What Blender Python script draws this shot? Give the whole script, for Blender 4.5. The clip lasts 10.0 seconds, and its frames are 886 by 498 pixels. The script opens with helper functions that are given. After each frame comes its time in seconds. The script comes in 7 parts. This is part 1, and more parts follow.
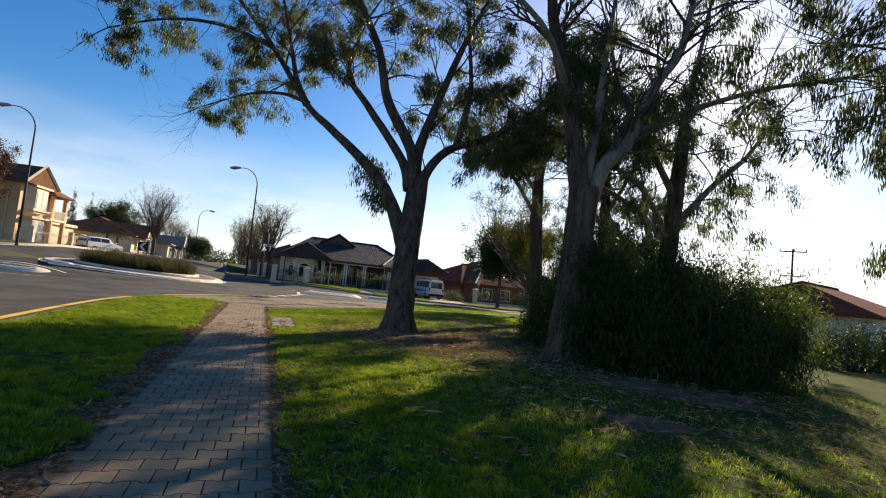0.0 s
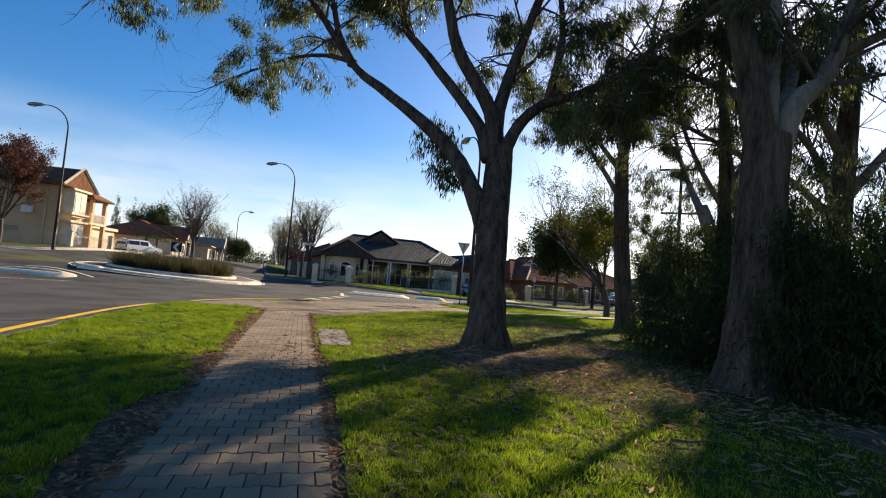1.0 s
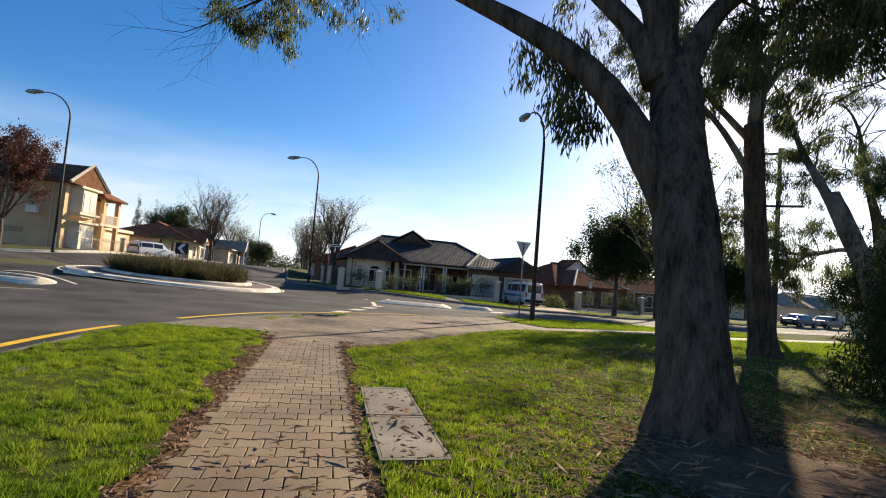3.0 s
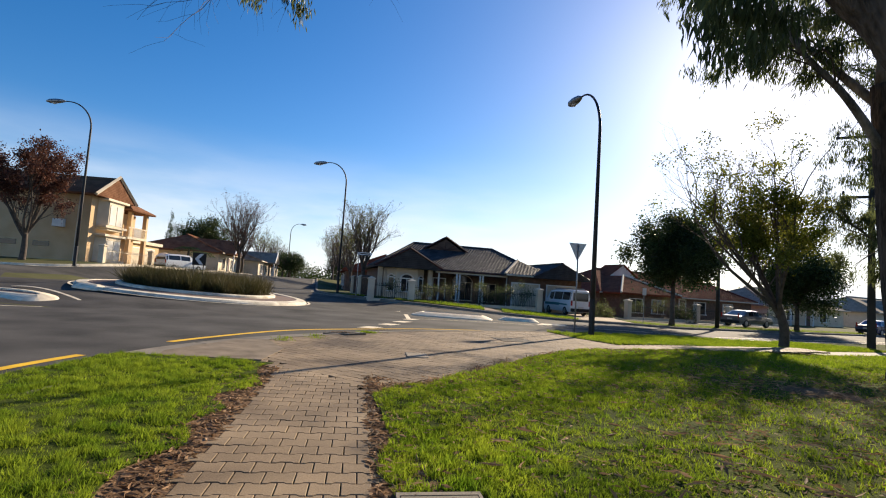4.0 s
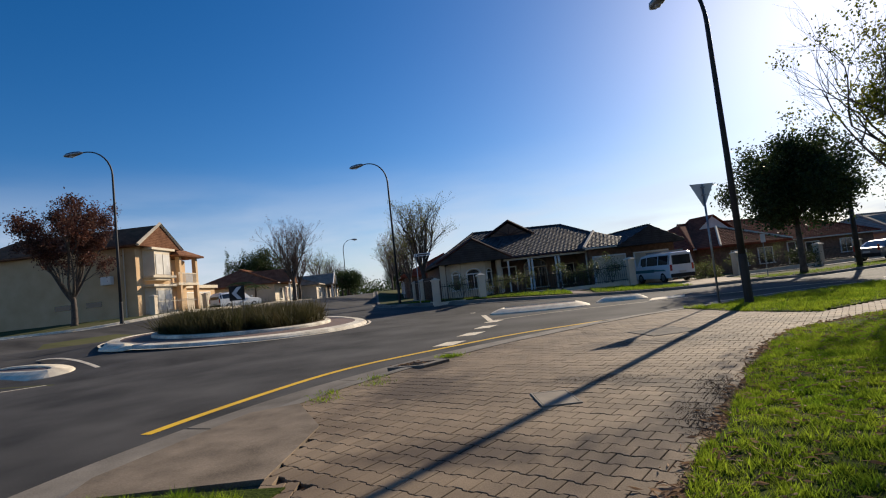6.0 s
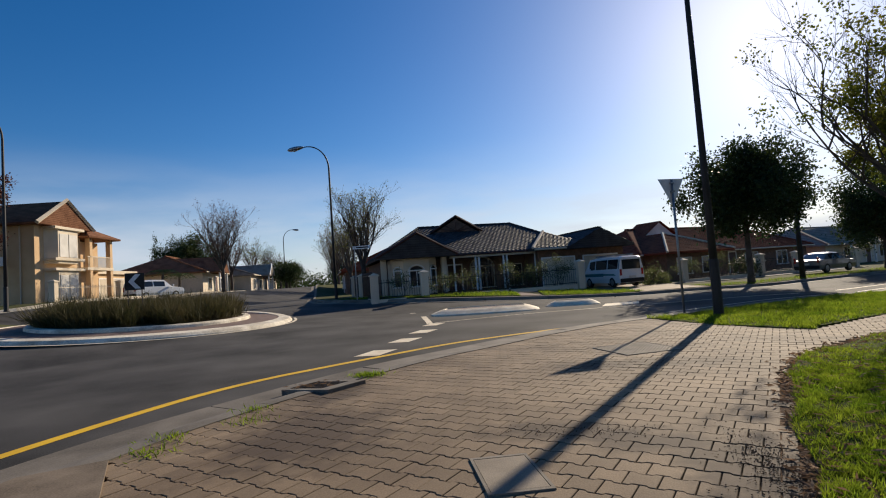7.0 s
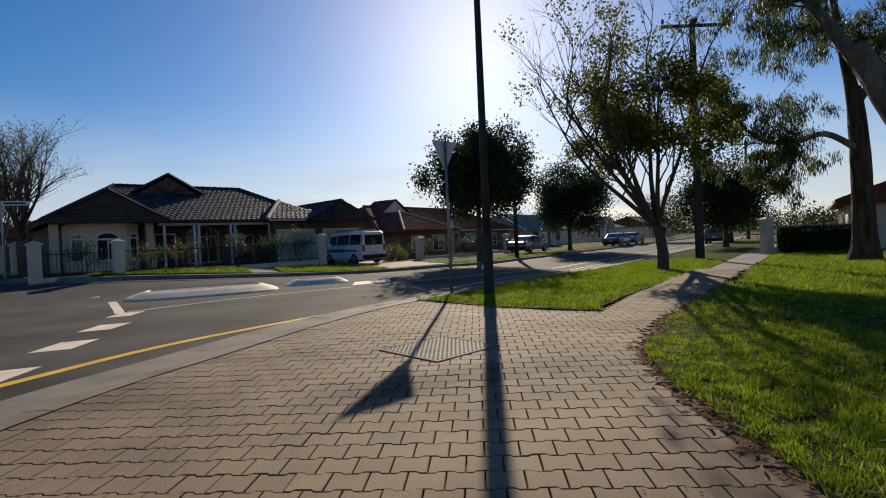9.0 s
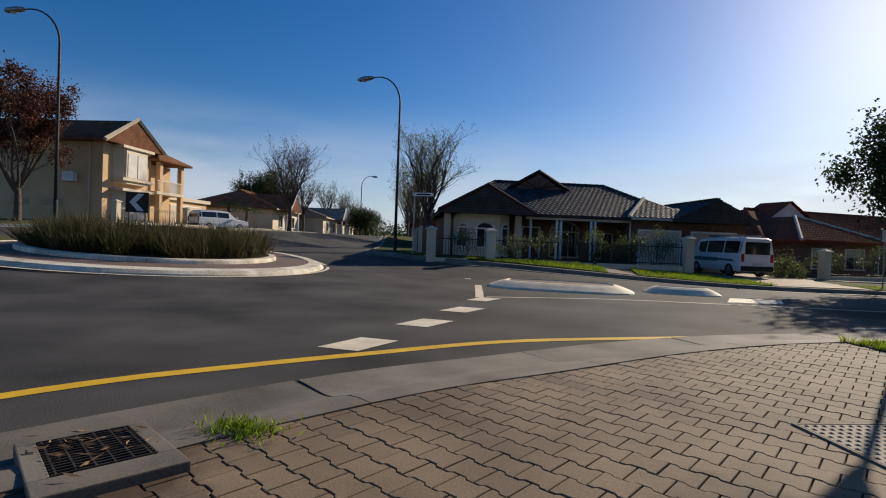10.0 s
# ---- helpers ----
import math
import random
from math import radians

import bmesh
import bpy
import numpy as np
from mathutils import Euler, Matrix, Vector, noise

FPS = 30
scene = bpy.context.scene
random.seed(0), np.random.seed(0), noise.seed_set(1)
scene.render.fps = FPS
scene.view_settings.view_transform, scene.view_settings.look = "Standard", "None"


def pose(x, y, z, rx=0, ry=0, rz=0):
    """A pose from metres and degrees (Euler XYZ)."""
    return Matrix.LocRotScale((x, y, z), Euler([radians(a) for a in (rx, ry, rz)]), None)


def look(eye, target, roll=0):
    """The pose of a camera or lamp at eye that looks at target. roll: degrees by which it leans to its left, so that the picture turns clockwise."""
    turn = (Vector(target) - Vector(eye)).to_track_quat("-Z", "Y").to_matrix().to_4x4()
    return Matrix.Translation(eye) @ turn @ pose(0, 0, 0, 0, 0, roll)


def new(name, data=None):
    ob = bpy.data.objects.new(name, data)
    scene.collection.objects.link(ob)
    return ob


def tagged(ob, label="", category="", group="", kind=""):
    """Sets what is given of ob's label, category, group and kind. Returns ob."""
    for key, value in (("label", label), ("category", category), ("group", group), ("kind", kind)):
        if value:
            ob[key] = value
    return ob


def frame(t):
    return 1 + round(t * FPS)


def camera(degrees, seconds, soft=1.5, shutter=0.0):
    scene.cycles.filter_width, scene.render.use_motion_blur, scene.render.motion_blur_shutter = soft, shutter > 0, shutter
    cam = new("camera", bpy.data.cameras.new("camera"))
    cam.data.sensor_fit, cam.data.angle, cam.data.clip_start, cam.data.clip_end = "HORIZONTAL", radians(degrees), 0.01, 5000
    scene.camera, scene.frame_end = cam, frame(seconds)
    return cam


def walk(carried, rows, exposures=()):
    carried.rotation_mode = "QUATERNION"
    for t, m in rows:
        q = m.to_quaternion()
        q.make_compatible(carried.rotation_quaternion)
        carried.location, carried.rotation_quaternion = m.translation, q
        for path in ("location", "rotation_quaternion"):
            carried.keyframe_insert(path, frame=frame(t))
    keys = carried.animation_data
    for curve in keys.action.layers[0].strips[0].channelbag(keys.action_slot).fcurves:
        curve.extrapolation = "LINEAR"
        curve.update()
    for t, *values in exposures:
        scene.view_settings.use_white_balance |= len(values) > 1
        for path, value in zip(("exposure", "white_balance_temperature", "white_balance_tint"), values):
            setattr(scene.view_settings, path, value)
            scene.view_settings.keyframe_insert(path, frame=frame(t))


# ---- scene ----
cam = camera(81.5, 10.0, soft=1.1, shutter=0.0)
ROWS = [
    # seconds, x, y, z, yaw, pitch, roll
    (0, 0.159, -0.450, 1.457, 0.48, 4.19, -5.79),
    (0.5, -0.588, 1.529, 1.425, 2.60, 3.69, -5.09),
    (1, -1.306, 3.382, 1.385, 4.51, 3.52, -4.69),
    (1.5, -1.919, 4.907, 1.379, 5.94, 3.78, -4.55),
    (2, -2.506, 6.356, 1.363, 6.39, 3.90, -4.66),
    (2.5, -2.90, 7.577, 1.380, 6.57, 3.86, -4.68),
    (2.7, -3.07, 7.980, 1.440, 6.57, 3.67, -4.77),
    (3.8, -3.98, 11.196, 1.411, 9.80, 4.33, -4.01),
    (4, -4.17, 11.697, 1.432, 10.47, 4.45, -3.80),
    (4.5, -4.67, 12.940, 1.419, 12.05, 3.56, 0.21),
    (5, -5.18, 14.126, 1.415, 13.11, 1.94, 7.51),
    (5.2, -5.515, 14.572, 1.383, 17.17, 2.83, 7.95),
    (6.3, -6.000, 16.945, 1.460, 16.46, 4.35, 5.56),
    (6.5, -6.089, 17.401, 1.471, 15.60, 4.33, 5.23),
    (7, -6.260, 18.712, 1.412, 11.23, 3.30, 4.11),
    (7.5, -6.632, 20.025, 1.401, -2.15, 1.66, 5.14),
    (8, -6.715, 21.068, 1.358, -12.78, 0.56, 6.18),
    (8.5, -6.699, 21.516, 1.357, -19.81, -0.55, 4.93),
    (9, -6.724, 21.965, 1.328, -18.34, -1.08, 2.55),
    (9.2, -6.798, 22.473, 1.303, -12.32, -0.81, 1.15),
    (9.5, -6.756, 23.114, 1.229, -0.86, -0.71, -0.38),
    (9.7, -6.759, 23.443, 1.213, 7.55, -0.67, -1.55),
    (10, -6.728, 23.663, 1.280, 20.21, -0.89, -2.17),
]
walk(cam, [(t, pose(x, y, z, 90 + pitch, roll, yaw)) for t, x, y, z, yaw, pitch, roll in ROWS],
     exposures=[(0.0, 0.88, 7250, 13), (2.7, 0.94, 7100, 13), (4.5, 0.74, 6900, 13), (5.2, 0.42, 6600, 13), (6.3, 0.3, 6500, 13), (8.0, 0.15, 6850, 13), (10.0, 0.09, 6500, 13)])

# ---- sky and sun ----
SUN_EL, SUN_AZ = radians(23.5), radians(23.2)
world = bpy.data.worlds.new("sky")
scene.world = world
world.use_nodes = True
wn = world.node_tree
sky = wn.nodes.new("ShaderNodeTexSky")
sky.sky_type, sky.sun_disc = "NISHITA", False
sky.sun_elevation, sky.sun_rotation = SUN_EL, SUN_AZ
sky.air_density, sky.dust_density, sky.ozone_density = 1.0, 0.75, 4.0
sky.altitude = 600
deep = wn.nodes.new("ShaderNodeHueSaturation")
deep.inputs["Hue"].default_value, deep.inputs["Saturation"].default_value = 0.504, 1.32
deep.inputs["Value"].default_value = 1.2
wn.links.new(sky.outputs[0], deep.inputs["Color"])
# thin white winter cloud low over the roofs, all round the horizon
way, split = wn.nodes.new("ShaderNodeTexCoord"), wn.nodes.new("ShaderNodeSeparateXYZ")
stretch_map, puffs = wn.nodes.new("ShaderNodeMapping"), wn.nodes.new("ShaderNodeTexNoise")
low, thick, mult, cloud = wn.nodes.new("ShaderNodeMapRange"), wn.nodes.new("ShaderNodeMapRange"), wn.nodes.new("ShaderNodeMath"), wn.nodes.new("ShaderNodeMix")
wn.links.new(way.outputs["Generated"], split.inputs[0])
wn.links.new(way.outputs["Generated"], stretch_map.inputs["Vector"])
stretch_map.inputs["Scale"].default_value = (2.2, 2.2, 11.0)
wn.links.new(stretch_map.outputs[0], puffs.inputs["Vector"])
puffs.inputs["Scale"].default_value, puffs.inputs["Detail"].default_value = 2.4, 6
low.inputs["From Min"].default_value, low.inputs["From Max"].default_value = 0.0, 0.27
low.inputs["To Min"].default_value, low.inputs["To Max"].default_value = 1.0, 0.0
low.interpolation_type = "SMOOTHSTEP"
wn.links.new(split.outputs["Z"], low.inputs["Value"])
thick.inputs["From Min"].default_value, thick.inputs["From Max"].default_value = 0.3, 0.62
thick.inputs["To Min"].default_value, thick.inputs["To Max"].default_value = 0.45, 1.0
wn.links.new(puffs.outputs["Fac"], thick.inputs["Value"])
mult.operation = "MULTIPLY"
wn.links.new(low.outputs[0], mult.inputs[0])
wn.links.new(thick.outputs[0], mult.inputs[1])
cloud.data_type = "RGBA"
wn.links.new(mult.outputs[0], cloud.inputs[0])
wn.links.new(deep.outputs[0], cloud.inputs[6])
cloud.inputs[7].default_value = (7.4, 8.2, 9.3, 1)
wn.links.new(cloud.outputs[2], wn.nodes["Background"].inputs[0])
wn.nodes["Background"].inputs[1].default_value = 0.072
sun_data = bpy.data.lights.new("sun", "SUN")
sun_data.energy, sun_data.angle, sun_data.color = 5.0, radians(0.5), (1.0, 0.88, 0.68)
sun = new("sun", sun_data)
SUN_DIR = Vector((math.sin(SUN_AZ) * math.cos(SUN_EL), math.cos(SUN_AZ) * math.cos(SUN_EL), math.sin(SUN_EL)))
sun.matrix_world = look(SUN_DIR * 80, (0, 0, 0))


# ---- materials ----
def material(name, a, b, rough=0.85, scale=6.0, fine=60.0, bump=0.3, metal=0.0, spread=0.0, clear=0.0, leaf=0.0, island=0.0, dist=0.01, spec=0.35, stretch=1.0):
    """Two colours mixed by noise at two scales, fine relief, and a shift of value from piece to piece."""
    m = bpy.data.materials.new(name)
    m.use_nodes = True
    n, l = m.node_tree.nodes, m.node_tree.links
    bsdf, out = n["Principled BSDF"], n["Material Output"]
    pos = n.new("ShaderNodeNewGeometry")
    big, small = n.new("ShaderNodeTexNoise"), n.new("ShaderNodeTexNoise")
    big.inputs["Scale"].default_value, big.inputs["Detail"].default_value = scale, 4
    small.inputs["Scale"].default_value, small.inputs["Detail"].default_value = fine, 3
    where = pos.outputs["Position"]
    if stretch != 1.0:
        vm = n.new("ShaderNodeVectorMath")
        vm.operation = "MULTIPLY"
        vm.inputs[1].default_value = (1, 1, stretch)
        l.new(where, vm.inputs[0])
        where = vm.outputs[0]
    for t in (big, small):
        l.new(where, t.inputs["Vector"])
    add = n.new("ShaderNodeMath")
    add.operation = "MULTIPLY_ADD"
    l.new(small.outputs["Fac"], add.inputs[0])
    add.inputs[1].default_value = 0.6
    l.new(big.outputs["Fac"], add.inputs[2])
    ramp = n.new("ShaderNodeMapRange")
    ramp.inputs["From Min"].default_value, ramp.inputs["From Max"].default_value = 0.55, 1.05
    l.new(add.outputs[0], ramp.inputs["Value"])
    mix = n.new("ShaderNodeMix")
    mix.data_type = "RGBA"
    mix.inputs[6].default_value, mix.inputs[7].default_value = (*a, 1), (*b, 1)
    l.new(ramp.outputs[0], mix.inputs[0])
    colour = mix.outputs[2]
    for amount, node, socket in ((spread, "ShaderNodeObjectInfo", "Random"), (island, "ShaderNodeNewGeometry", "Random Per Island")):
        if amount:
            info, hsv, rng = n.new(node), n.new("ShaderNodeHueSaturation"), n.new("ShaderNodeMapRange")
            rng.inputs["To Min"].default_value, rng.inputs["To Max"].default_value = 1 - amount, 1 + amount
            l.new(info.outputs[socket], rng.inputs["Value"])
            l.new(rng.outputs[0], hsv.inputs["Value"])
            l.new(colour, hsv.inputs["Color"])
            colour = hsv.outputs[0]
    l.new(colour, bsdf.inputs["Base Color"])
    bsdf.inputs["Roughness"].default_value, bsdf.inputs["Metallic"].default_value = rough, metal
    bsdf.inputs["Coat Weight"].default_value = clear
    bsdf.inputs["Specular IOR Level"].default_value = 0.15 if leaf else spec
    if bump:
        bp = n.new("ShaderNodeBump")
        bp.inputs["Strength"].default_value, bp.inputs["Distance"].default_value = bump, dist
        l.new(add.outputs[0], bp.inputs["Height"])
        l.new(bp.outputs[0], bsdf.inputs["Normal"])
    if leaf:
        tr, ms = n.new("ShaderNodeBsdfTranslucent"), n.new("ShaderNodeMixShader")
        l.new(colour, tr.inputs["Color"])
        ms.inputs[0].default_value = leaf
        l.new(bsdf.outputs[0], ms.inputs[1])
        l.new(tr.outputs[0], ms.inputs[2])
        l.new(ms.outputs[0], out.inputs["Surface"])
    return m


def banded(m, axis, size, depth, sharp=0.5):
    """Adds courses (roof tiles, boards) to a material's relief along an axis of the object, size in metres."""
    n, l = m.node_tree.nodes, m.node_tree.links
    co, wave, bp = n.new("ShaderNodeTexCoord"), n.new("ShaderNodeTexWave"), n.new("ShaderNodeBump")
    wave.bands_direction, wave.wave_profile = axis, "SAW"
    wave.inputs["Scale"].default_value = math.tau / 20 / size
    l.new(co.outputs["Object"], wave.inputs["Vector"])
    l.new(wave.outputs["Fac"], bp.inputs["Height"])
    bp.inputs["Strength"].default_value, bp.inputs["Distance"].default_value = sharp, depth
    old = n["Principled BSDF"].inputs["Normal"]
    if old.is_linked:
        l.new(old.links[0].from_socket, bp.inputs["Normal"])
    l.new(bp.outputs[0], old)
    base = n["Principled BSDF"].inputs["Base Color"]
    joint, lap = n.new("ShaderNodeMix"), n.new("ShaderNodeMapRange")
    joint.data_type, joint.blend_type = "RGBA", "MULTIPLY"
    lap.inputs["From Max"].default_value, lap.inputs["To Min"].default_value, lap.inputs["To Max"].default_value = 0.3, 1.0, 0.0
    l.new(wave.outputs["Fac"], lap.inputs["Value"])
    l.new(lap.outputs[0], joint.inputs[0])
    l.new(base.links[0].from_socket, joint.inputs[6])
    joint.inputs[7].default_value = (0.35, 0.35, 0.35, 1)
    l.new(joint.outputs[2], base)
    return m


ASPHALT = material("asphalt", (0.012, 0.0115, 0.011), (0.085, 0.08, 0.075), 0.9, 0.5, 75, 0.9, dist=0.008, spec=0.25)
CONCRETE = material("concrete", (0.095, 0.08, 0.062), (0.24, 0.21, 0.17), 0.85, 1.3, 70, 0.35, spread=0.12, dist=0.004)
PAVER = material("paver_concrete", (0.115, 0.077, 0.047), (0.29, 0.212, 0.133), 0.85, 0.9, 85, 0.9, spread=0.1, island=0.14, dist=0.003)
def stained(m, spots, tint):
    """Trodden-in stains with a ragged outline at given places on a surface; spots are (x, y, rx, ry)."""
    n, l = m.node_tree.nodes, m.node_tree.links
    base = n["Principled BSDF"].inputs["Base Color"]
    geo, tex = n.new("ShaderNodeNewGeometry"), n.new("ShaderNodeTexNoise")
    tex.inputs["Scale"].default_value, tex.inputs["Detail"].default_value = 3.5, 6
    l.new(geo.outputs["Position"], tex.inputs["Vector"])
    for x, y, rx, ry in spots:
        off, ln, edge, mix = n.new("ShaderNodeMapping"), n.new("ShaderNodeVectorMath"), n.new("ShaderNodeMath"), n.new("ShaderNodeMix")
        off.inputs["Location"].default_value, off.inputs["Scale"].default_value = (-x / rx, -y / ry, 0), (1 / rx, 1 / ry, 0)
        l.new(geo.outputs["Position"], off.inputs["Vector"])
        ln.operation = "LENGTH"
        l.new(off.outputs[0], ln.inputs[0])
        edge.operation = "MULTIPLY_ADD"
        l.new(tex.outputs["Fac"], edge.inputs[0])
        edge.inputs[1].default_value = 1.8
        l.new(ln.outputs["Value"], edge.inputs[2])
        fade = n.new("ShaderNodeMapRange")
        fade.inputs["From Min"].default_value, fade.inputs["From Max"].default_value = 1.45, 2.2
        fade.inputs["To Min"].default_value, fade.inputs["To Max"].default_value = 0.85, 0.0
        l.new(edge.outputs[0], fade.inputs["Value"])
        mix.data_type = "RGBA"
        l.new(fade.outputs[0], mix.inputs[0])
        l.new(base.links[0].from_socket, mix.inputs[6])
        mix.inputs[7].default_value = (*tint, 1)
        l.new(mix.outputs[2], base)
    return m


stained(PAVER, ((-6.2, 23.45, 0.75, 0.3), (-5.6, 23.15, 0.5, 0.3), (-4.95, 22.5, 0.5, 0.9), (-5.3, 21.5, 0.4, 0.7), (-8.6, 23.4, 0.8, 1.0), (-9.2, 25.3, 0.5, 0.9), (-7.3, 20.6, 0.9, 0.4), (-5.0, 26.6, 1.3, 0.4)), (0.062, 0.04, 0.026))
SOIL = material("soil", (0.095, 0.058, 0.036), (0.23, 0.15, 0.095), 0.95, 2.5, 40, 0.9, dist=0.03, spec=0.05)
LAWN = material("lawn_base", (0.03, 0.046, 0.009), (0.075, 0.095, 0.02), 0.95, 0.8, 35, 0.8, dist=0.03, spec=0.03)
FARGRASS = material("far_ground", (0.07, 0.085, 0.03), (0.12, 0.11, 0.06), 0.95, 0.2, 4, 0.4, dist=0.03, spec=0.03)
BLADE = material("grass_blade", (0.1, 0.185, 0.012), (0.28, 0.345, 0.03), 0.75, 1.6, 7, 0, island=0.45, leaf=0.58)
BARK = material("gum_bark", (0.03, 0.022, 0.016), (0.17, 0.125, 0.09), 0.95, 7, 30, 1.0, dist=0.09, spec=0.1, stretch=0.16)
SMOOTHBARK = material("smooth_bark", (0.09, 0.072, 0.055), (0.33, 0.28, 0.22), 0.85, 2.6, 22, 0.6, dist=0.02, spec=0.15, stretch=0.3)
TWIGBARK = material("twig_bark", (0.05, 0.039, 0.03), (0.13, 0.1, 0.08), 0.9, 4, 30, 0.4)
GUMLEAF = material("gum_leaf", (0.055, 0.08, 0.03), (0.15, 0.17, 0.065), 0.42, 1.2, 8, 0, island=0.35, leaf=0.5)
BUSHLEAF = material("bush_leaf", (0.016, 0.032, 0.009), (0.055, 0.08, 0.02), 0.5, 1.0, 8, 0, island=0.4, leaf=0.28)
PEPPERLEAF = material("pepper_leaf", (0.07, 0.11, 0.02), (0.14, 0.17, 0.03), 0.5, 1.0, 8, 0, island=0.3, leaf=0.4)
ROUNDLEAF = material("dense_leaf", (0.022, 0.04, 0.012), (0.07, 0.095, 0.03), 0.4, 1.0, 8, 0, island=0.35, leaf=0.35)
AUTUMNLEAF = material("autumn_leaf", (0.075, 0.115, 0.016), (0.22, 0.2, 0.03), 0.5, 0.6, 6, 0, island=0.4, leaf=0.45)
REDLEAF = material("red_leaf", (0.06, 0.03, 0.022), (0.15, 0.06, 0.04), 0.55, 0.8, 6, 0, island=0.4, leaf=0.3)
REED = material("reed", (0.035, 0.042, 0.014), (0.12, 0.095, 0.04), 0.6, 0.8, 6, 0, island=0.4, leaf=0.3)
LITTER = material("dead_leaf", (0.17, 0.095, 0.055), (0.38, 0.25, 0.15), 0.8, 3, 20, 0, island=0.45, leaf=0.25)
WHITEPAINT = material("white_road_paint", (0.6, 0.49, 0.35), (0.9, 0.8, 0.6), 0.7, 3, 60, 0.3, dist=0.003)
YELLOWPAINT = material("yellow_road_paint", (0.6, 0.35, 0.015), (0.82, 0.5, 0.02), 0.7, 3, 60, 0.3, dist=0.003)
WHITE = material("white_paint", (0.7, 0.69, 0.66), (0.82, 0.81, 0.78), 0.5, 2, 30, 0.1)
DARKTILE = banded(material("charcoal_roof_tile", (0.03, 0.03, 0.034), (0.075, 0.075, 0.08), 0.62, 1.5, 14, 0.5, island=0.25, spec=0.25), "Z", 0.15, 0.05, 1.0)
REDTILE = banded(material("terracotta_roof_tile", (0.19, 0.05, 0.03), (0.31, 0.092, 0.054), 0.9, 1.5, 14, 0.5, island=0.12, spec=0.04), "Z", 0.15, 0.05, 1.0)
BROWNTILE = banded(material("brown_roof_tile", (0.15, 0.07, 0.042), (0.27, 0.135, 0.08), 0.9, 1.5, 14, 0.5, island=0.12, spec=0.04), "Z", 0.15, 0.05, 1.0)
GREYTILE = banded(material("grey_roof_sheet", (0.24, 0.2, 0.155), (0.4, 0.34, 0.27), 0.95, 1.5, 14, 0.3, spec=0.03), "Z", 0.2, 0.03)
CREAM = material("cream_render", (0.55, 0.46, 0.34), (0.68, 0.59, 0.45), 0.85, 1.2, 60, 0.25, spread=0.05, dist=0.004)
ORANGE = material("ochre_render", (0.52, 0.34, 0.18), (0.64, 0.45, 0.26), 0.85, 0.8, 50, 0.25, dist=0.004)
BRICK = banded(material("brown_brick", (0.13, 0.075, 0.05), (0.24, 0.14, 0.095), 0.85, 4, 40, 0.4, dist=0.006), "Z", 0.086, 0.008)
DARKWOOD = material("dark_red_trim", (0.05, 0.022, 0.018), (0.10, 0.04, 0.032), 0.6, 3, 40, 0.2)
BLACKMETAL = material("black_iron", (0.012, 0.012, 0.013), (0.03, 0.03, 0.03), 0.45, 8, 60, 0.1, metal=0.3)
GREYMETAL = material("galvanised_steel", (0.2, 0.21, 0.22), (0.38, 0.39, 0.4), 0.45, 5, 60, 0.1, metal=0.8)
SIGNGREY = material("sign_back", (0.62, 0.63, 0.64), (0.75, 0.76, 0.77), 0.5, 3, 40, 0.05, metal=0.1)
DARKPOLE = material("dark_pole", (0.018, 0.017, 0.017), (0.04, 0.037, 0.035), 0.6, 2, 40, 0.2)
STOBIE = material("power_pole", (0.05, 0.046, 0.043), (0.11, 0.1, 0.092), 0.8, 2, 40, 0.2)
CARWHITE = material("white_car_paint", (0.72, 0.73, 0.74), (0.8, 0.8, 0.8), 0.25, 1, 10, 0, clear=0.6)
CARBLUE = material("blue_car_paint", (0.03, 0.05, 0.12), (0.04, 0.07, 0.16), 0.25, 1, 10, 0, clear=0.6)
CARGREY = material("grey_car_paint", (0.12, 0.125, 0.13), (0.17, 0.17, 0.175), 0.25, 1, 10, 0, clear=0.6)
TEAL = material("teal_stripe", (0.02, 0.12, 0.13), (0.03, 0.16, 0.17), 0.3, 1, 10, 0, clear=0.5)
RUBBER = material("rubber", (0.012, 0.012, 0.012), (0.025, 0.025, 0.025), 0.8, 8, 40, 0.1)
GLASS = material("dark_glass", (0.012, 0.015, 0.018), (0.02, 0.024, 0.028), 0.06, 1, 10, 0, clear=0.3)
CURTAIN = material("pale_blind", (0.55, 0.52, 0.46), (0.66, 0.63, 0.57), 0.8, 2, 40, 0.2)
LAMPGLASS = material("lamp_lens", (0.5, 0.5, 0.48), (0.65, 0.65, 0.62), 0.2, 2, 20, 0, clear=0.5)
REDLENS = material("red_lens", (0.3, 0.01, 0.01), (0.4, 0.02, 0.015), 0.2, 2, 20, 0, clear=0.5)
ROSE = material("rose_leaf", (0.06, 0.09, 0.03), (0.16, 0.17, 0.06), 0.5, 1, 8, 0, island=0.4, leaf=0.35)
PALM = material("palm_leaf", (0.05, 0.08, 0.03), (0.10, 0.13, 0.05), 0.5, 1, 8, 0, island=0.3, leaf=0.3)
STEELGRATE = material("rusty_steel", (0.03, 0.027, 0.025), (0.09, 0.07, 0.055), 0.7, 6, 50, 0.3, metal=0.5)
PINKBRICK = material("island_brick", (0.13, 0.085, 0.07), (0.2, 0.14, 0.115), 0.85, 3, 50, 0.4)


# ---- making meshes ----
def smooth(x):
    x = min(1.0, max(0.0, x))
    return x * x * (3 - 2 * x)


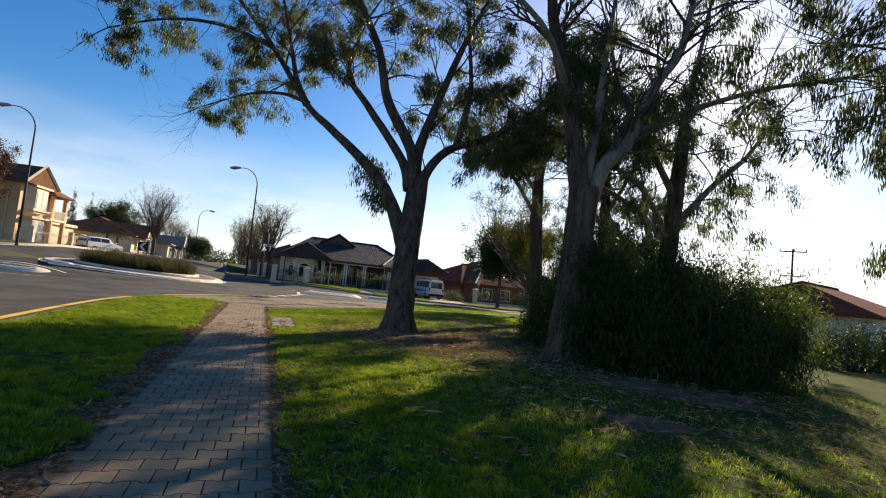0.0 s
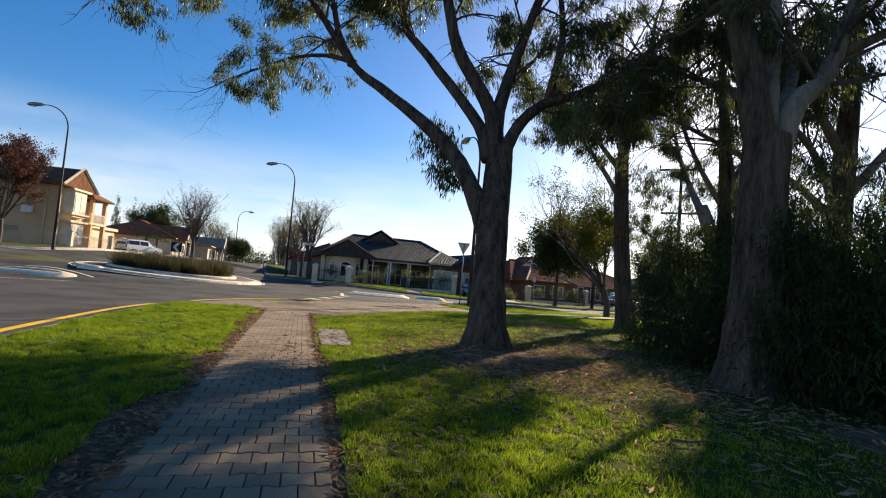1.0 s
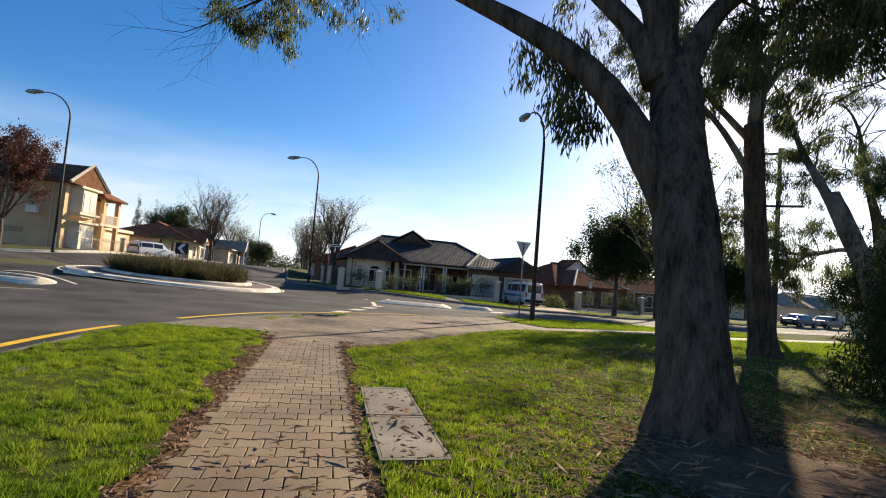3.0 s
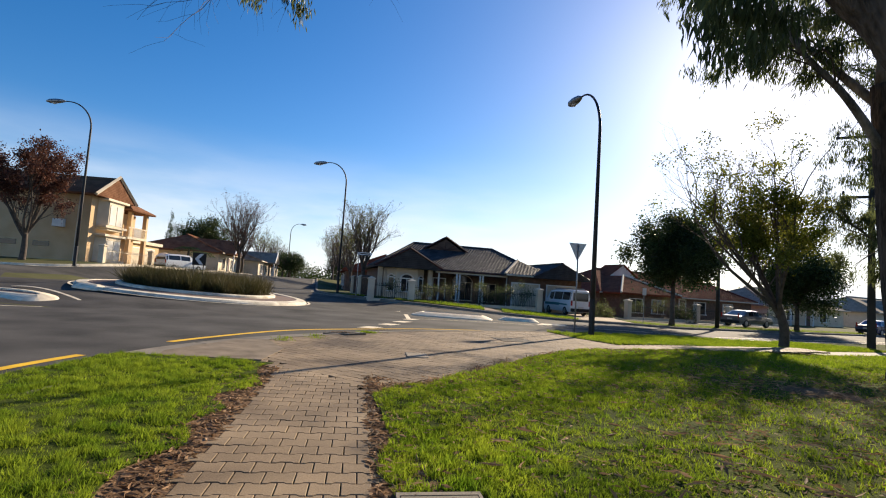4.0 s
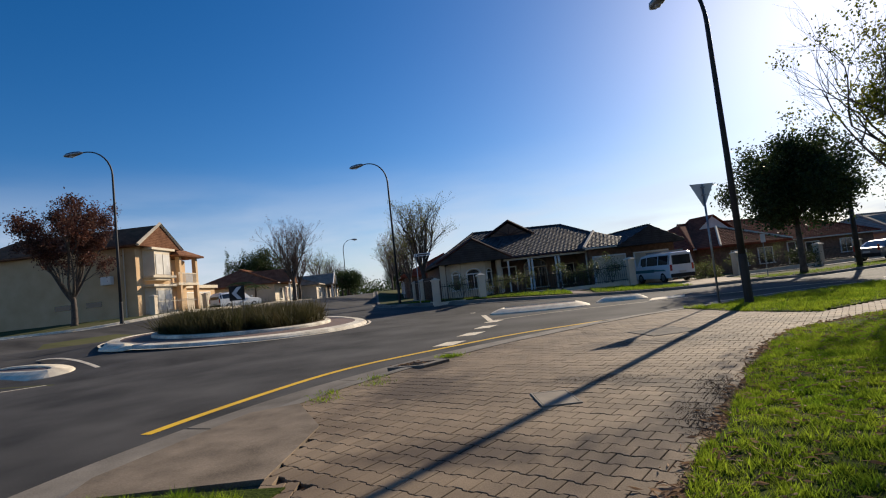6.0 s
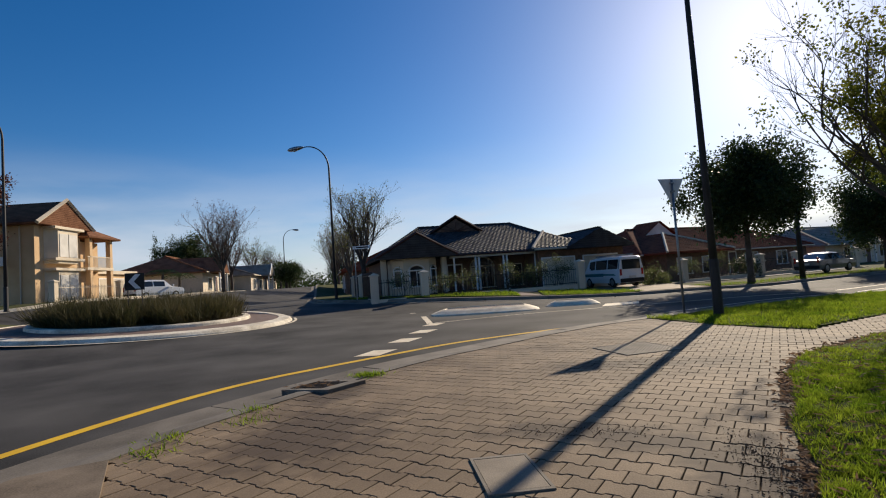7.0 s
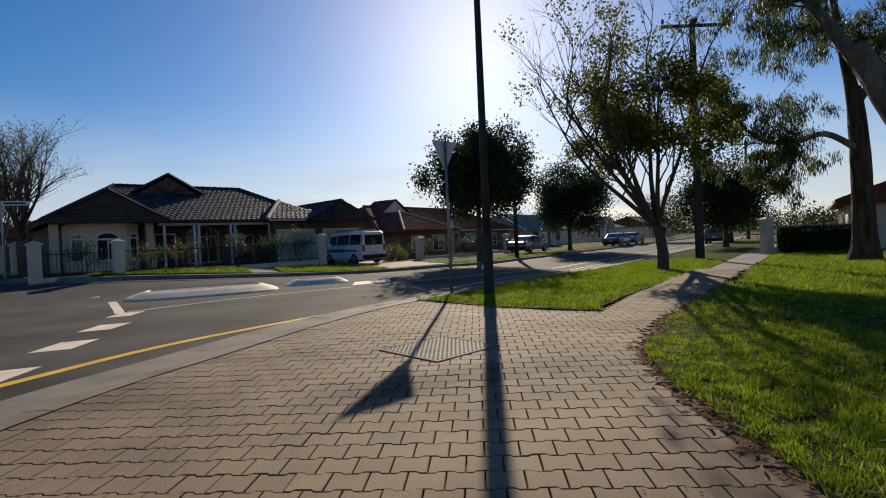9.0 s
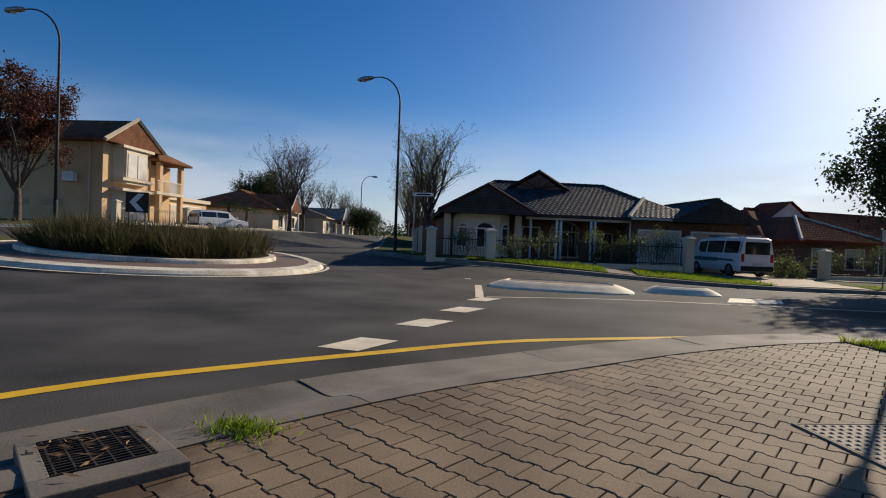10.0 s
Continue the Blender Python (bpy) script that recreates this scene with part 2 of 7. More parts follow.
def zt(x, y):
    """Height of the lie of the land: a gentle rise to the far west, a slight fall to the east."""
    return 0.45 * smooth((10.2 - math.hypot(x + 22.6, y - 37.4)) / 4.2) * (1 - 0.11 * (x + 22.6)) + 1.25 * smooth((-29 - x) / 8) + 0.5 * smooth((y - 41) / 8) * smooth((-1 - x) / 12) - 0.15 * smooth((x - 0.5) / 6)


def mesh_data(name, verts, faces, mats, smooth_shade=False, indices=None):
    me = bpy.data.meshes.new(name)
    me.from_pydata([tuple(v) for v in verts], [], faces)
    for m in (mats if isinstance(mats, (list, tuple)) else [mats]):
        me.materials.append(m)
    if indices is not None:
        me.polygons.foreach_set("material_index", indices)
    if smooth_shade:
        me.polygons.foreach_set("use_smooth", [True] * len(me.polygons))
    me.update()
    return me


def part(name, data, mat, parent=None, label="", at=None, smooth_shade=False):
    """Links one mesh, from a bmesh, a (verts, faces) pair or mesh data, under a thing or a part."""
    if isinstance(data, bmesh.types.BMesh):
        bmesh.ops.recalc_face_normals(data, faces=data.faces)
        me = bpy.data.meshes.new(name)
        data.to_mesh(me)
        data.free()
        me.materials.append(mat)
        if smooth_shade:
            me.polygons.foreach_set("use_smooth", [True] * len(me.polygons))
    elif isinstance(data, tuple):
        me = mesh_data(name, data[0], data[1], mat, smooth_shade)
    else:
        me = data
    ob = new(name, me)
    if parent is not None:
        ob.parent = parent
    if at is not None:
        ob.matrix_basis = at
    if label:
        tagged(ob, label)
    return ob


def thing(name, m, label, category, group="", kind=""):
    ob = new(name)
    ob.matrix_basis = m
    ob.empty_display_size = 0.2
    return tagged(ob, label, category, group, kind)


def box(bm, x0, y0, z0, x1, y1, z1, bevel=0.0):
    m = Matrix.Translation(((x0 + x1) / 2, (y0 + y1) / 2, (z0 + z1) / 2)) @ Matrix.Diagonal((x1 - x0, y1 - y0, z1 - z0, 1))
    vs = bmesh.ops.create_cube(bm, size=1, matrix=m)["verts"]
    if bevel:
        es = list({e for v in vs for e in v.link_edges})
        bmesh.ops.bevel(bm, geom=es, offset=bevel, segments=2, affect="EDGES", profile=0.6)
    return bm


def boxed(x0, y0, z0, x1, y1, z1, bevel=0.0):
    return box(bmesh.new(), x0, y0, z0, x1, y1, z1, bevel)


def tube(points, radii, sides=8, cap=True, wob=0.0, seed=0):
    """Verts and faces of a tapered tube along points."""
    rnd = random.Random(seed)
    pts = [Vector(p) for p in points]
    verts, faces, side = [], [], None
    for i, p in enumerate(pts):
        d = (pts[min(i + 1, len(pts) - 1)] - pts[max(i - 1, 0)]).normalized()
        if side is None:
            side = d.cross(Vector((0.3, 1, 0.2))).normalized()
        side = (side - d * side.dot(d)).normalized()
        up = d.cross(side)
        for k in range(sides):
            a = math.tau * k / sides
            r = radii[i] * (1 + rnd.uniform(-wob, wob))
            verts.append(p + (side * math.cos(a) + up * math.sin(a)) * r)
    for i in range(len(pts) - 1):
        for k in range(sides):
            k2 = (k + 1) % sides
            faces.append((i * sides + k, i * sides + k2, (i + 1) * sides + k2, (i + 1) * sides + k))
    if cap:
        faces.append(tuple(range(sides - 1, -1, -1)))
        faces.append(tuple((len(pts) - 1) * sides + k for k in range(sides)))
    return verts, faces


def join(pieces):
    verts, faces = [], []
    for v, f in pieces:
        o = len(verts)
        verts.extend(v)
        faces.extend(tuple(i + o for i in q) for q in f)
    return verts, faces


def fast_mesh(name, verts, quads, mat):
    """A mesh from numpy arrays: verts (n, 3) and faces (m, 3 or 4)."""
    me = bpy.data.meshes.new(name)
    k = quads.shape[1]
    me.vertices.add(len(verts))
    me.vertices.foreach_set("co", verts.astype(np.float32).ravel())
    me.loops.add(quads.size)
    me.loops.foreach_set("vertex_index", quads.astype(np.int32).ravel())
    me.polygons.add(len(quads))
    me.polygons.foreach_set("loop_start", np.arange(0, quads.size, k, dtype=np.int32))
    me.materials.append(mat)
    me.polygons.foreach_set("use_smooth", np.zeros(len(quads), dtype=bool))
    me.update(calc_edges=True)
    return me


def leaves(name, centres, directions, length, width, mat, rng, jitter=0.35):
    """Many bent leaves: each a pair of narrow triangles folded at the middle, hanging along its direction."""
    n = len(centres)
    d = directions + rng.normal(0, jitter, (n, 3))
    d /= np.linalg.norm(d, axis=1)[:, None]
    s = np.cross(d, rng.normal(0, 1, (n, 3)))
    s /= np.linalg.norm(s, axis=1)[:, None]
    ln = (length * rng.uniform(0.65, 1.3, n))[:, None]
    w = (width * rng.uniform(0.7, 1.2, n))[:, None]
    mid = centres + d * ln * 0.45 + np.cross(d, s) * ln * rng.uniform(-0.12, 0.12, n)[:, None]
    v = np.stack([centres, mid + s * w * 0.5, centres + d * ln, mid - s * w * 0.5], 1).reshape(-1, 3)
    q = np.arange(4 * n).reshape(n, 4)
    return fast_mesh(name, v, q, mat)


def polygon_block(name, outline, top, bottom, mat, step=3.0, near=None):
    """A slab with that outline whose top follows the lie of the land."""
    bm = bmesh.new()
    bm.faces.new([bm.verts.new((x, y, 0)) for x, y in outline])
    bmesh.ops.triangulate(bm, faces=bm.faces[:])
    xs, ys = [p[0] for p in outline], [p[1] for p in outline]
    for axis, lo, hi in ((0, max(min(xs), -60), min(max(xs), 30)), (1, max(min(ys), -10), min(max(ys), 80))):
        c = math.ceil(lo / step) * step
        while c < hi:
            co, no = [0, 0, 0], [0, 0, 0]
            co[axis], no[axis] = c + 0.013, 1
            bmesh.ops.bisect_plane(bm, geom=bm.verts[:] + bm.edges[:] + bm.faces[:], plane_co=co, plane_no=no)
            c += step
    bmesh.ops.triangulate(bm, faces=bm.faces[:])
    rim = [e for e in bm.edges if e.is_boundary]
    if bottom is not None:
        ex = bmesh.ops.extrude_edge_only(bm, edges=rim)["geom"]
        low = {g for g in ex if isinstance(g, bmesh.types.BMVert)}
    else:
        low = set()
    for v in bm.verts:
        v.co.z = zt(v.co.x, v.co.y) + (bottom if v in low else top)
    return part(name, bm, mat)


def resample(points, step):
    """A smooth line (Catmull-Rom) through points, in even steps."""
    p = [Vector((*q, 0)) for q in points]
    p = [p[0] * 2 - p[1]] + p + [p[-1] * 2 - p[-2]]
    fine = []
    for i in range(1, len(p) - 2):
        for k in range(24):
            t = k / 24
            fine.append(0.5 * ((2 * p[i]) + (p[i + 1] - p[i - 1]) * t + (2 * p[i - 1] - 5 * p[i] + 4 * p[i + 1] - p[i + 2]) * t * t
                               + (3 * p[i] - p[i - 1] - 3 * p[i + 1] + p[i + 2]) * t ** 3))
    fine.append(p[-2])
    out, want, run = [fine[0]], step, 0.0
    for a, b in zip(fine, fine[1:]):
        seg = (b - a).length
        while seg and run + seg >= want:
            out.append(a.lerp(b, (want - run) / seg))
            want += step
        run += seg
    return [(q.x, q.y) for q in out]


def normals(line, closed=False):
    out = []
    for i in range(len(line)):
        if closed:
            a, b = line[i - 1], line[(i + 1) % len(line)]
        else:
            a, b = line[max(i - 1, 0)], line[min(i + 1, len(line) - 1)]
        d = Vector((b[0] - a[0], b[1] - a[1], 0)).normalized()
        out.append((-d.y, d.x))
    return out


def sweep(line, profile, closed=False):
    """Verts and faces of a profile of (offset to the left, height) carried along a line over the land."""
    ns = normals(line, closed)
    verts, faces, k = [], [], len(profile)
    for (x, y), (nx, ny) in zip(line, ns):
        for o, z in profile:
            px, py = x + nx * o, y + ny * o
            verts.append((px, py, zt(px, py) + z))
    n = len(line)
    for i in range(n if closed else n - 1):
        j = (i + 1) % n
        for a in range(k - 1):
            faces.append((i * k + a, i * k + a + 1, j * k + a + 1, j * k + a))
    if not closed:
        faces += [tuple(range(k)), tuple((n - 1) * k + a for a in range(k - 1, -1, -1))]
    return verts, faces


def inside(x, y, poly):
    hit = False
    for (x1, y1), (x2, y2) in zip(poly, poly[1:] + poly[:1]):
        if (y1 > y) != (y2 > y) and x < (x2 - x1) * (y - y1) / (y2 - y1) + x1:
            hit = not hit
    return hit


def inside_many(p, poly):
    hit = np.zeros(len(p), bool)
    for (x1, y1), (x2, y2) in zip(poly, poly[1:] + poly[:1]):
        if y1 != y2:
            hit ^= ((y1 > p[:, 1]) != (y2 > p[:, 1])) & (p[:, 0] < (x2 - x1) * (p[:, 1] - y1) / (y2 - y1) + x1)
    return hit


# ---- the lie of the place ----
# back of the near kerb, from behind the walker round the corner and along the road to the east
KERB = [(-0.4, -10), (-3.2, -2.0), (-5.3, 4.0), (-7.1, 9.2), (-8.6, 13.5), (-9.85, 17.3), (-10.3, 19.5), (-10.4, 21.5), (-10.15, 23.5), (-9.65, 25.0),
        (-9.0, 26.5), (-8.3, 27.8), (-7.4, 29.0), (-6.2, 30.6), (-4.9, 32.0), (-3.5, 33.1), (0.5, 36.0), (8.6, 41.85), (26.0, 54.4), (60.0, 79.0)]
KLINE = resample(KERB, 0.4)
# kerb of the far side, before the dark-roofed house
FKERB = [(-62.0, 140.0), (-40.0, 91.0), (-26.2, 60.6), (-22.6, 53.6), (-20.5, 50.2), (-17.5, 47.9), (-14.0, 46.6), (-10.0, 45.8), (-6.0, 45.6), (-2.0, 46.0), (2.4, 47.7),
         (10.5, 53.5), (26.7, 65.2), (60.0, 89.3)]
FLINE = resample(FKERB, 0.8)
# kerb to the west, before the two-storey house
LKERB = [(-85.0, 20.0), (-60.0, 32.0), (-47.0, 37.6), (-41.4, 40.4), (-38.4, 43.6), (-37.0, 47.5), (-36.2, 53.0), (-36.4, 58.6), (-49.0, 88.0), (-72.0, 139.0)]
LLINE = resample(LKERB, 0.8)

ground = polygon_block("ground", [(-900, -700), (900, -700), (900, 1200), (-900, 1200)], -0.30, None, FARGRASS, 6.0)
tagged(ground, "flat suburban ground reaching to the horizon", "ground", kind="structure")
road = polygon_block("road", [(-95, -30), (5, -30), (70, 60), (70, 100), (0, 66), (-20, 66), (-62, 150), (-75, 150), (-40, 70), (-95, 45)], -0.12, None, ASPHALT, 3.0)
tagged(road, "dark grey asphalt road junction with small roundabout", "road", kind="structure")

near_block = polygon_block("ground", KLINE + [(95, 79), (95, -40), (-0.4, -40)], -0.035, -0.3, SOIL, 3.0)
tagged(near_block, "dark bare soil with leaf litter beside the path", "ground", kind="structure")
far_block = polygon_block("ground", FLINE[::-1] + [(-62, 190), (95, 190), (95, 89)], -0.01, -0.3, FARGRASS, 3.0)
tagged(far_block, "gardens and verge across the road", "ground", kind="structure")
west_block = polygon_block("ground", LLINE + [(-72, 190), (-140, 190), (-140, 20)], -0.01, -0.3, FARGRASS, 3.0)
tagged(west_block, "gardens and verge on the western side", "ground", kind="structure")

# kerb and gutter, cast in lengths
PROFILE = [(-0.07, -0.06), (-0.07, 0.012), (0.12, 0.006), (0.26, -0.012), (0.55, -0.098), (0.68, -0.112), (1.22, -0.108), (1.23, -0.22)]


def kerbing(name, line, profile, label, cut=7, painted=-99):
    base = thing(name, Matrix(), label, "kerb", kind="structure")
    for i in range(0, len(line) - 1, cut):
        piece = line[i:i + cut + 1]
        if len(piece) < 2:
            break
        a, b = Vector((*piece[-1], 0)), Vector((*piece[-2], 0))
        end = a + (b - a).normalized() * 0.012
        part("kerb_length", sweep(piece[:-1] + [(end.x, end.y)], profile), WHITEPAINT if piece[0][1] < painted else CONCRETE, base)
    return base


kerbing("kerb", KLINE, PROFILE, "weathered grey concrete rolled kerb with gutter")
FARPROFILE = [(-0.2, -0.05), (-0.2, 0.03), (-0.02, 0.03), (0.0, 0.01), (0.06, -0.11), (0.5, -0.112), (0.5, -0.2)]
kerbing("kerb", [p for p in FLINE[::-1]], [(o, z) for o, z in FARPROFILE], "pale concrete kerb of the far verge", 4)
kerbing("kerb", [p for p in LLINE[::-1]], FARPROFILE, "white-painted concrete kerb of the western verge", 4, 56)


def stripe(name, line, off, width, mat, label, z=-0.115):
    ob = part(name, sweep(line, [(off - width / 2, z), (off + width / 2, z)]), mat)
    return tagged(ob, label, "road marking", kind="structure")


YLINE = [(-5.6, 0.5), (-7.2, 5.0), (-8.9, 9.8), (-10.3, 13.6), (-11.5, 17.3), (-11.95, 20.0), (-12.05, 22.5), (-11.75, 25.4), (-11.25, 26.9), (-10.55, 28.0), (-9.75, 29.1), (-8.4, 30.8), (-6.6, 32.2), (-4.4, 33.7)]
for lo, hi in ((-5, 19.7), (21.8, 60)):
    stripe("yellow_line", [p for p in resample(YLINE, 0.4) if lo < p[1] < hi], 0, 0.19, YELLOWPAINT, "yellow no-stopping line painted along the gutter")
stripe("white_line", [p for p in KLINE if p[1] > 34.2 and p[0] < 40], 1.6, 0.09, WHITEPAINT, "white edge line on the asphalt")


def flat_mark(name, pts, label, mat=None, z=-0.114):
    ob = part(name, ([(x, y, zt(x, y) + z) for x, y in pts], [tuple(range(len(pts)))]), mat or WHITEPAINT)
    return tagged(ob, label, "road marking", "give-way dashes", "structure")


for x, y, s in ((-10.05, 29.65, 1.0), (-9.97, 31.75, 1.0), (-9.95, 33.75, 1.0), (-10.1, 35.9, 0.9)):
    flat_mark("give_way_dash", [(x - 0.36 * s, y - 0.44), (x + 0.2 * s, y - 0.4), (x + 0.36 * s, y + 0.44), (x - 0.2 * s, y + 0.4)], "white give-way dash painted on asphalt")
stripe("white_line", resample([(-10.3, 36.2), (-10.9, 38.2), (-11.7, 40.6), (-13.0, 43.0)], 0.4), 0, 0.22, WHITEPAINT, "curved white line beside the splitter island")
stripe("white_line", resample([(-10.2, 36.5), (-7.2, 38.2), (-3.9, 39.2), (2.0, 41.0), (9.0, 45.6), (40.0, 68.0)], 0.8), 0, 0.1, WHITEPAINT, "white centre line on the asphalt")
stripe("white_line", resample([(-20.3, 28.3), (-22.0, 26.3), (-24.5, 24.2)], 0.4), 0, 0.12, WHITEPAINT, "white line leading to the splitter island")
stripe("white_line", resample([(-20.3, 28.3), (-22.5, 29.4), (-25.5, 30.6), (-30, 32)], 0.4), 0, 0.12, WHITEPAINT, "white line leading to the splitter island")
flat_mark("white_panel", [(-4.2, 39.7), (-2.7, 40.3), (-2.5, 41.6), (-3.9, 41.2)], "flush white painted strip behind the traffic islands")


def rounded(cx, cy, a, b, turn, n=36, power=3.0):
    out = []
    for i in range(n):
        t = math.tau * i / n
        c, s = math.cos(t), math.sin(t)
        x, y = a * math.copysign(abs(c) ** (2 / power), c), b * math.copysign(abs(s) ** (2 / power), s)
        out.append((cx + x * math.cos(turn) - y * math.sin(turn), cy + x * math.sin(turn) + y * math.cos(turn)))
    return out


def island(cx, cy, a, b, turn, label, fill=True, h=0.1):
    base = thing("traffic_island", Matrix(), label, "traffic island")
    line = rounded(cx, cy, a, b, turn)
    w = 0.62 if fill else 0.45
    part("kerb", sweep(line, [(-0.02, -0.16), (0.0, -0.11), (0.015, -0.085), (0.06, -0.06), (w * 0.55, h - 0.06), (w * 0.85, h - 0.008), (w, h), (w + 0.03, h - 0.06)], True), WHITEPAINT, base, "white painted concrete rim")
    inner = rounded(cx, cy, a - w, b - w, turn)
    part("infill", ([(x, y, zt(x, y) + h - 0.03) for x, y in inner], [tuple(range(len(inner)))]), PINKBRICK if fill else WHITEPAINT, base)
    return base


island(-8.9, 40.6, 2.3, 1.35, radians(6), "low traffic island with white kerb and brick infill")
island(-5.2, 41.7, 1.15, 0.65, radians(8), "short white-painted traffic island", False)
island(-25.6, 29.0, 3.2, 0.9, radians(168), "traffic island with white kerb and dark infill")
island(-24.2, 31.9, 0.9, 0.5, radians(168), "short white-painted traffic island", False)

# ---- roundabout ----
WORNKERB = material("worn_white_kerb", (0.36, 0.3, 0.22), (0.86, 0.79, 0.64), 0.8, 1.6, 18, 0.3, dist=0.004)
RX, RY, RR = -22.6, 37.4, 5.75
roundabout = thing("roundabout", Matrix(), "small roundabout with pale kerb rings and planted bed", "roundabout", kind="structure")


def circle(r, n=64):
    return [(RX + r * math.cos(math.tau * i / n), RY + r * math.sin(math.tau * i / n)) for i in range(n)]


def ring_parts(r, profile, count, name, label):
    for k in range(count):
        a0, a1 = math.tau * k / count, math.tau * (k + 1) / count - 0.006 / r * 2
        line = [(RX + r * math.cos(a0 + (a1 - a0) * i / 6), RY + r * math.sin(a0 + (a1 - a0) * i / 6)) for i in range(7)]
        part(name, sweep(line, profile), WORNKERB, roundabout, label if k == 0 else "")


ring_parts(RR, [(-0.03, -0.14), (0.0, -0.08), (0.10, 0.0), (0.55, 0.03), (0.60, -0.06)], 20, "kerb_length", "worn white-painted mountable kerb")
part("apron", sweep(circle(RR - 0.55), [(0, 0.01), (0.8, 0.03), (1.3, 0.035)], True), PINKBRICK, roundabout, "dark brick-paved apron")
ring_parts(RR - 1.75, [(-0.02, -0.02), (0.0, 0.12), (0.03, 0.16), (0.26, 0.17), (0.28, 0.05)], 16, "kerb_length", "")
bed = circle(RR - 2.0)
part("bed", ([(x, y, zt(x, y) + 0.13) for x, y in bed], [tuple(range(len(bed)))]), SOIL, roundabout, "dark mulch")
stripe("white_line", circle(RR + 0.18, 64) + [circle(RR + 0.18)[0]], 0, 0.12, WHITEPAINT, "white line round the roundabout")


# ---- street furniture ----
def lathe(rings, sides=12):
    """Verts and faces of rings (radius, z) round the z axis."""
    verts = [(r * math.cos(math.tau * k / sides), r * math.sin(math.tau * k / sides), z) for r, z in rings for k in range(sides)]
    faces = [(i * sides + k, i * sides + (k + 1) % sides, (i + 1) * sides + (k + 1) % sides, (i + 1) * sides + k) for i in range(len(rings) - 1) for k in range(sides)]
    return verts, faces + [tuple(range(sides - 1, -1, -1)), tuple((len(rings) - 1) * sides + k for k in range(sides))]


def street_lamp(x, y, turn, height, reach, label, group="street lamps"):
    """A tapered steel column that bends into one arm; the arm points along +x before turning."""
    base = thing("street_lamp", pose(x, y, zt(x, y) - 0.03, 0, 0, turn), label, "street lamp", group)
    part("base_plate", lathe([(0.17, 0), (0.17, 0.03), (0.12, 0.05), (0.115, 1.4), (0.105, 1.45)], 10), DARKPOLE, base)
    rise = height - 1.9
    pts = [(0, 0, 0.4), (0, 0, rise * 0.5), (0, 0, rise)]
    rad = [0.105, 0.085, 0.065]
    for i in range(1, 9):
        a = math.pi * 0.5 * i / 8
        pts.append((reach * 0.62 * (1 - math.cos(a)), 0, rise + 1.8 * math.sin(a)))
        rad.append(0.062 - 0.003 * i)
    pts.append((reach * 0.8, 0, height - 0.13))
    rad.append(0.036)
    part("column", tube(pts, rad, 10), DARKPOLE, base, smooth_shade=True)
    head = [(reach * 0.72, 0, height - 0.12), (reach * 0.8, 0, height - 0.12), (reach * 0.95, 0, height - 0.17), (reach * 1.12, 0, height - 0.22), (reach * 1.2, 0, height - 0.25)]
    v, f = tube(head, [0.05, 0.12, 0.17, 0.15, 0.05], 10)
    lum = part("luminaire", ([(q[0], q[1] * 1.2, q[2]) for q in v], f), GREYMETAL, base, "grey lamp head", smooth_shade=True)
    v, f = tube([(reach * 0.88, 0, height - 0.24), (reach, 0, height - 0.28), (reach * 1.13, 0, height - 0.27)], [0.06, 0.13, 0.06], 10)
    part("lens", (v, f), LAMPGLASS, lum, "clear lamp bowl", smooth_shade=True)
    return base


street_lamp(-2.05, 32.85, 125, 10.2, 1.75, "tall dark street lamp beside the paved corner")
street_lamp(-21.5, 54.6, 185, 11.7, 2.6, "tall dark street lamp on the far verge")
street_lamp(-36.8, 43.0, 200, 12.0, 2.6, "tall dark street lamp before the two-storey house")
street_lamp(-52.0, 104.0, 0, 10.5, 2.6, "distant street lamp along the side street")


def give_way_sign(x, y, turn, top, label, size=0.75, back=True):
    base = thing("give_way_sign", pose(x, y, zt(x, y) - 0.03, 0, 0, turn), label, "road sign", "give-way signs")
    part("post", tube([(0, 0, 0), (0, 0, top - 0.02)], [0.032, 0.032], 10), GREYMETAL, base, smooth_shade=True)
    h = size * 0.866
    tri = [(-size / 2, top), (size / 2, top), (size * 0.04, top - h), (-size * 0.04, top - h)]
    bm = bmesh.new()
    a = [bm.verts.new((px, -0.036, pz)) for px, pz in tri]
    b = [bm.verts.new((px, -0.040, pz)) for px, pz in tri]
    bm.faces.new(a), bm.faces.new(b[::-1])
    for i in range(4):
        bm.faces.new((a[i], a[(i + 1) % 4], b[(i + 1) % 4], b[i]))
    panel = part("panel", bm, SIGNGREY, base, "grey metal back of a triangular sign")
    ring = [(px * 0.97, pz - 0.012) for px, pz in tri]
    inner = [(px * 0.66, (pz - top + h * 0.33) * 0.66 + top - h * 0.33) for px, pz in tri]
    verts = [(px, -0.044, pz) for px, pz in ring + inner]
    part("border", (verts, [(i, (i + 1) % 4, 4 + (i + 1) % 4, 4 + i) for i in range(4)]), REDLENS, panel, "red border of the sign face")
    part("face", ([(px, -0.0435, pz) for px, pz in ring], [(0, 1, 2, 3)]), WHITE, panel, "white sign face")
    for z in (top - 0.12, top - 0.36):
        part("bracket", boxed(-0.05, -0.038, z - 0.02, 0.05, 0.04, z + 0.02, 0.004), GREYMETAL, base)
    return base


give_way_sign(-2.62, 33.85, 203, 3.75, "triangular road sign seen from its grey back", 0.8)
give_way_sign(-20.2, 57.5, 20, 3.0, "give-way sign on the far verge corner", 0.7)

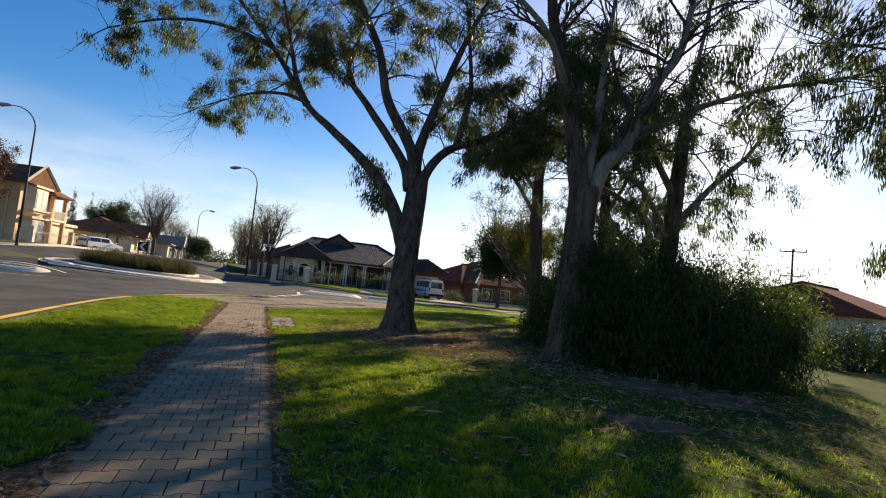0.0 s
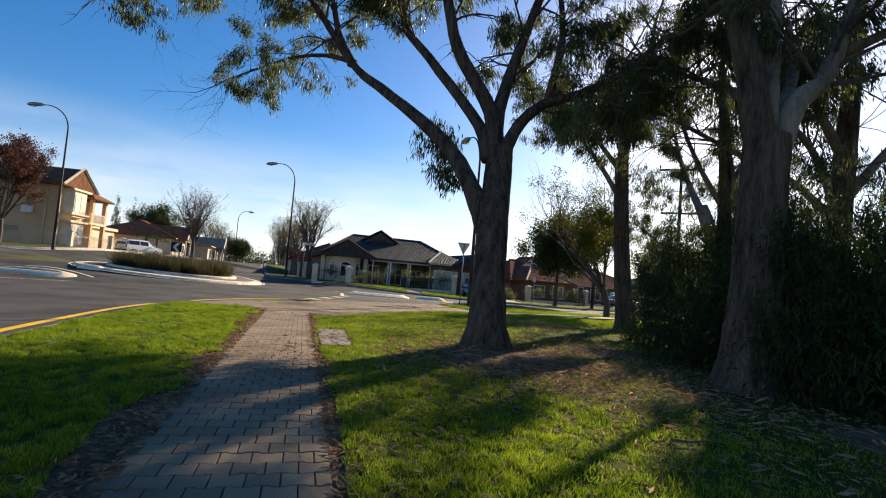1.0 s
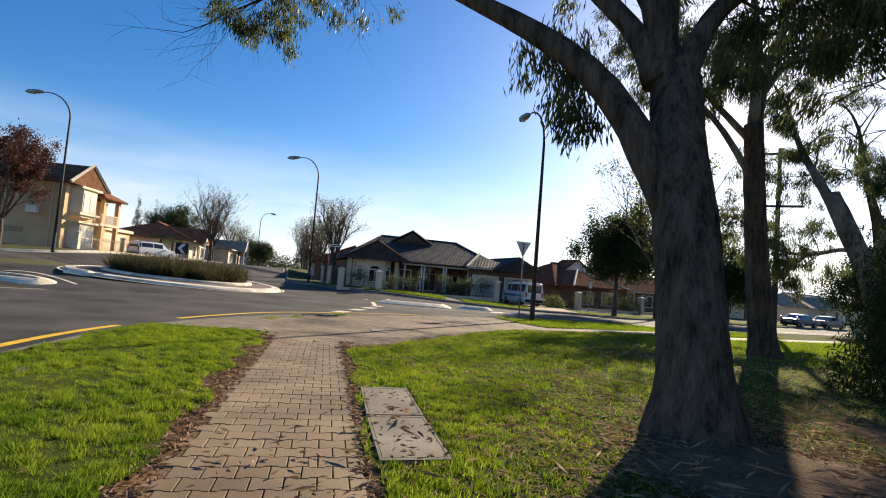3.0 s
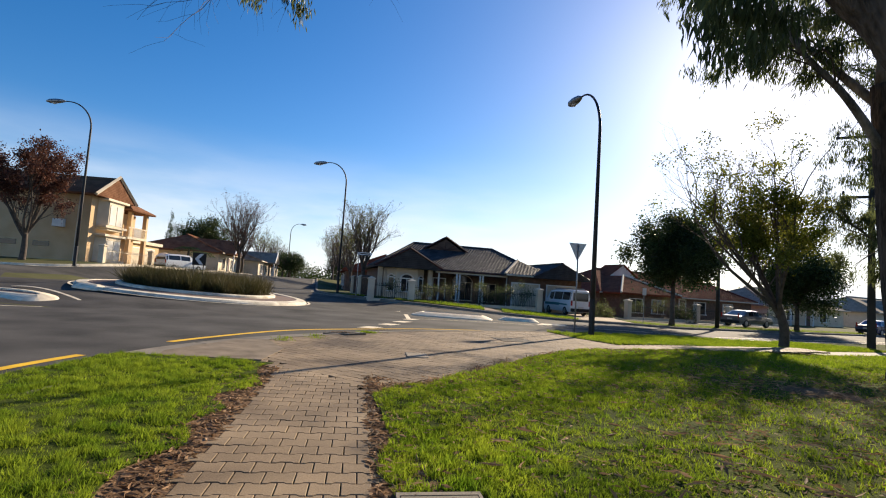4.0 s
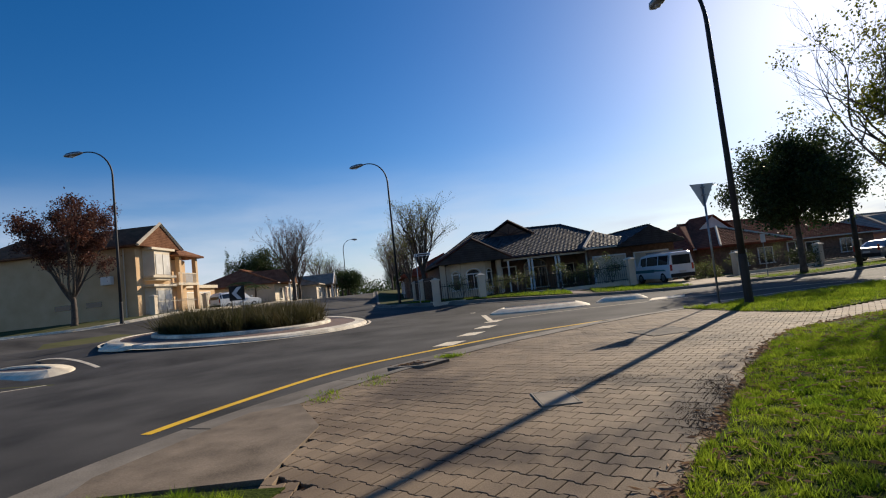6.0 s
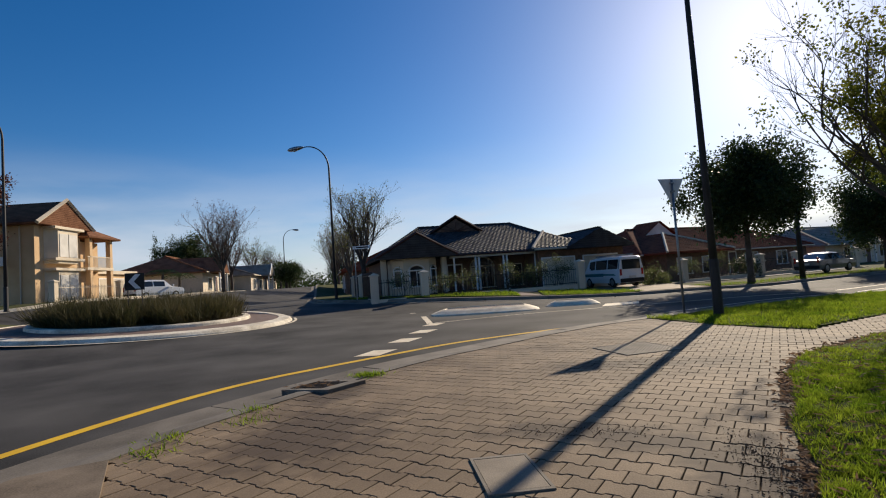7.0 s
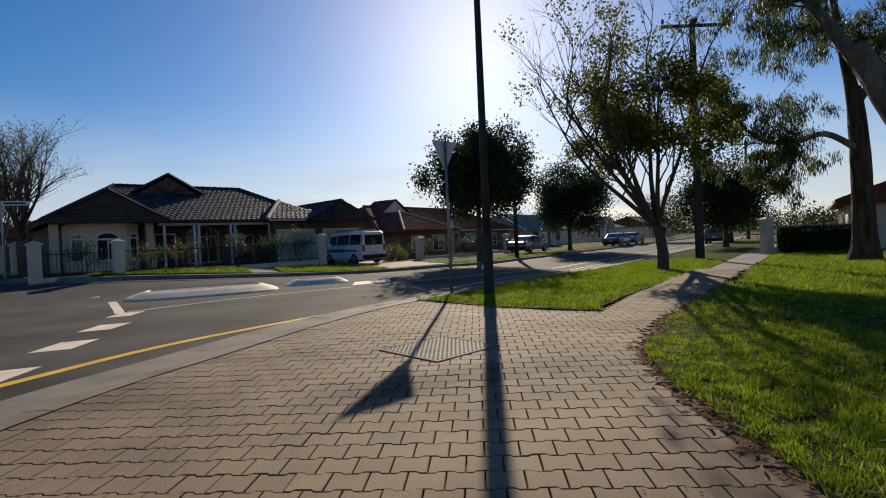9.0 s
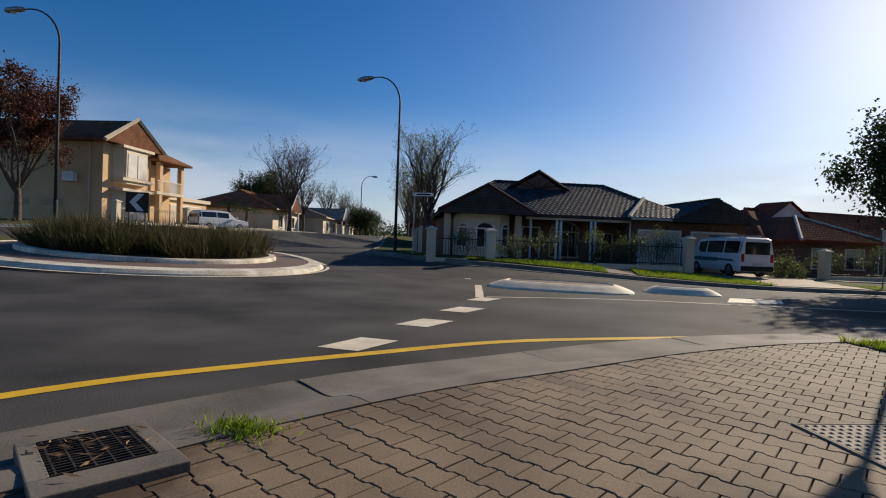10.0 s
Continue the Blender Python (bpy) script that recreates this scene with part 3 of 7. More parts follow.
# chevron board in the roundabout's bed
chevron = thing("chevron_sign", pose(-21.6, 35.7, zt(-21.6, 35.7) + 0.22, 0, 0, 40) @ Matrix.Scale(0.72, 4, (1, 0, 0)), "black chevron board with white arrow on two posts", "road sign")
part("board", boxed(-0.45, -0.02, 1.2, 0.45, 0.02, 1.85, 0.008), BLACKMETAL, chevron, "black board")
part("arrow", ([(0.28, -0.026, 1.8), (0.02, -0.026, 1.8), (-0.3, -0.026, 1.525), (0.02, -0.026, 1.25), (0.28, -0.026, 1.25), (-0.04, -0.026, 1.525)], [(0, 1, 2, 5), (5, 2, 3, 4)]), SIGNGREY, chevron, "faded grey chevron")
for px in (-0.32, 0.32):
    part("post", tube([(px, 0.04, -0.35), (px, 0.04, 1.8)], [0.03, 0.03], 8), DARKPOLE, chevron)

# street-name sign and parking sign on the far side
name_sign = thing("street_name_sign", pose(-17.6, 48.6, zt(-17.6, 48.6), 0, 0, 10), "street-name blade on a slim grey post", "road sign")
part("post", tube([(0, 0, 0), (0, 0, 3.3)], [0.035, 0.035], 8), GREYMETAL, name_sign)
blade = part("blade", boxed(-0.1, -0.015, 3.1, 1.0, 0.015, 3.28, 0.004), SIGNGREY, name_sign, "narrow grey name blade")
part("plain_bar", boxed(0.1, -0.02, 3.15, 0.85, -0.016, 3.23), BLACKMETAL, blade, "dark bar in place of lettering")
park_sign = thing("parking_sign", pose(3.2, 50.3, zt(3.2, 50.3), 0, 0, 30), "small white parking sign on a thin post", "road sign")
part("post", tube([(0, 0, 0), (0, 0, 2.5)], [0.028, 0.028], 8), GREYMETAL, park_sign)
part("panel", boxed(-0.17, -0.035, 2.0, 0.17, -0.03, 2.5, 0.002), SIGNGREY, park_sign, "pale sign plate")


def power_pole(x, y, height, turn, label):
    base = thing("power_pole", pose(x, y, zt(x, y) - 0.04, 0, 0, turn), label, "power pole", "power poles")
    bm = bmesh.new()
    for s in (-1, 1):
        box(bm, -0.16, s * 0.11 - 0.02, 0, 0.16, s * 0.11 + 0.02, height)
    for v in bm.verts:
        if v.co.z > 1:
            v.co.x *= 0.55
            v.co.y *= 0.75
    part("steel_flange", bm, DARKPOLE, base, "dark steel side")
    v, f = lathe([(0.15, 0), (0.09, height - 0.05)], 4)
    part("core", ([(a, b * 0.8, c) for a, b, c in v], f), STOBIE, base, "grey concrete core")
    for z, half in ((height - 0.35, 1.5), (height - 3.5, 1.25)):
        arm = part("crossarm", boxed(-half, -0.16, z - 0.07, half, -0.07, z + 0.07, 0.01), DARKPOLE, base)
        for px in (-half + 0.08, 0.12, half - 0.08):
            part("insulator", lathe([(0.03, z + 0.07), (0.03, z + 0.14), (0.075, z + 0.16), (0.05, z + 0.22), (0.075, z + 0.25), (0.04, z + 0.34)], 8), DARKPOLE, arm, at=Matrix.Translation((px, -0.115, 0)))
        for s in (-1, 1):
            part("brace", tube([(s * half * 0.6, -0.1, z - 0.05), (0, -0.1, z - 0.55)], [0.02, 0.02], 6), DARKPOLE, base)
    return base


power_pole(12.2, 41.0, 11.2, -18, "tall steel and concrete power pole with two crossarms")
power_pole(44.0, 66.0, 11.0, -25, "distant power pole beside the eastern road")
far_post = thing("wooden_pole", pose(9.2, 54.0, zt(9.2, 54.0)), "dark slim service pole on the far verge", "pole")
part("shaft", tube([(0, 0, -0.05), (0.02, 0, 5.2)], [0.16, 0.11], 10), DARKPOLE, far_post, smooth_shade=True)


# ---- covers and drain ----
def quad_lid(name, corners, mat, label, thick=0.03, rim=0.05, rows=0):
    """A cover in a frame: a rim part, the plate and its raised studs."""
    c = [Vector((x, y, zt(x, y) + 0.004)) for x, y in corners]
    mid = sum(c, Vector()) / 4
    base = thing(name, Matrix.Translation((mid.x, mid.y, 0)), label, "utility cover")
    loc = [v - Vector((mid.x, mid.y, 0)) for v in c]
    m0 = sum(loc, Vector()) / 4
    inner = [m0 + (v - m0) * (1 - rim) for v in loc]
    verts = [v + Vector((0, 0, thick)) for v in loc] + [v + Vector((0, 0, thick)) for v in inner] + [v - Vector((0, 0, 0.05)) for v in loc] + [v + Vector((0, 0, thick - 0.012)) for v in inner]
    faces = [(i, (i + 1) % 4, 4 + (i + 1) % 4, 4 + i) for i in range(4)] + [(i, 8 + i, 8 + (i + 1) % 4, (i + 1) % 4) for i in range(4)] + [(4 + i, 4 + (i + 1) % 4, 12 + (i + 1) % 4, 12 + i) for i in range(4)]
    part("rim", (verts, faces), CONCRETE, base)
    inn = [m0 + (v - m0) * (1 - rim - 0.02) for v in loc]
    plate = part("plate", ([v + Vector((0, 0, thick - 0.002)) for v in inn] + [v for v in inn], [(0, 1, 2, 3), (0, 4, 5, 1), (1, 5, 6, 2), (2, 6, 7, 3), (3, 7, 4, 0)]), mat, base)
    if rows:
        pieces = []
        a, b, d, e = inn[0], inn[1], inn[2], inn[3]
        for i in range(rows):
            for k in range(rows):
                u, w = (i + 0.5) / rows, (k + 0.5) / rows
                p = a.lerp(b, u).lerp(e.lerp(d, u), w)
                q = 0.016
                pieces.append(([(p.x - q, p.y - q, p.z + thick), (p.x + q, p.y - q, p.z + thick), (p.x + q, p.y + q, p.z + thick), (p.x - q, p.y + q, p.z + thick), (p.x, p.y, p.z + thick + 0.008)],
                               [(0, 1, 4), (1, 2, 4), (2, 3, 4), (3, 0, 4)]))
        tagged(part("studs", join(pieces), mat, base), kind="stuff")
    return base


LID = material("cover_plate", (0.19, 0.155, 0.115), (0.29, 0.24, 0.18), 0.8, 3, 80, 0.4)
quad_lid("pit_cover", [(-4.18, 12.72), (-3.64, 12.95), (-4.07, 14.15), (-4.62, 13.93)], CONCRETE, "weathered concrete pit cover set in the grass", 0.035, 0.08)
quad_lid("pit_cover", [(-4.63, 13.97), (-4.08, 14.19), (-4.5, 15.42), (-5.05, 15.2)], CONCRETE, "weathered concrete pit cover set in the grass", 0.035, 0.08)
quad_lid("checker_plate_cover", [(-5.55, 28.2), (-5.1, 27.25), (-4.15, 27.7), (-4.6, 28.65)], LID, "square studded cover plate flush with the pavers", 0.008, 0.04, 14)
quad_lid("access_cover", [(-6.95, 22.72), (-6.73, 22.06), (-6.3, 22.18), (-6.52, 22.84)], LID, "small square concrete access cover among pavers", 0.008, 0.1)

RAMP = material("weathered_concrete", (0.10, 0.075, 0.05), (0.25, 0.195, 0.14), 0.9, 2.2, 60, 0.4, dist=0.005)
# kerb ramp slab and drain with its grate
ramp = part("kerb_ramp", ([(-8.8, 20.0, 0.012), (-9.2, 21.55, 0.012), (-10.2, 22.7, 0.02), (-10.72, 22.3, 0.015), (-10.7, 20.0, 0.015), (-10.45, 19.5, 0.012),
                           (-8.8, 20.0, -0.1), (-9.2, 21.55, -0.1), (-10.2, 22.7, -0.1), (-10.72, 22.3, -0.1), (-10.7, 20.0, -0.1), (-10.45, 19.5, -0.1)],
                          [(0, 1, 2, 3, 4, 5)] + [(i, 6 + i, 6 + (i + 1) % 6, (i + 1) % 6) for i in range(6)]), RAMP)
tagged(ramp, "cracked brownish concrete kerb ramp slab", "kerb ramp", kind="structure")
gx, gy, gt = -9.6, 25.76, -27
drain = thing("drain_grate", pose(gx, gy, -0.01, 0, -4.5, gt), "rusty steel stormwater grate in a concrete surround", "drain")
for q in ((-0.44, -0.34, -0.36, 0.34), (0.36, -0.34, 0.62, 0.34), (-0.36, 0.24, 0.36, 0.34), (-0.36, -0.34, 0.36, -0.24)):
    part("surround_edge", boxed(q[0], q[1], -0.12, q[2], q[3], 0.016, 0.008), CONCRETE, drain, "chipped concrete edge")
# solid block whose black colour stands in for shade under the bars
part("pit", boxed(-0.37, -0.25, -0.3, 0.37, 0.25, -0.09), BLACKMETAL, drain, "black block in place of the shaded pit")
for i in range(15):
    part("bar", boxed(-0.355 + i * 0.05, -0.24, -0.02, -0.345 + i * 0.05, 0.24, 0.022), STEELGRATE, drain)
for i in range(6):
    part("cross_bar", boxed(-0.36, -0.22 + i * 0.086, -0.005, 0.36, -0.21 + i * 0.086, 0.02), STEELGRATE, drain)


# ---- trees ----
def bezier(a, b, c, n=8):
    a, b, c = Vector(a), Vector(b), Vector(c)
    return [(a * (1 - t) ** 2 + b * 2 * t * (1 - t) + c * t * t) for t in (i / n for i in range(n + 1))]


def limb_line(points, n=5):
    """A smooth line through a few points, with z."""
    p = [Vector(q) for q in points]
    p = [p[0] * 2 - p[1]] + p + [p[-1] * 2 - p[-2]]
    out = []
    for i in range(1, len(p) - 2):
        for k in range(n):
            t = k / n
            out.append(0.5 * ((2 * p[i]) + (p[i + 1] - p[i - 1]) * t + (2 * p[i - 1] - 5 * p[i] + 4 * p[i + 1] - p[i + 2]) * t * t
                              + (3 * p[i] - p[i - 1] - 3 * p[i + 1] + p[i + 2]) * t ** 3))
    out.append(p[-2])
    return out


def twigs(start, direction, length, radius, depth, rnd, pieces, tips, spread=0.7, droop=0.0, sides=5):
    """Grows a forking branch; adds its tubes to pieces and the ends to tips."""
    n = 4
    pts, d, p = [Vector(start)], Vector(direction).normalized(), Vector(start)
    for i in range(n):
        d = (d + Vector((rnd.uniform(-1, 1), rnd.uniform(-1, 1), rnd.uniform(-1, 1) - droop)) * 0.22).normalized()
        p = p + d * length / n
        pts.append(p)
    radii = [radius * (1 - 0.5 * i / n) for i in range(n + 1)]
    pieces.append(tube(pts, radii, sides if radius > 0.02 else 3, False))
    if depth <= 0:
        tips.append((pts[-1], d))
        tips.append((pts[-2], d))
        return
    for k in range(rnd.choice((2, 3, 3))):
        side = Vector((rnd.uniform(-1, 1), rnd.uniform(-1, 1), rnd.uniform(-0.5, 1) - droop))
        nd = (d + side * spread).normalized()
        twigs(pts[rnd.choice((2, 3, 4))], nd, length * rnd.uniform(0.55, 0.8), radius * 0.5, depth - 1, rnd, pieces, tips, spread, droop, sides)


def cluster_leaves(tips, per, size, rng, hang):
    """Leaf starts and directions in loose hanging clumps about the twig ends."""
    t = np.array([p[:] for p, _ in tips])
    d = np.array([q[:] for _, q in tips])
    idx = np.repeat(np.arange(len(t)), per)
    c = t[idx] + rng.normal(0, size, (len(idx), 3)) * np.array([1, 1, 0.8])
    c[:, 2] -= np.abs(rng.normal(0, size * hang, len(idx)))
    away = d[idx] * 0.5
    away[:, 2] -= hang
    return c, away


def gum_tree(name, x, y, trunk, limbs, label, seed, per=80, keep=0.42, leaf=GUMLEAF, bark=BARK, upper=SMOOTHBARK, tip_len=1.5, fork=2, clump=0.13, hang=1.3, group="gum trees", clear_below=None, clear_above=99, sprays=()):
    """A gum: a fluted rough trunk, smooth limbs through given points, twigs and hanging leaves."""
    rnd, rng = random.Random(seed), np.random.default_rng(seed)
    base = thing(name, Matrix.Translation((x, y, zt(x, y))), label, "tree", group)
    pts = limb_line([p for p, r in trunk], 16)
    rad = [float(np.interp(i / (len(pts) - 1), [k / (len(trunk) - 1) for k in range(len(trunk))], [r for p, r in trunk])) for i in range(len(pts))]
    sides = 64
    v, f = tube(pts, rad, sides)
    for i, q in enumerate(v):
        ring, k = divmod(i, sides)
        th = math.tau * k / sides
        c = pts[min(ring, len(pts) - 1)]
        ridge = abs(noise.noise(Vector((math.cos(th) * 5.5, math.sin(th) * 5.5, q.z * 1.1 + seed)))) * 0.13
        flute = 0.97 + ridge + 0.06 * noise.noise(Vector((math.cos(th) * 1.6, math.sin(th) * 1.6, q.z * 0.7 + seed))) + 0.025 * noise.noise(Vector((math.cos(th) * 14, math.sin(th) * 14, q.z * 5)))
        flare = 1 + 0.2 * max(0, 1 - q.z / 0.6) ** 2 * (0.5 + 0.5 * math.sin(th * 5 + seed))
        v[i] = c + (q - c) * flute * flare
    part("trunk", (v, f), bark, base, "rough dark furrowed bark", smooth_shade=True)
    tips, pieces = [], []
    for line, r0, r1 in limbs:
        ln = limb_line(line, 5)
        n = len(ln)
        v, f = tube(ln, [r0 + (r1 - r0) * (i / (n - 1)) ** 0.8 for i in range(n)], 12, True, 0.05, seed)
        part("limb", (v, f), upper if r0 < 0.24 else bark, base, smooth_shade=True)
        for i in range(int(n * 0.35), n):
            if clear_below and ln[i].x < -0.5 and ln[i].z < clear_below - 0.6:
                continue
            for q in range(1 if i % 3 else 2):
                d = (ln[i] - ln[i - 1]).normalized()
                side = Vector((rnd.uniform(-1, 1), rnd.uniform(-1, 1), rnd.uniform(-0.4, 0.7)))
                twigs(ln[i], (d * 0.6 + side).normalized(), tip_len * rnd.uniform(0.6, 1.2), r1 * 0.55, fork, rnd, pieces, tips, 0.75, 0.15)
        twigs(ln[-1], ln[-1] - ln[-2], tip_len, r1 * 0.9, fork, rnd, pieces, tips, 0.7, 0.1)
    tagged(part("twig_mass", join(pieces), TWIGBARK, base, "thin grey twigs"), kind="stuff")
    kept = [t for t in tips if noise.noise(t[0] * 0.55 + Vector((seed, 0, 0))) > 0.34 - keep * 0.8 and rnd.random() < 0.8]
    kept = [t for t in kept if t[0].z < clear_above]
    if clear_below:
        kept = [t for t in kept if t[0].z > clear_below or t[0].x > -2.5]
    for sx, sy, sz, reach, drop, k in sprays:
        for q in range(k):
            kept.append((Vector((sx + rnd.gauss(0, reach), sy + rnd.gauss(0, reach), sz - rnd.uniform(0, drop))), Vector((rnd.uniform(-0.4, 0.4), rnd.uniform(-0.4, 0.4), -1))))
    c, d = cluster_leaves(kept, per, clump, rng, hang)
    tagged(part("crown", leaves("crown", c, d, 0.19, 0.034, leaf, rng, 0.3), leaf, base, "narrow drooping grey-green leaves"), kind="stuff")
    return base


def L(*p):
    return list(p)


PEELING = material("peeling_bark", (0.05, 0.035, 0.026), (0.3, 0.25, 0.19), 0.85, 1.8, 14, 0.7, dist=0.03, spec=0.12, stretch=0.3)
# the big gum beside the path: forks at about four metres into spreading limbs
gum_tree("gum_tree", -1.16, 14.8,
         [((0, 0, -0.1), 0.56), ((0.0, 0.05, 0.5), 0.42), ((-0.03, 0.3, 1.5), 0.36), ((-0.04, 0.75, 2.8), 0.36), ((0.0, 1.25, 4.0), 0.34), ((0.02, 1.6, 4.9), 0.31)],
         [(L((-0.15, 0.7, 2.6), (-0.62, 1.0, 3.7), (-1.25, 1.4, 4.7), (-2.1, 1.95, 5.55), (-3.4, 2.85, 6.68), (-4.71, 3.8, 7.85), (-6.55, 4.2, 10.3), (-8.6, 4.2, 12.6)), 0.27, 0.07),
          (L((-4.71, 3.8, 7.82), (-5.3, 4.1, 8.9), (-5.64, 4.2, 10.03), (-6.31, 4.4, 12.17)), 0.15, 0.05),
          (L((-0.25, 1.4, 4.5), (-0.61, 1.7, 5.51), (-2.09, 2.5, 7.5), (-3.07, 3.1, 8.9), (-2.94, 3.6, 10.68), (-3.21, 3.8, 12.8)), 0.2, 0.05),
          (L((-0.15, 1.5, 4.6), (-0.3, 1.6, 5.8), (-1.28, 1.6, 7.45), (-1.8, 1.8, 9.27), (-2.68, 1.8, 11.0), (-3.18, 1.7, 12.12)), 0.25, 0.07),
          (L((-0.1, 1.6, 4.7), (-0.1, 1.7, 5.84), (0.31, 2.2, 7.63), (1.06, 2.8, 10.23), (1.83, 3.2, 12.25)), 0.24, 0.07),
          (L((-0.0, 1.3, 4.2), (0.33, 1.4, 5.24), (0.96, 1.6, 6.02), (2.25, 1.8, 6.59), (3.36, 2.1, 7.49), (4.22, 2.4, 8.39)), 0.2, 0.05),
          (L((1.14, 1.7, 6.16), (1.44, 2.1, 8.1), (1.29, 2.5, 9.9), (1.02, 2.8, 11.73)), 0.13, 0.04),
          (L((-4.6, 3.75, 7.85), (-5.9, 4.7, 8.45), (-7.4, 5.6, 8.7), (-8.8, 6.3, 8.6), (-9.9, 6.4, 8.2)), 0.09, 0.025),
          (L((-6.4, 4.2, 10.1), (-8.4, 4.0, 10.7), (-10.4, 3.7, 10.6), (-12.4, 3.4, 9.9)), 0.1, 0.03),
          (L((2.1, 1.8, 6.5), (2.8, 4.0, 7.2), (3.3, 6.4, 7.9), (3.6, 8.4, 8.6)), 0.09, 0.03)],
         "large gum tree with dark trunk forking into spreading limbs", 11, keep=0.42, tip_len=1.5, upper=BARK, hang=0.9, clear_below=8.4,
         sprays=((-8.6, 6.4, 8.5, 0.5, 0.9, 18), (-7.4, 5.8, 8.7, 0.5, 0.6, 12), (-9.6, 6.2, 8.4, 0.35, 0.7, 10), (-1.3, 1.8, 5.3, 0.16, 1.4, 16), (-1.8, 2.0, 5.6, 0.2, 0.8, 8),
                 (2.7, 2.0, 6.6, 0.5, 0.8, 16), (3.5, 2.2, 7.1, 0.5, 1.0, 18), (3.4, 7.6, 8.5, 0.8, 1.4, 18), (2.9, 5.2, 7.9, 0.6, 1.2, 10), (3.2, 3.4, 8.6, 0.8, 1.2, 12), (2.0, 3.6, 8.8, 0.8, 1.2, 14), (-12.0, 3.4, 10.0, 0.5, 1.1, 15), (-10.4, 3.7, 10.6, 0.6, 0.8, 16), (-7.2, 4.3, 10.4, 0.6, 1.1, 16)))
# the second gum, nearer, with a smooth grey upper trunk
gum_tree("gum_tree", 3.22, 12.5,
         [((0, 0, -0.1), 0.6), ((0.02, 0, 0.6), 0.46), ((0.06, 0.0, 1.8), 0.38), ((0.11, 0.05, 3.0), 0.36), ((0.18, 0.1, 4.4), 0.36)],
         [(L((0.12, 0.1, 4.0), (-0.21, 0.1, 5.82), (-0.69, 0.2, 7.76), (-1.0, 0.2, 9.01), (-1.17, 0.3, 11.0)), 0.29, 0.1),
          (L((0.3, 0.1, 3.9), (0.65, 0.1, 5.02), (1.17, 0.2, 5.58), (1.96, 0.5, 7.45), (2.61, 0.7, 8.48), (2.87, 0.7, 9.84)), 0.22, 0.08),
          (L((-0.5, 0.1, 7.0), (-1.2, -0.6, 8.0), (-2.2, -1.0, 8.8), (-3.0, -1.6, 9.2)), 0.1, 0.04),
          (L((1.4, 0.4, 6.0), (2.6, 0.0, 6.6), (4.0, -0.8, 7.0), (5.4, -1.6, 7.1)), 0.1, 0.04),
          (L((0.2, 0.1, 4.6), (0.5, 0.6, 6.4), (0.7, 1.0, 8.4), (0.9, 1.2, 10.2)), 0.16, 0.05),
          (L((0.2, 0.1, 4.3), (0.5, 1.6, 5.6), (0.5, 3.0, 6.5), (0.3, 4.6, 7.4)), 0.15, 0.05),
          (L((0.3, 0.1, 4.5), (1.4, 1.6, 6.2), (2.0, 2.8, 7.4), (2.6, 4.0, 8.6)), 0.14, 0.05)],
         "tall gum tree with smooth grey upper trunk beside dense bushes", 23, keep=0.2, tip_len=1.6, upper=SMOOTHBARK,
         # leaf clumps added beyond the trunk to cast shade on the path's start
         sprays=((1.0, 2.6, 6.8, 0.6, 1.3, 20), (2.0, 1.8, 7.0, 0.6, 1.2, 16), (2.4, 3.8, 8.4, 0.8, 1.4, 20)))
# the slimmer gum further on
gum_tree("gum_tree", 5.0, 26.5,
         [((0, 0, -0.1), 0.5), ((-0.1, 0, 0.8), 0.4), ((-0.3, 0, 2.6), 0.34), ((-0.5, 0.0, 5.2), 0.31), ((-0.6, 0.05, 7.6), 0.28)],
         [(L((-0.6, 0.05, 7.3), (-0.3, 0.1, 9.3), (0.3, 0.2, 11.2), (0.55, 0.2, 14.0)), 0.24, 0.08),
          (L((-0.6, 0.05, 7.6), (-0.7, -0.2, 9.6), (-0.98, -0.4, 12.49)), 0.2, 0.07),
          (L((-0.5, 0.0, 5.6), (-1.6, -0.2, 7.2), (-2.6, 0.0, 8.6), (-3.3, 0.2, 10.2)), 0.13, 0.05),
          (L((-0.6, 0.1, 7.0), (-1.6, 0.8, 8.6), (-2.4, 1.4, 10.0), (-2.8, 1.8, 11.6)), 0.13, 0.05),
          (L((-0.4, 0.1, 8.6), (0.4, 0.0, 9.8), (1.6, -0.3, 10.8), (2.6, -0.5, 11.6)), 0.13, 0.05)],
         "slim pale gum tree on the open lawn", 37, keep=0.15, tip_len=1.5,
         sprays=((-3.2, 0.4, 9.9, 0.9, 1.2, 26), (-2.4, 1.2, 10.8, 0.9, 1.2, 26), (-3.4, 0.6, 11.4, 0.9, 1.2, 20), (1.2, -0.2, 10.9, 0.9, 1.2, 22)))
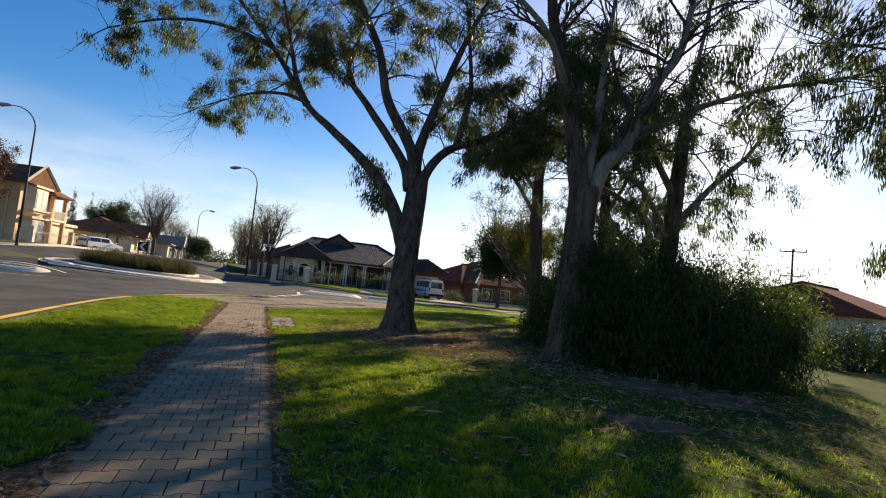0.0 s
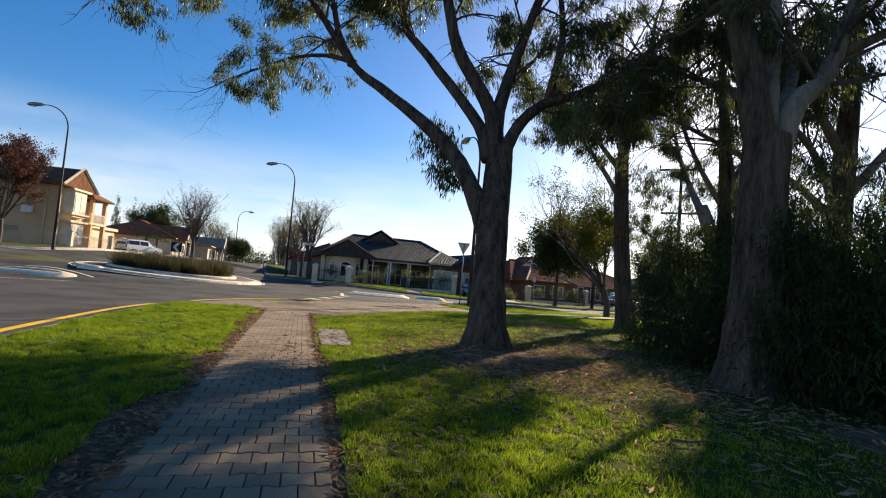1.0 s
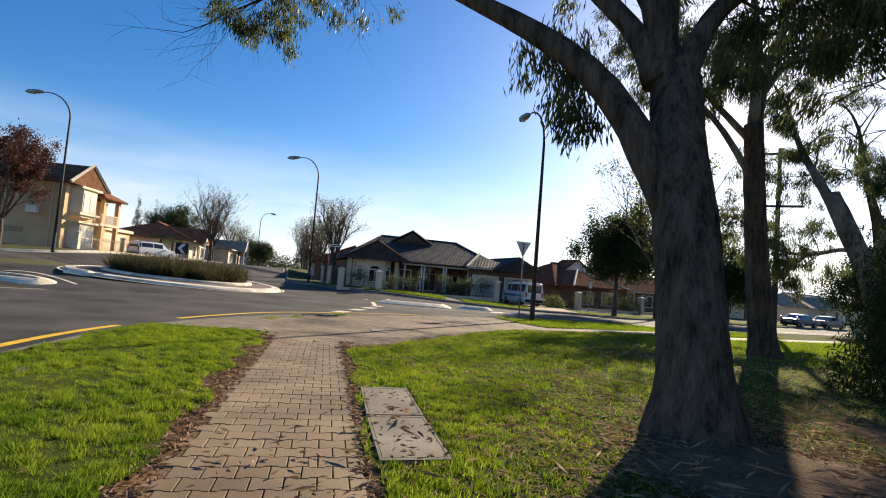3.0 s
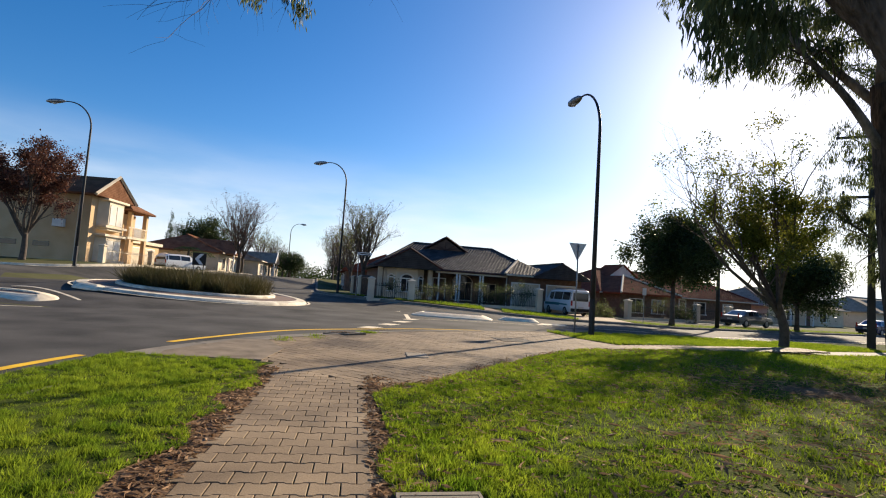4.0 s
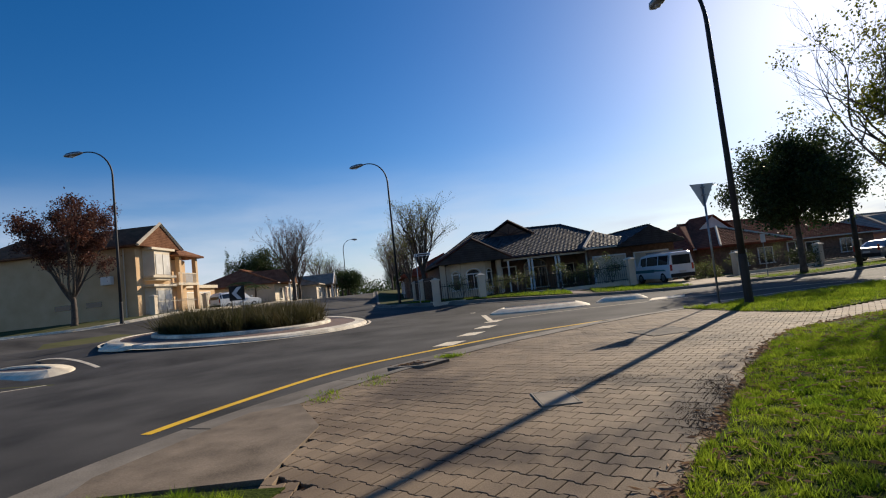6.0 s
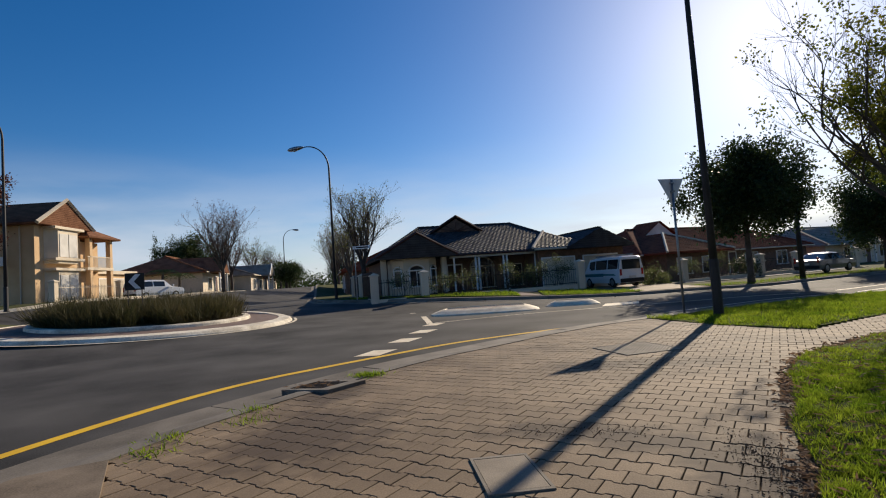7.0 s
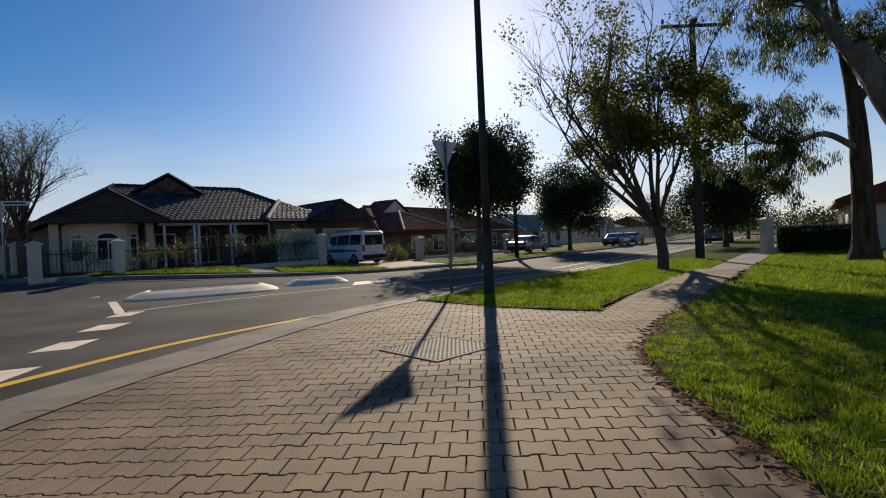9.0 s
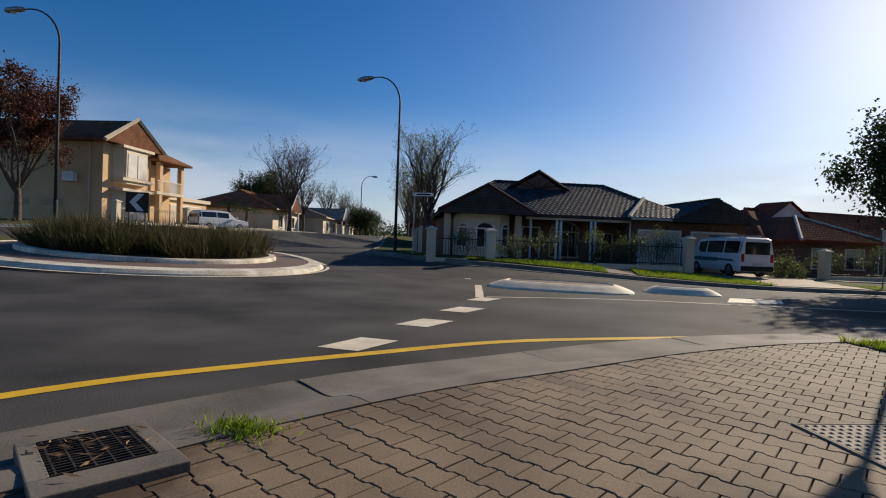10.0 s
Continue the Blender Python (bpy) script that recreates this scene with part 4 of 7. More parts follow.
# gums behind the bushes
gum_tree("gum_tree", 7.4, 17.2,
         [((0, 0, -0.1), 0.4), ((0.1, 0, 2.0), 0.3), ((0.25, 0, 5.0), 0.26), ((0.5, 0.1, 8.0), 0.2)],
         [(L((0.45, 0.1, 7.4), (0.7, 0.2, 9.5), (1.2, 0.5, 12.0)), 0.16, 0.06),
          (L((0.3, 0, 5.4), (-0.8, -0.3, 7.0), (-2.0, -0.6, 8.6), (-2.6, -0.8, 10.5)), 0.14, 0.05),
          (L((0.2, 0, 3.8), (-0.9, 0.4, 5.0), (-2.2, 1.2, 6.0), (-3.6, 1.8, 7.0)), 0.12, 0.05),
          (L((0.2, 0, 3.6), (-0.7, -0.8, 4.8), (-1.8, -1.6, 5.6), (-3.2, -1.8, 6.2)), 0.12, 0.05),
          (L((0.3, 0, 4.4), (1.6, 0.2, 6.0), (2.8, 0.3, 7.2), (3.6, 0.2, 8.6)), 0.14, 0.05)],
         "slender gum tree rising behind the dark bushes", 41, keep=0.26, per=70, tip_len=1.8,
         sprays=((1.2, 0.0, 5.6, 0.8, 1.6, 12), (2.2, 0.2, 7.0, 0.7, 1.5, 14)))
gum_tree("gum_tree", 6.3, 20.8,
         [((0, 0, -0.1), 0.32), ((0.05, 0, 2.0), 0.24), ((0.1, 0.1, 5.0), 0.2), ((0.0, 0.2, 8.0), 0.16)],
         [(L((0.0, 0.2, 7.6), (-0.1, 0.3, 9.6), (0.3, 0.4, 12.0)), 0.14, 0.05),
          (L((0.1, 0.1, 4.6), (-0.7, 0.2, 6.0), (-1.3, 0.4, 7.6), (-1.6, 0.5, 9.4)), 0.11, 0.04),
          (L((0.1, 0.1, 5.2), (0.9, 0.0, 6.8), (1.6, 0.1, 8.6)), 0.11, 0.04)],
         "slender gum tree standing among dark weeping bushes", 83, keep=0.3, per=60, tip_len=1.3,
         sprays=((0.3, -0.3, 5.8, 0.6, 1.8, 10), (1.0, 0.0, 7.4, 0.7, 1.6, 12), (0.9, 0.2, 5.0, 0.6, 1.5, 8), (0.0, 0.4, 9.6, 0.9, 1.4, 18), (-1.4, 0.4, 9.8, 0.8, 1.4, 14), (0.3, 0.4, 11.6, 0.9, 1.6, 22)))
gum_tree("gum_tree", 11.5, 31.3,
         [((0, 0, -0.1), 0.56), ((0, 0, 0.9), 0.44), ((-0.15, 0.3, 2.8), 0.4), ((-0.55, 0.95, 4.8), 0.37), ((-1.0, 1.7, 6.8), 0.33)],
         [(L((-0.85, 1.45, 6.0), (-1.3, 2.2, 7.6), (-1.7, 3.0, 9.4), (-2.0, 3.6, 11.4)), 0.26, 0.08),
          (L((-0.3, 0.5, 3.6), (0.6, 0.3, 5.6), (1.6, 0.6, 7.8), (2.2, 0.8, 9.8)), 0.2, 0.06)],
         "leaning gum tree with peeling pale bark on the lawn", 53, keep=0.55, tip_len=1.5, bark=PEELING,
         sprays=((-3.2, 3.2, 8.4, 0.5, 1.6, 16), (-2.4, 2.6, 9.0, 0.6, 1.4, 16), (-3.8, 3.8, 9.6, 0.6, 1.4, 14)))
gum_tree("gum_tree", 14.2, 35.2,
         [((0, 0, -0.1), 0.52), ((0, 0, 0.9), 0.38), ((-0.05, 0, 2.6), 0.33), ((-0.15, 0, 4.4), 0.3), ((-0.4, 0, 6.4), 0.24)],
         [(L((-0.35, 0, 6.0), (-0.8, 0.1, 8.0), (-1.2, 0.2, 10.6)), 0.24, 0.08),
          (L((-0.1, 0, 4.1), (-1.6, 0.2, 4.7), (-3.0, 0.3, 4.4), (-4.4, 0.5, 4.5), (-5.6, 0.6, 5.4)), 0.13, 0.05),
          (L((-0.3, 0, 5.8), (1.0, -0.4, 7.4), (2.2, -0.8, 9.0)), 0.18, 0.06)],
         "dark gum tree with a long low side branch", 61, keep=0.5, tip_len=1.6,
         sprays=((-3.4, 0.4, 5.4, 0.5, 1.5, 18), (-4.8, 0.5, 5.9, 0.5, 1.3, 16), (-2.2, 0.3, 4.6, 0.4, 1.3, 10), (-5.6, 0.6, 6.0, 0.4, 1.0, 10)))
gum_tree("gum_tree", 9.6, 8.2,
         [((0, 0, -0.1), 0.45), ((0.1, 0, 2.0), 0.34), ((0.2, 0, 4.6), 0.28)],
         [(L((0.2, 0, 4.2), (0.0, -0.6, 5.8), (-0.8, -1.6, 7.2), (-1.8, -2.8, 8.0)), 0.18, 0.06),
          (L((0.2, 0, 4.4), (-0.4, 0.6, 6.4), (-1.4, 1.0, 8.4)), 0.18, 0.06),
          # last two limbs: added overhead and unseen, to block sky light from the path
          (L((0.2, 0, 4.0), (-1.4, -2.4, 6.4), (-3.2, -5.0, 8.2), (-5.4, -7.6, 9.4), (-7.8, -9.4, 10.0)), 0.2, 0.06),
          (L((0.2, 0, 4.2), (-2.0, -4.4, 6.8), (-4.6, -8.4, 8.6), (-8.4, -11.0, 9.6)), 0.2, 0.06)],
         "gum tree at the edge of the lawn with hanging foliage", 71, keep=0.5, per=100, tip_len=2.0,
         sprays=((-0.9, 1.4, 6.6, 0.5, 1.9, 22), (-1.6, 1.8, 7.3, 0.5, 1.0, 10), (-0.3, 1.3, 3.4, 0.35, 0.9, 12), (-3.6, 1.6, 7.6, 0.6, 0.9, 8)))


def bush(name, x, y, blobs, label, leaf, seed, count=9000, size=0.16, width=0.03, hang=0.8, stems=10, category="bush", group="bushes"):
    """A bush: bent stems and leaves in many overlapping drooping clumps; blobs are (dx, dy, dz, rx, ry, rz)."""
    rnd, rng = random.Random(seed), np.random.default_rng(seed)
    base = thing(name, Matrix.Translation((x, y, zt(x, y))), label, category, group)
    st = []
    for i in range(stems):
        b = blobs[i % len(blobs)]
        end = (b[0] + rnd.uniform(-0.6, 0.6) * b[3], b[1] + rnd.uniform(-0.6, 0.6) * b[4], b[2] + rnd.uniform(0, 0.6) * b[5])
        start = (b[0] * 0.6 + rnd.uniform(-0.2, 0.2), b[1] * 0.6 + rnd.uniform(-0.2, 0.2), -0.05)
        mid = ((start[0] + end[0]) / 2 + rnd.uniform(-0.3, 0.3), (start[1] + end[1]) / 2 + rnd.uniform(-0.3, 0.3), end[2] * 0.5)
        st.append(tube(bezier(start, mid, end, 5), [0.06, 0.05, 0.045, 0.035, 0.025, 0.015], 6))
    tagged(part("stem_mass", join(st), TWIGBARK, base), kind="stuff")
    vol = np.array([b[3] * b[4] * b[5] for b in blobs]) ** 0.67
    per = (count * vol / vol.sum()).astype(int)
    cs = []
    for b, n in zip(blobs, per):
        k = max(6, n // 70)
        u = rng.normal(0, 1, (k, 3))
        u /= np.linalg.norm(u, axis=1)[:, None]
        u *= rng.uniform(0.5, 1.3, k)[:, None]
        tips = np.array(b[:3]) + u * np.array(b[3:])
        idx = rng.integers(0, k, n)
        c = tips[idx] + rng.normal(0, 1, (n, 3)) * np.array([0.13, 0.13, 0.3])
        c[:, 2] -= np.abs(rng.normal(0, 0.25, n)) * min(hang, 1.3)
        c[:, 2] = np.maximum(c[:, 2], 0.05)
        cs.append(c)
    c = np.concatenate(cs)
    d = np.zeros_like(c)
    d[:, 2] = -hang
    d += rng.normal(0, 0.3, c.shape)
    tagged(part("foliage", leaves("foliage", c, d, size, width, leaf, rng, 0.8), leaf, base), kind="stuff")
    return base


bush("bush", 5.0, 11.9, [(-1.5, 0.5, 1.5, 0.6, 0.8, 1.6), (-0.8, 0.9, 2.2, 0.7, 0.8, 1.5), (0.1, -0.2, 1.4, 0.8, 0.9, 1.4), (0.5, 0.9, 2.4, 0.7, 0.8, 1.2), (1.2, -0.7, 1.1, 0.8, 0.8, 1.1), (1.9, 0.5, 1.6, 0.8, 0.8, 1.2), (2.6, -0.2, 0.9, 0.7, 0.8, 0.9), (3.3, 0.5, 1.1, 0.6, 0.8, 0.9), (-0.5, -0.6, 0.8, 0.8, 0.6, 0.8)],
     "dense dark green bush of upright weeping stems under gum trees", BUSHLEAF, 5, 46000, 0.18, 0.028, 1.3, 18)
bush("bush", 15.5, 19.5, [(0, 0, 0.6, 1.3, 1.0, 0.7), (1.8, 0.6, 0.8, 1.2, 1.0, 0.9), (3.4, 1.0, 0.5, 1.2, 1.0, 0.6)], "low dark shrubs at the far edge of the lawn", BUSHLEAF, 9, 9000, 0.16, 0.05, 0.5, 8)
bush("bush", 5.2, 15.8, [(-1.4, 0, 0.8, 1.0, 1.5, 1.1), (0.2, 0.6, 1.5, 1.5, 1.7, 1.6), (1.6, -0.4, 2.0, 1.5, 1.5, 1.5), (0.2, -0.8, 2.6, 1.1, 1.1, 0.9)],
     "tall dark green bush with drooping foliage", BUSHLEAF, 6, 36000, 0.2, 0.03, 1.5, 14)
bush("pepper_tree", 7.9, 12.9, [(-0.6, 0, 1.4, 1.2, 1.2, 1.2), (0.8, 0.4, 1.4, 1.1, 1.2, 1.0), (0.0, -0.6, 2.0, 1.1, 1.0, 0.9)],
     "yellow-green weeping shrub with feathery foliage", PEPPERLEAF, 7, 15000, 0.17, 0.024, 1.1, 12)
bush("bush", 5.2, 19.4, [(-1.2, 0, 1.1, 0.9, 1.0, 1.2), (-0.5, 0.6, 2.4, 0.7, 0.9, 1.6), (0.5, 0.2, 2.8, 0.8, 0.9, 1.6), (1.3, 0.4, 3.1, 0.8, 0.9, 1.6), (2.1, 0.2, 2.6, 0.9, 0.9, 1.6), (0.6, -0.6, 1.2, 1.0, 0.8, 1.2), (1.8, -0.5, 1.3, 0.9, 0.8, 1.3)],
     "tall dark weeping bush at the edge of the lawn", BUSHLEAF, 8, 46000, 0.17, 0.03, 1.2, 14)


def bare_tree(name, x, y, height, spread, label, seed, leafmat=None, leafcount=0, trunk_r=0.16, fork_z=None, lean=(0, 0), depth=4, group="street trees", leafsize=0.09, bare_top=99, limbs=9):
    """A deciduous street tree: trunk, ascending limbs, fine twigs, some leaves left."""
    rnd, rng = random.Random(seed), np.random.default_rng(seed)
    base = thing(name, Matrix.Translation((x, y, zt(x, y))), label, "tree", group)
    fz = fork_z or height * 0.28
    part("trunk", tube(limb_line([(0, 0, -0.08), (0.03, 0.02, fz * 0.5), (lean[0] * 0.15, lean[1] * 0.15, fz + 0.25)], 5), [trunk_r * (1.35 if i == 0 else 1.1 - 0.03 * i) for i in range(11)], 12, True, 0.04, seed), TWIGBARK, base, smooth_shade=True)
    pieces, tips = [], []
    rise = height - fz
    for i in range(limbs):
        a = math.tau * (i + rnd.random() * 0.6) / limbs
        out = rnd.uniform(0.3, 0.8) * spread
        d = Vector((math.cos(a) * out + lean[0] * 0.3, math.sin(a) * out + lean[1] * 0.3, 1)).normalized()
        ln, p = [Vector((lean[0] * 0.15, lean[1] * 0.15, fz + rnd.uniform(-0.3, 0.3)))], None
        for k in range(7):
            d = (d + Vector((rnd.uniform(-0.12, 0.12), rnd.uniform(-0.12, 0.12), 0.05))).normalized()
            ln.append(ln[-1] + d * rise * rnd.uniform(0.62, 0.8) / 7)
        pieces.append(tube(ln, [trunk_r * (0.5 - 0.055 * k) for k in range(8)], 7, False))
        for k in range(2, 8):
            side = Vector((rnd.uniform(-1, 1), rnd.uniform(-1, 1), rnd.uniform(-0.1, 0.9)))
            twigs(ln[k], d * 0.8 + side * 0.8, rise * rnd.uniform(0.17, 0.3), trunk_r * 0.17, max(1, depth - 2), rnd, pieces, tips, 0.5, -0.12, 5)
    tagged(part("twig_mass", join(pieces), TWIGBARK, base, "fine ascending branches and twigs"), kind="stuff")
    if leafmat:
        tips = [t for t in tips if rnd.random() < 0.04 + 0.96 * smooth((bare_top - t[0].z) / 3.2)]
        per = max(1, leafcount // len(tips))
        c, d = cluster_leaves(tips, per, 0.24 if leafcount > 9000 else 0.07, rng, 0.4)
        tagged(part("crown", leaves("crown", c, d, leafsize, leafsize * 0.7, leafmat, rng, 0.6), leafmat, base), kind="stuff")
    return base


bare_tree("street_tree", 6.6, 37.1, 9.0, 1.0, "half-bare street tree with yellowing leaves on the verge", 101, AUTUMNLEAF, 22000, 0.2, 1.6, (-1.5, 0.2), 5, leafsize=0.12, bare_top=7.0, limbs=9)
bare_tree("street_tree", -19.6, 55.5, 7.6, 0.85, "nearly bare street tree on the far corner", 103, AUTUMNLEAF, 3200, 0.2, 2.2, (0, 0), 5, limbs=15)
bare_tree("street_tree", -38.5, 66.0, 8.0, 0.85, "bare grey street tree in winter", 104, REDLEAF, 1500, 0.2, 2.2, (0, 0), 5, limbs=15)
for i, (tx, ty, h) in enumerate(((-25.5, 68, 7.5), (-30, 78, 7.5), (-36, 90, 8), (-41.5, 101, 8), (-46, 112, 8), (-45.5, 78, 6.5), (-51, 92, 7), (-57, 106, 7.5), (-62, 118, 7))):
    bare_tree("street_tree", tx, ty, h, 0.75, "bare street tree lining the side street", 110 + i % 3, REDLEAF if i % 3 == 2 else AUTUMNLEAF, 1400, 0.18, 2.0, (0, 0), 4, "side-street trees", 0.14, limbs=11)
bare_tree("street_tree", -44.2, 45.4, 8.8, 0.95, "tree with dark red leaves before the house", 120, REDLEAF, 20000, 0.22, 1.9, (0, 0), 4, leafsize=0.16)


def round_tree(x, y, height, radius, label, seed, count=14000, mat=None):
    mat = mat or ROUNDLEAF
    rnd, rng = random.Random(seed), np.random.default_rng(seed)
    base = thing("street_tree", Matrix.Translation((x, y, zt(x, y))), label, "tree", "clipped street trees")
    cz = height - radius * 0.95
    part("trunk", tube([(0, 0, -0.08), (0.03, 0, 0.6), (0.05, 0.02, cz - radius * 0.45)], [0.24, 0.17, 0.13], 12, True, 0.04, seed), TWIGBARK, base, smooth_shade=True)
    pieces, tips = [], []
    for i in range(8):
        a = math.tau * i / 8 + rnd.random()
        twigs((0.05, 0.02, cz - radius * 0.7), (math.cos(a) * 0.7, math.sin(a) * 0.7, 1), radius * 0.75, 0.06, 2, rnd, pieces, tips)
    tagged(part("twig_mass", join(pieces), TWIGBARK, base), kind="stuff")
    k = 120
    u = rng.normal(0, 1, (k, 3))
    u /= np.linalg.norm(u, axis=1)[:, None]
    u *= (rng.uniform(0.01, 1.0, k) ** 0.5)[:, None]
    tips = np.array([0.05, 0, cz]) + u * np.array([radius, radius, radius * 0.85]) * (1 + 0.12 * rng.normal(0, 1, k))[:, None]
    c = tips[rng.integers(0, k, count)] + rng.normal(0, radius * 0.13, (count, 3))
    d = rng.normal(0, 1, (count, 3))
    d[:, 2] -= 0.4
    tagged(part("crown", leaves("crown", c, d, 0.2, 0.12, mat, rng, 0.5), mat, base, "dense dark green crown"), kind="stuff")
    return base


round_tree(5.3, 51.2, 8.3, 3.1, "round-crowned dark green street tree on the far verge", 201, 38000)
round_tree(17.5, 60.5, 7.6, 3.4, "dark evergreen street tree further along the road", 202, 30000)
round_tree(24.0, 50.5, 6.5, 3.0, "olive-green street tree beside the footpath", 203, 22000, BUSHLEAF)
round_tree(39.0, 73.5, 6.0, 3.0, "distant evergreen street tree", 204, 6000)
round_tree(36.0, 61.0, 6.0, 2.8, "distant evergreen street tree", 206, 6000)
round_tree(-54.1, 81.4, 8.4, 3.6, "dark evergreen garden tree behind the roofs", 205, 26000)
for i, (tx, ty, h, r) in enumerate(((-47.5, 96.0, 4.6, 2.2), (-53.0, 104.0, 5.2, 2.4), (-58.0, 117.0, 5.4, 2.6), (-52.0, 128.0, 6.0, 2.8), (-64.0, 131.0, 6.0, 3.0), (-45.0, 118.0, 5.5, 2.6))):
    round_tree(tx, ty, h, r, "dark leafy garden tree lining the side street", 220 + i, 7000, BUSHLEAF)


# ---- houses ----
def hip_roof(x0, y0, x1, y1, z0, z1, i0, i1, axis="x", thick=0.16):
    """A hipped or (inset 0) gabled roof over a rectangle, with its eaves' edge."""
    if axis == "x":
        c = (y0 + y1) / 2
        top = [(x0 + i0, c, z1), (x1 - i1, c, z1)]
    else:
        c = (x0 + x1) / 2
        top = [(c, y0 + i0, z1), (c, y1 - i1, z1)]
    low = [(x0, y0, z0), (x1, y0, z0), (x1, y1, z0), (x0, y1, z0)]
    under = [(x, y, z - thick) for x, y, z in low]
    v = low + top + under
    if axis == "x":
        f = [(0, 1, 5, 4), (1, 2, 5), (2, 3, 4, 5), (3, 0, 4)]
    else:
        f = [(0, 1, 4), (1, 2, 5, 4), (2, 3, 5), (3, 0, 4, 5)]
    f += [(i, 6 + i, 6 + (i + 1) % 4, (i + 1) % 4) for i in range(4)] + [(9, 8, 7, 6)]
    return v, f


def ridge_caps(parent, a, b, mat):
    a, b = Vector(a), Vector(b)
    n = max(2, int((b - a).length / 0.4))
    pieces = []
    for i in range(n):
        p, q = a.lerp(b, i / n), a.lerp(b, (i + 1.08) / n)
        pieces.append(tube([p, q], [0.10, 0.125], 6))
    part("ridge_capping", join(pieces), mat, parent)


def window_unit(parent, x, z, w, h, y, blind=False, arch=False, frame_mat=None, panes=2):
    """A window set in a wall that faces -y: frame, sill, mullions and panes."""
    fm = frame_mat or WHITE
    bm = bmesh.new()
    t = 0.07
    box(bm, x - w / 2 - t, y - 0.05, z, x - w / 2, y + 0.08, z + h)
    box(bm, x + w / 2, y - 0.05, z, x + w / 2 + t, y + 0.08, z + h)
    box(bm, x - w / 2 - t, y - 0.05, z + h, x + w / 2 + t, y + 0.08, z + h + t)
    win = part("window", bm, fm, parent)
    part("sill", boxed(x - w / 2 - 0.12, y - 0.13, z - 0.08, x + w / 2 + 0.12, y + 0.05, z), fm, win)
    for i in range(panes):
        a, b = x - w / 2 + w * i / panes, x - w / 2 + w * (i + 1) / panes
        part("pane", boxed(a + 0.02, y + 0.0, z + 0.02, b - 0.02, y + 0.03, z + h - 0.02), CURTAIN if blind else GLASS, win)
        if i:
            part("mullion", boxed(a - 0.02, y - 0.02, z, a + 0.02, y + 0.02, z + h), fm, win)
    if arch:
        v = [(x + w / 2 * math.cos(math.pi * k / 10), y - 0.02, z + h + w * 0.35 * math.sin(math.pi * k / 10)) for k in range(11)]
        part("arch_pane", (v, [tuple(range(11))]), CURTAIN if blind else GLASS, win)
        ring = [(x + (w / 2 + 0.08) * math.cos(math.pi * k / 10), y - 0.045, z + h + (w * 0.35 + 0.08) * math.sin(math.pi * k / 10)) for k in range(11)]
        part("arch_frame", tube(ring, [0.04] * 11, 5), fm, win)
    return win


def panel_door(parent, x, z, w, h, y, mat, name="garage_door", rows=5):
    d = part(name, boxed(x - w / 2, y - 0.03, z, x + w / 2, y + 0.05, z + h), mat, parent)
    for i in range(rows):
        part("panel", boxed(x - w / 2 + 0.06, y - 0.05, z + h * i / rows + 0.03, x + w / 2 - 0.06, y - 0.03, z + h * (i + 1) / rows - 0.03, 0.008), mat, d)
    bm = bmesh.new()
    box(bm, x - w / 2 - 0.1, y - 0.06, z, x - w / 2, y + 0.06, z + h + 0.1)
    box(bm, x + w / 2, y - 0.06, z, x + w / 2 + 0.1, y + 0.06, z + h + 0.1)
    box(bm, x - w / 2, y - 0.06, z + h, x + w / 2, y + 0.06, z + h + 0.1)
    part("door_frame", bm, WHITE, d)
    return d


def gutter(parent, a, b, mat=None):
    part("gutter", tube([a, b], [0.07, 0.07], 6), mat or WHITE, parent)


# the corner house with the charcoal roof
h1 = thing("house", pose(-13, 48, 0.3, 0, 0, 24.2), "single-storey brick house with charcoal tiled hip roof", "house")
part("wall", boxed(-2.0, 6.8, -0.4, 14.0, 16, 2.75), BRICK, h1, "brown brick wall under the veranda")
bay = [(-1.45, 6.8), (-1.45, 4.7), (-0.75, 4.0), (0.95, 4.0), (1.6, 4.7), (1.6, 6.8)]
part("bay", ([(x, y, -0.3) for x, y in bay] + [(x, y, 2.9) for x, y in bay], [(i, i + 1, 7 + i, 6 + i) for i in range(5)] + [(11, 10, 9, 8, 7, 6)]), CREAM, h1, "cream rendered bay with arched windows")
window_unit(h1, 0.1, 0.75, 0.9, 1.0, 3.98, False, True)
for px, turn in ((-1.1, 45), (1.28, -45)):
    w = window_unit(h1, 0, 0.75, 0.55, 1.05, 0, False, True, panes=1)
    w.matrix_basis = pose(px, 4.33, 0, 0, 0, -turn)
for px in (-2.0, 2.1):
    part("pier", boxed(px - 0.18, 4.4, -0.3, px + 0.18, 4.76, 2.75, 0.02), CREAM, h1)
main = part("roof", hip_roof(-2.5, 4.7, 12.6, 16.8, 2.75, 5.25, 4.2, 3.2), DARKTILE, h1, "charcoal tiled hip roof")
ridge_caps(main, (1.7, 10.75, 5.27), (9.4, 10.75, 5.27), DARKTILE)
ridge_caps(main, (12.6, 4.7, 2.78), (9.4, 10.75, 5.27), DARKTILE)
ridge_caps(main, (-2.5, 4.7, 2.78), (1.7, 10.75, 5.27), DARKTILE)
part("gablet", ([(2.4, 9.2, 4.7), (6.4, 9.2, 4.7), (4.4, 9.2, 5.9), (2.4, 12, 4.7), (6.4, 12, 4.7), (4.4, 12, 5.9)], [(0, 2, 5, 3), (1, 4, 5, 2), (3, 5, 4)]), DARKTILE, main, "small tiled gablet on the ridge")
part("gablet_face", ([(2.75, 9.3, 4.7), (6.05, 9.3, 4.7), (4.4, 9.3, 5.72)], [(0, 1, 2)]), BRICK, main, "brown timber gable infill")
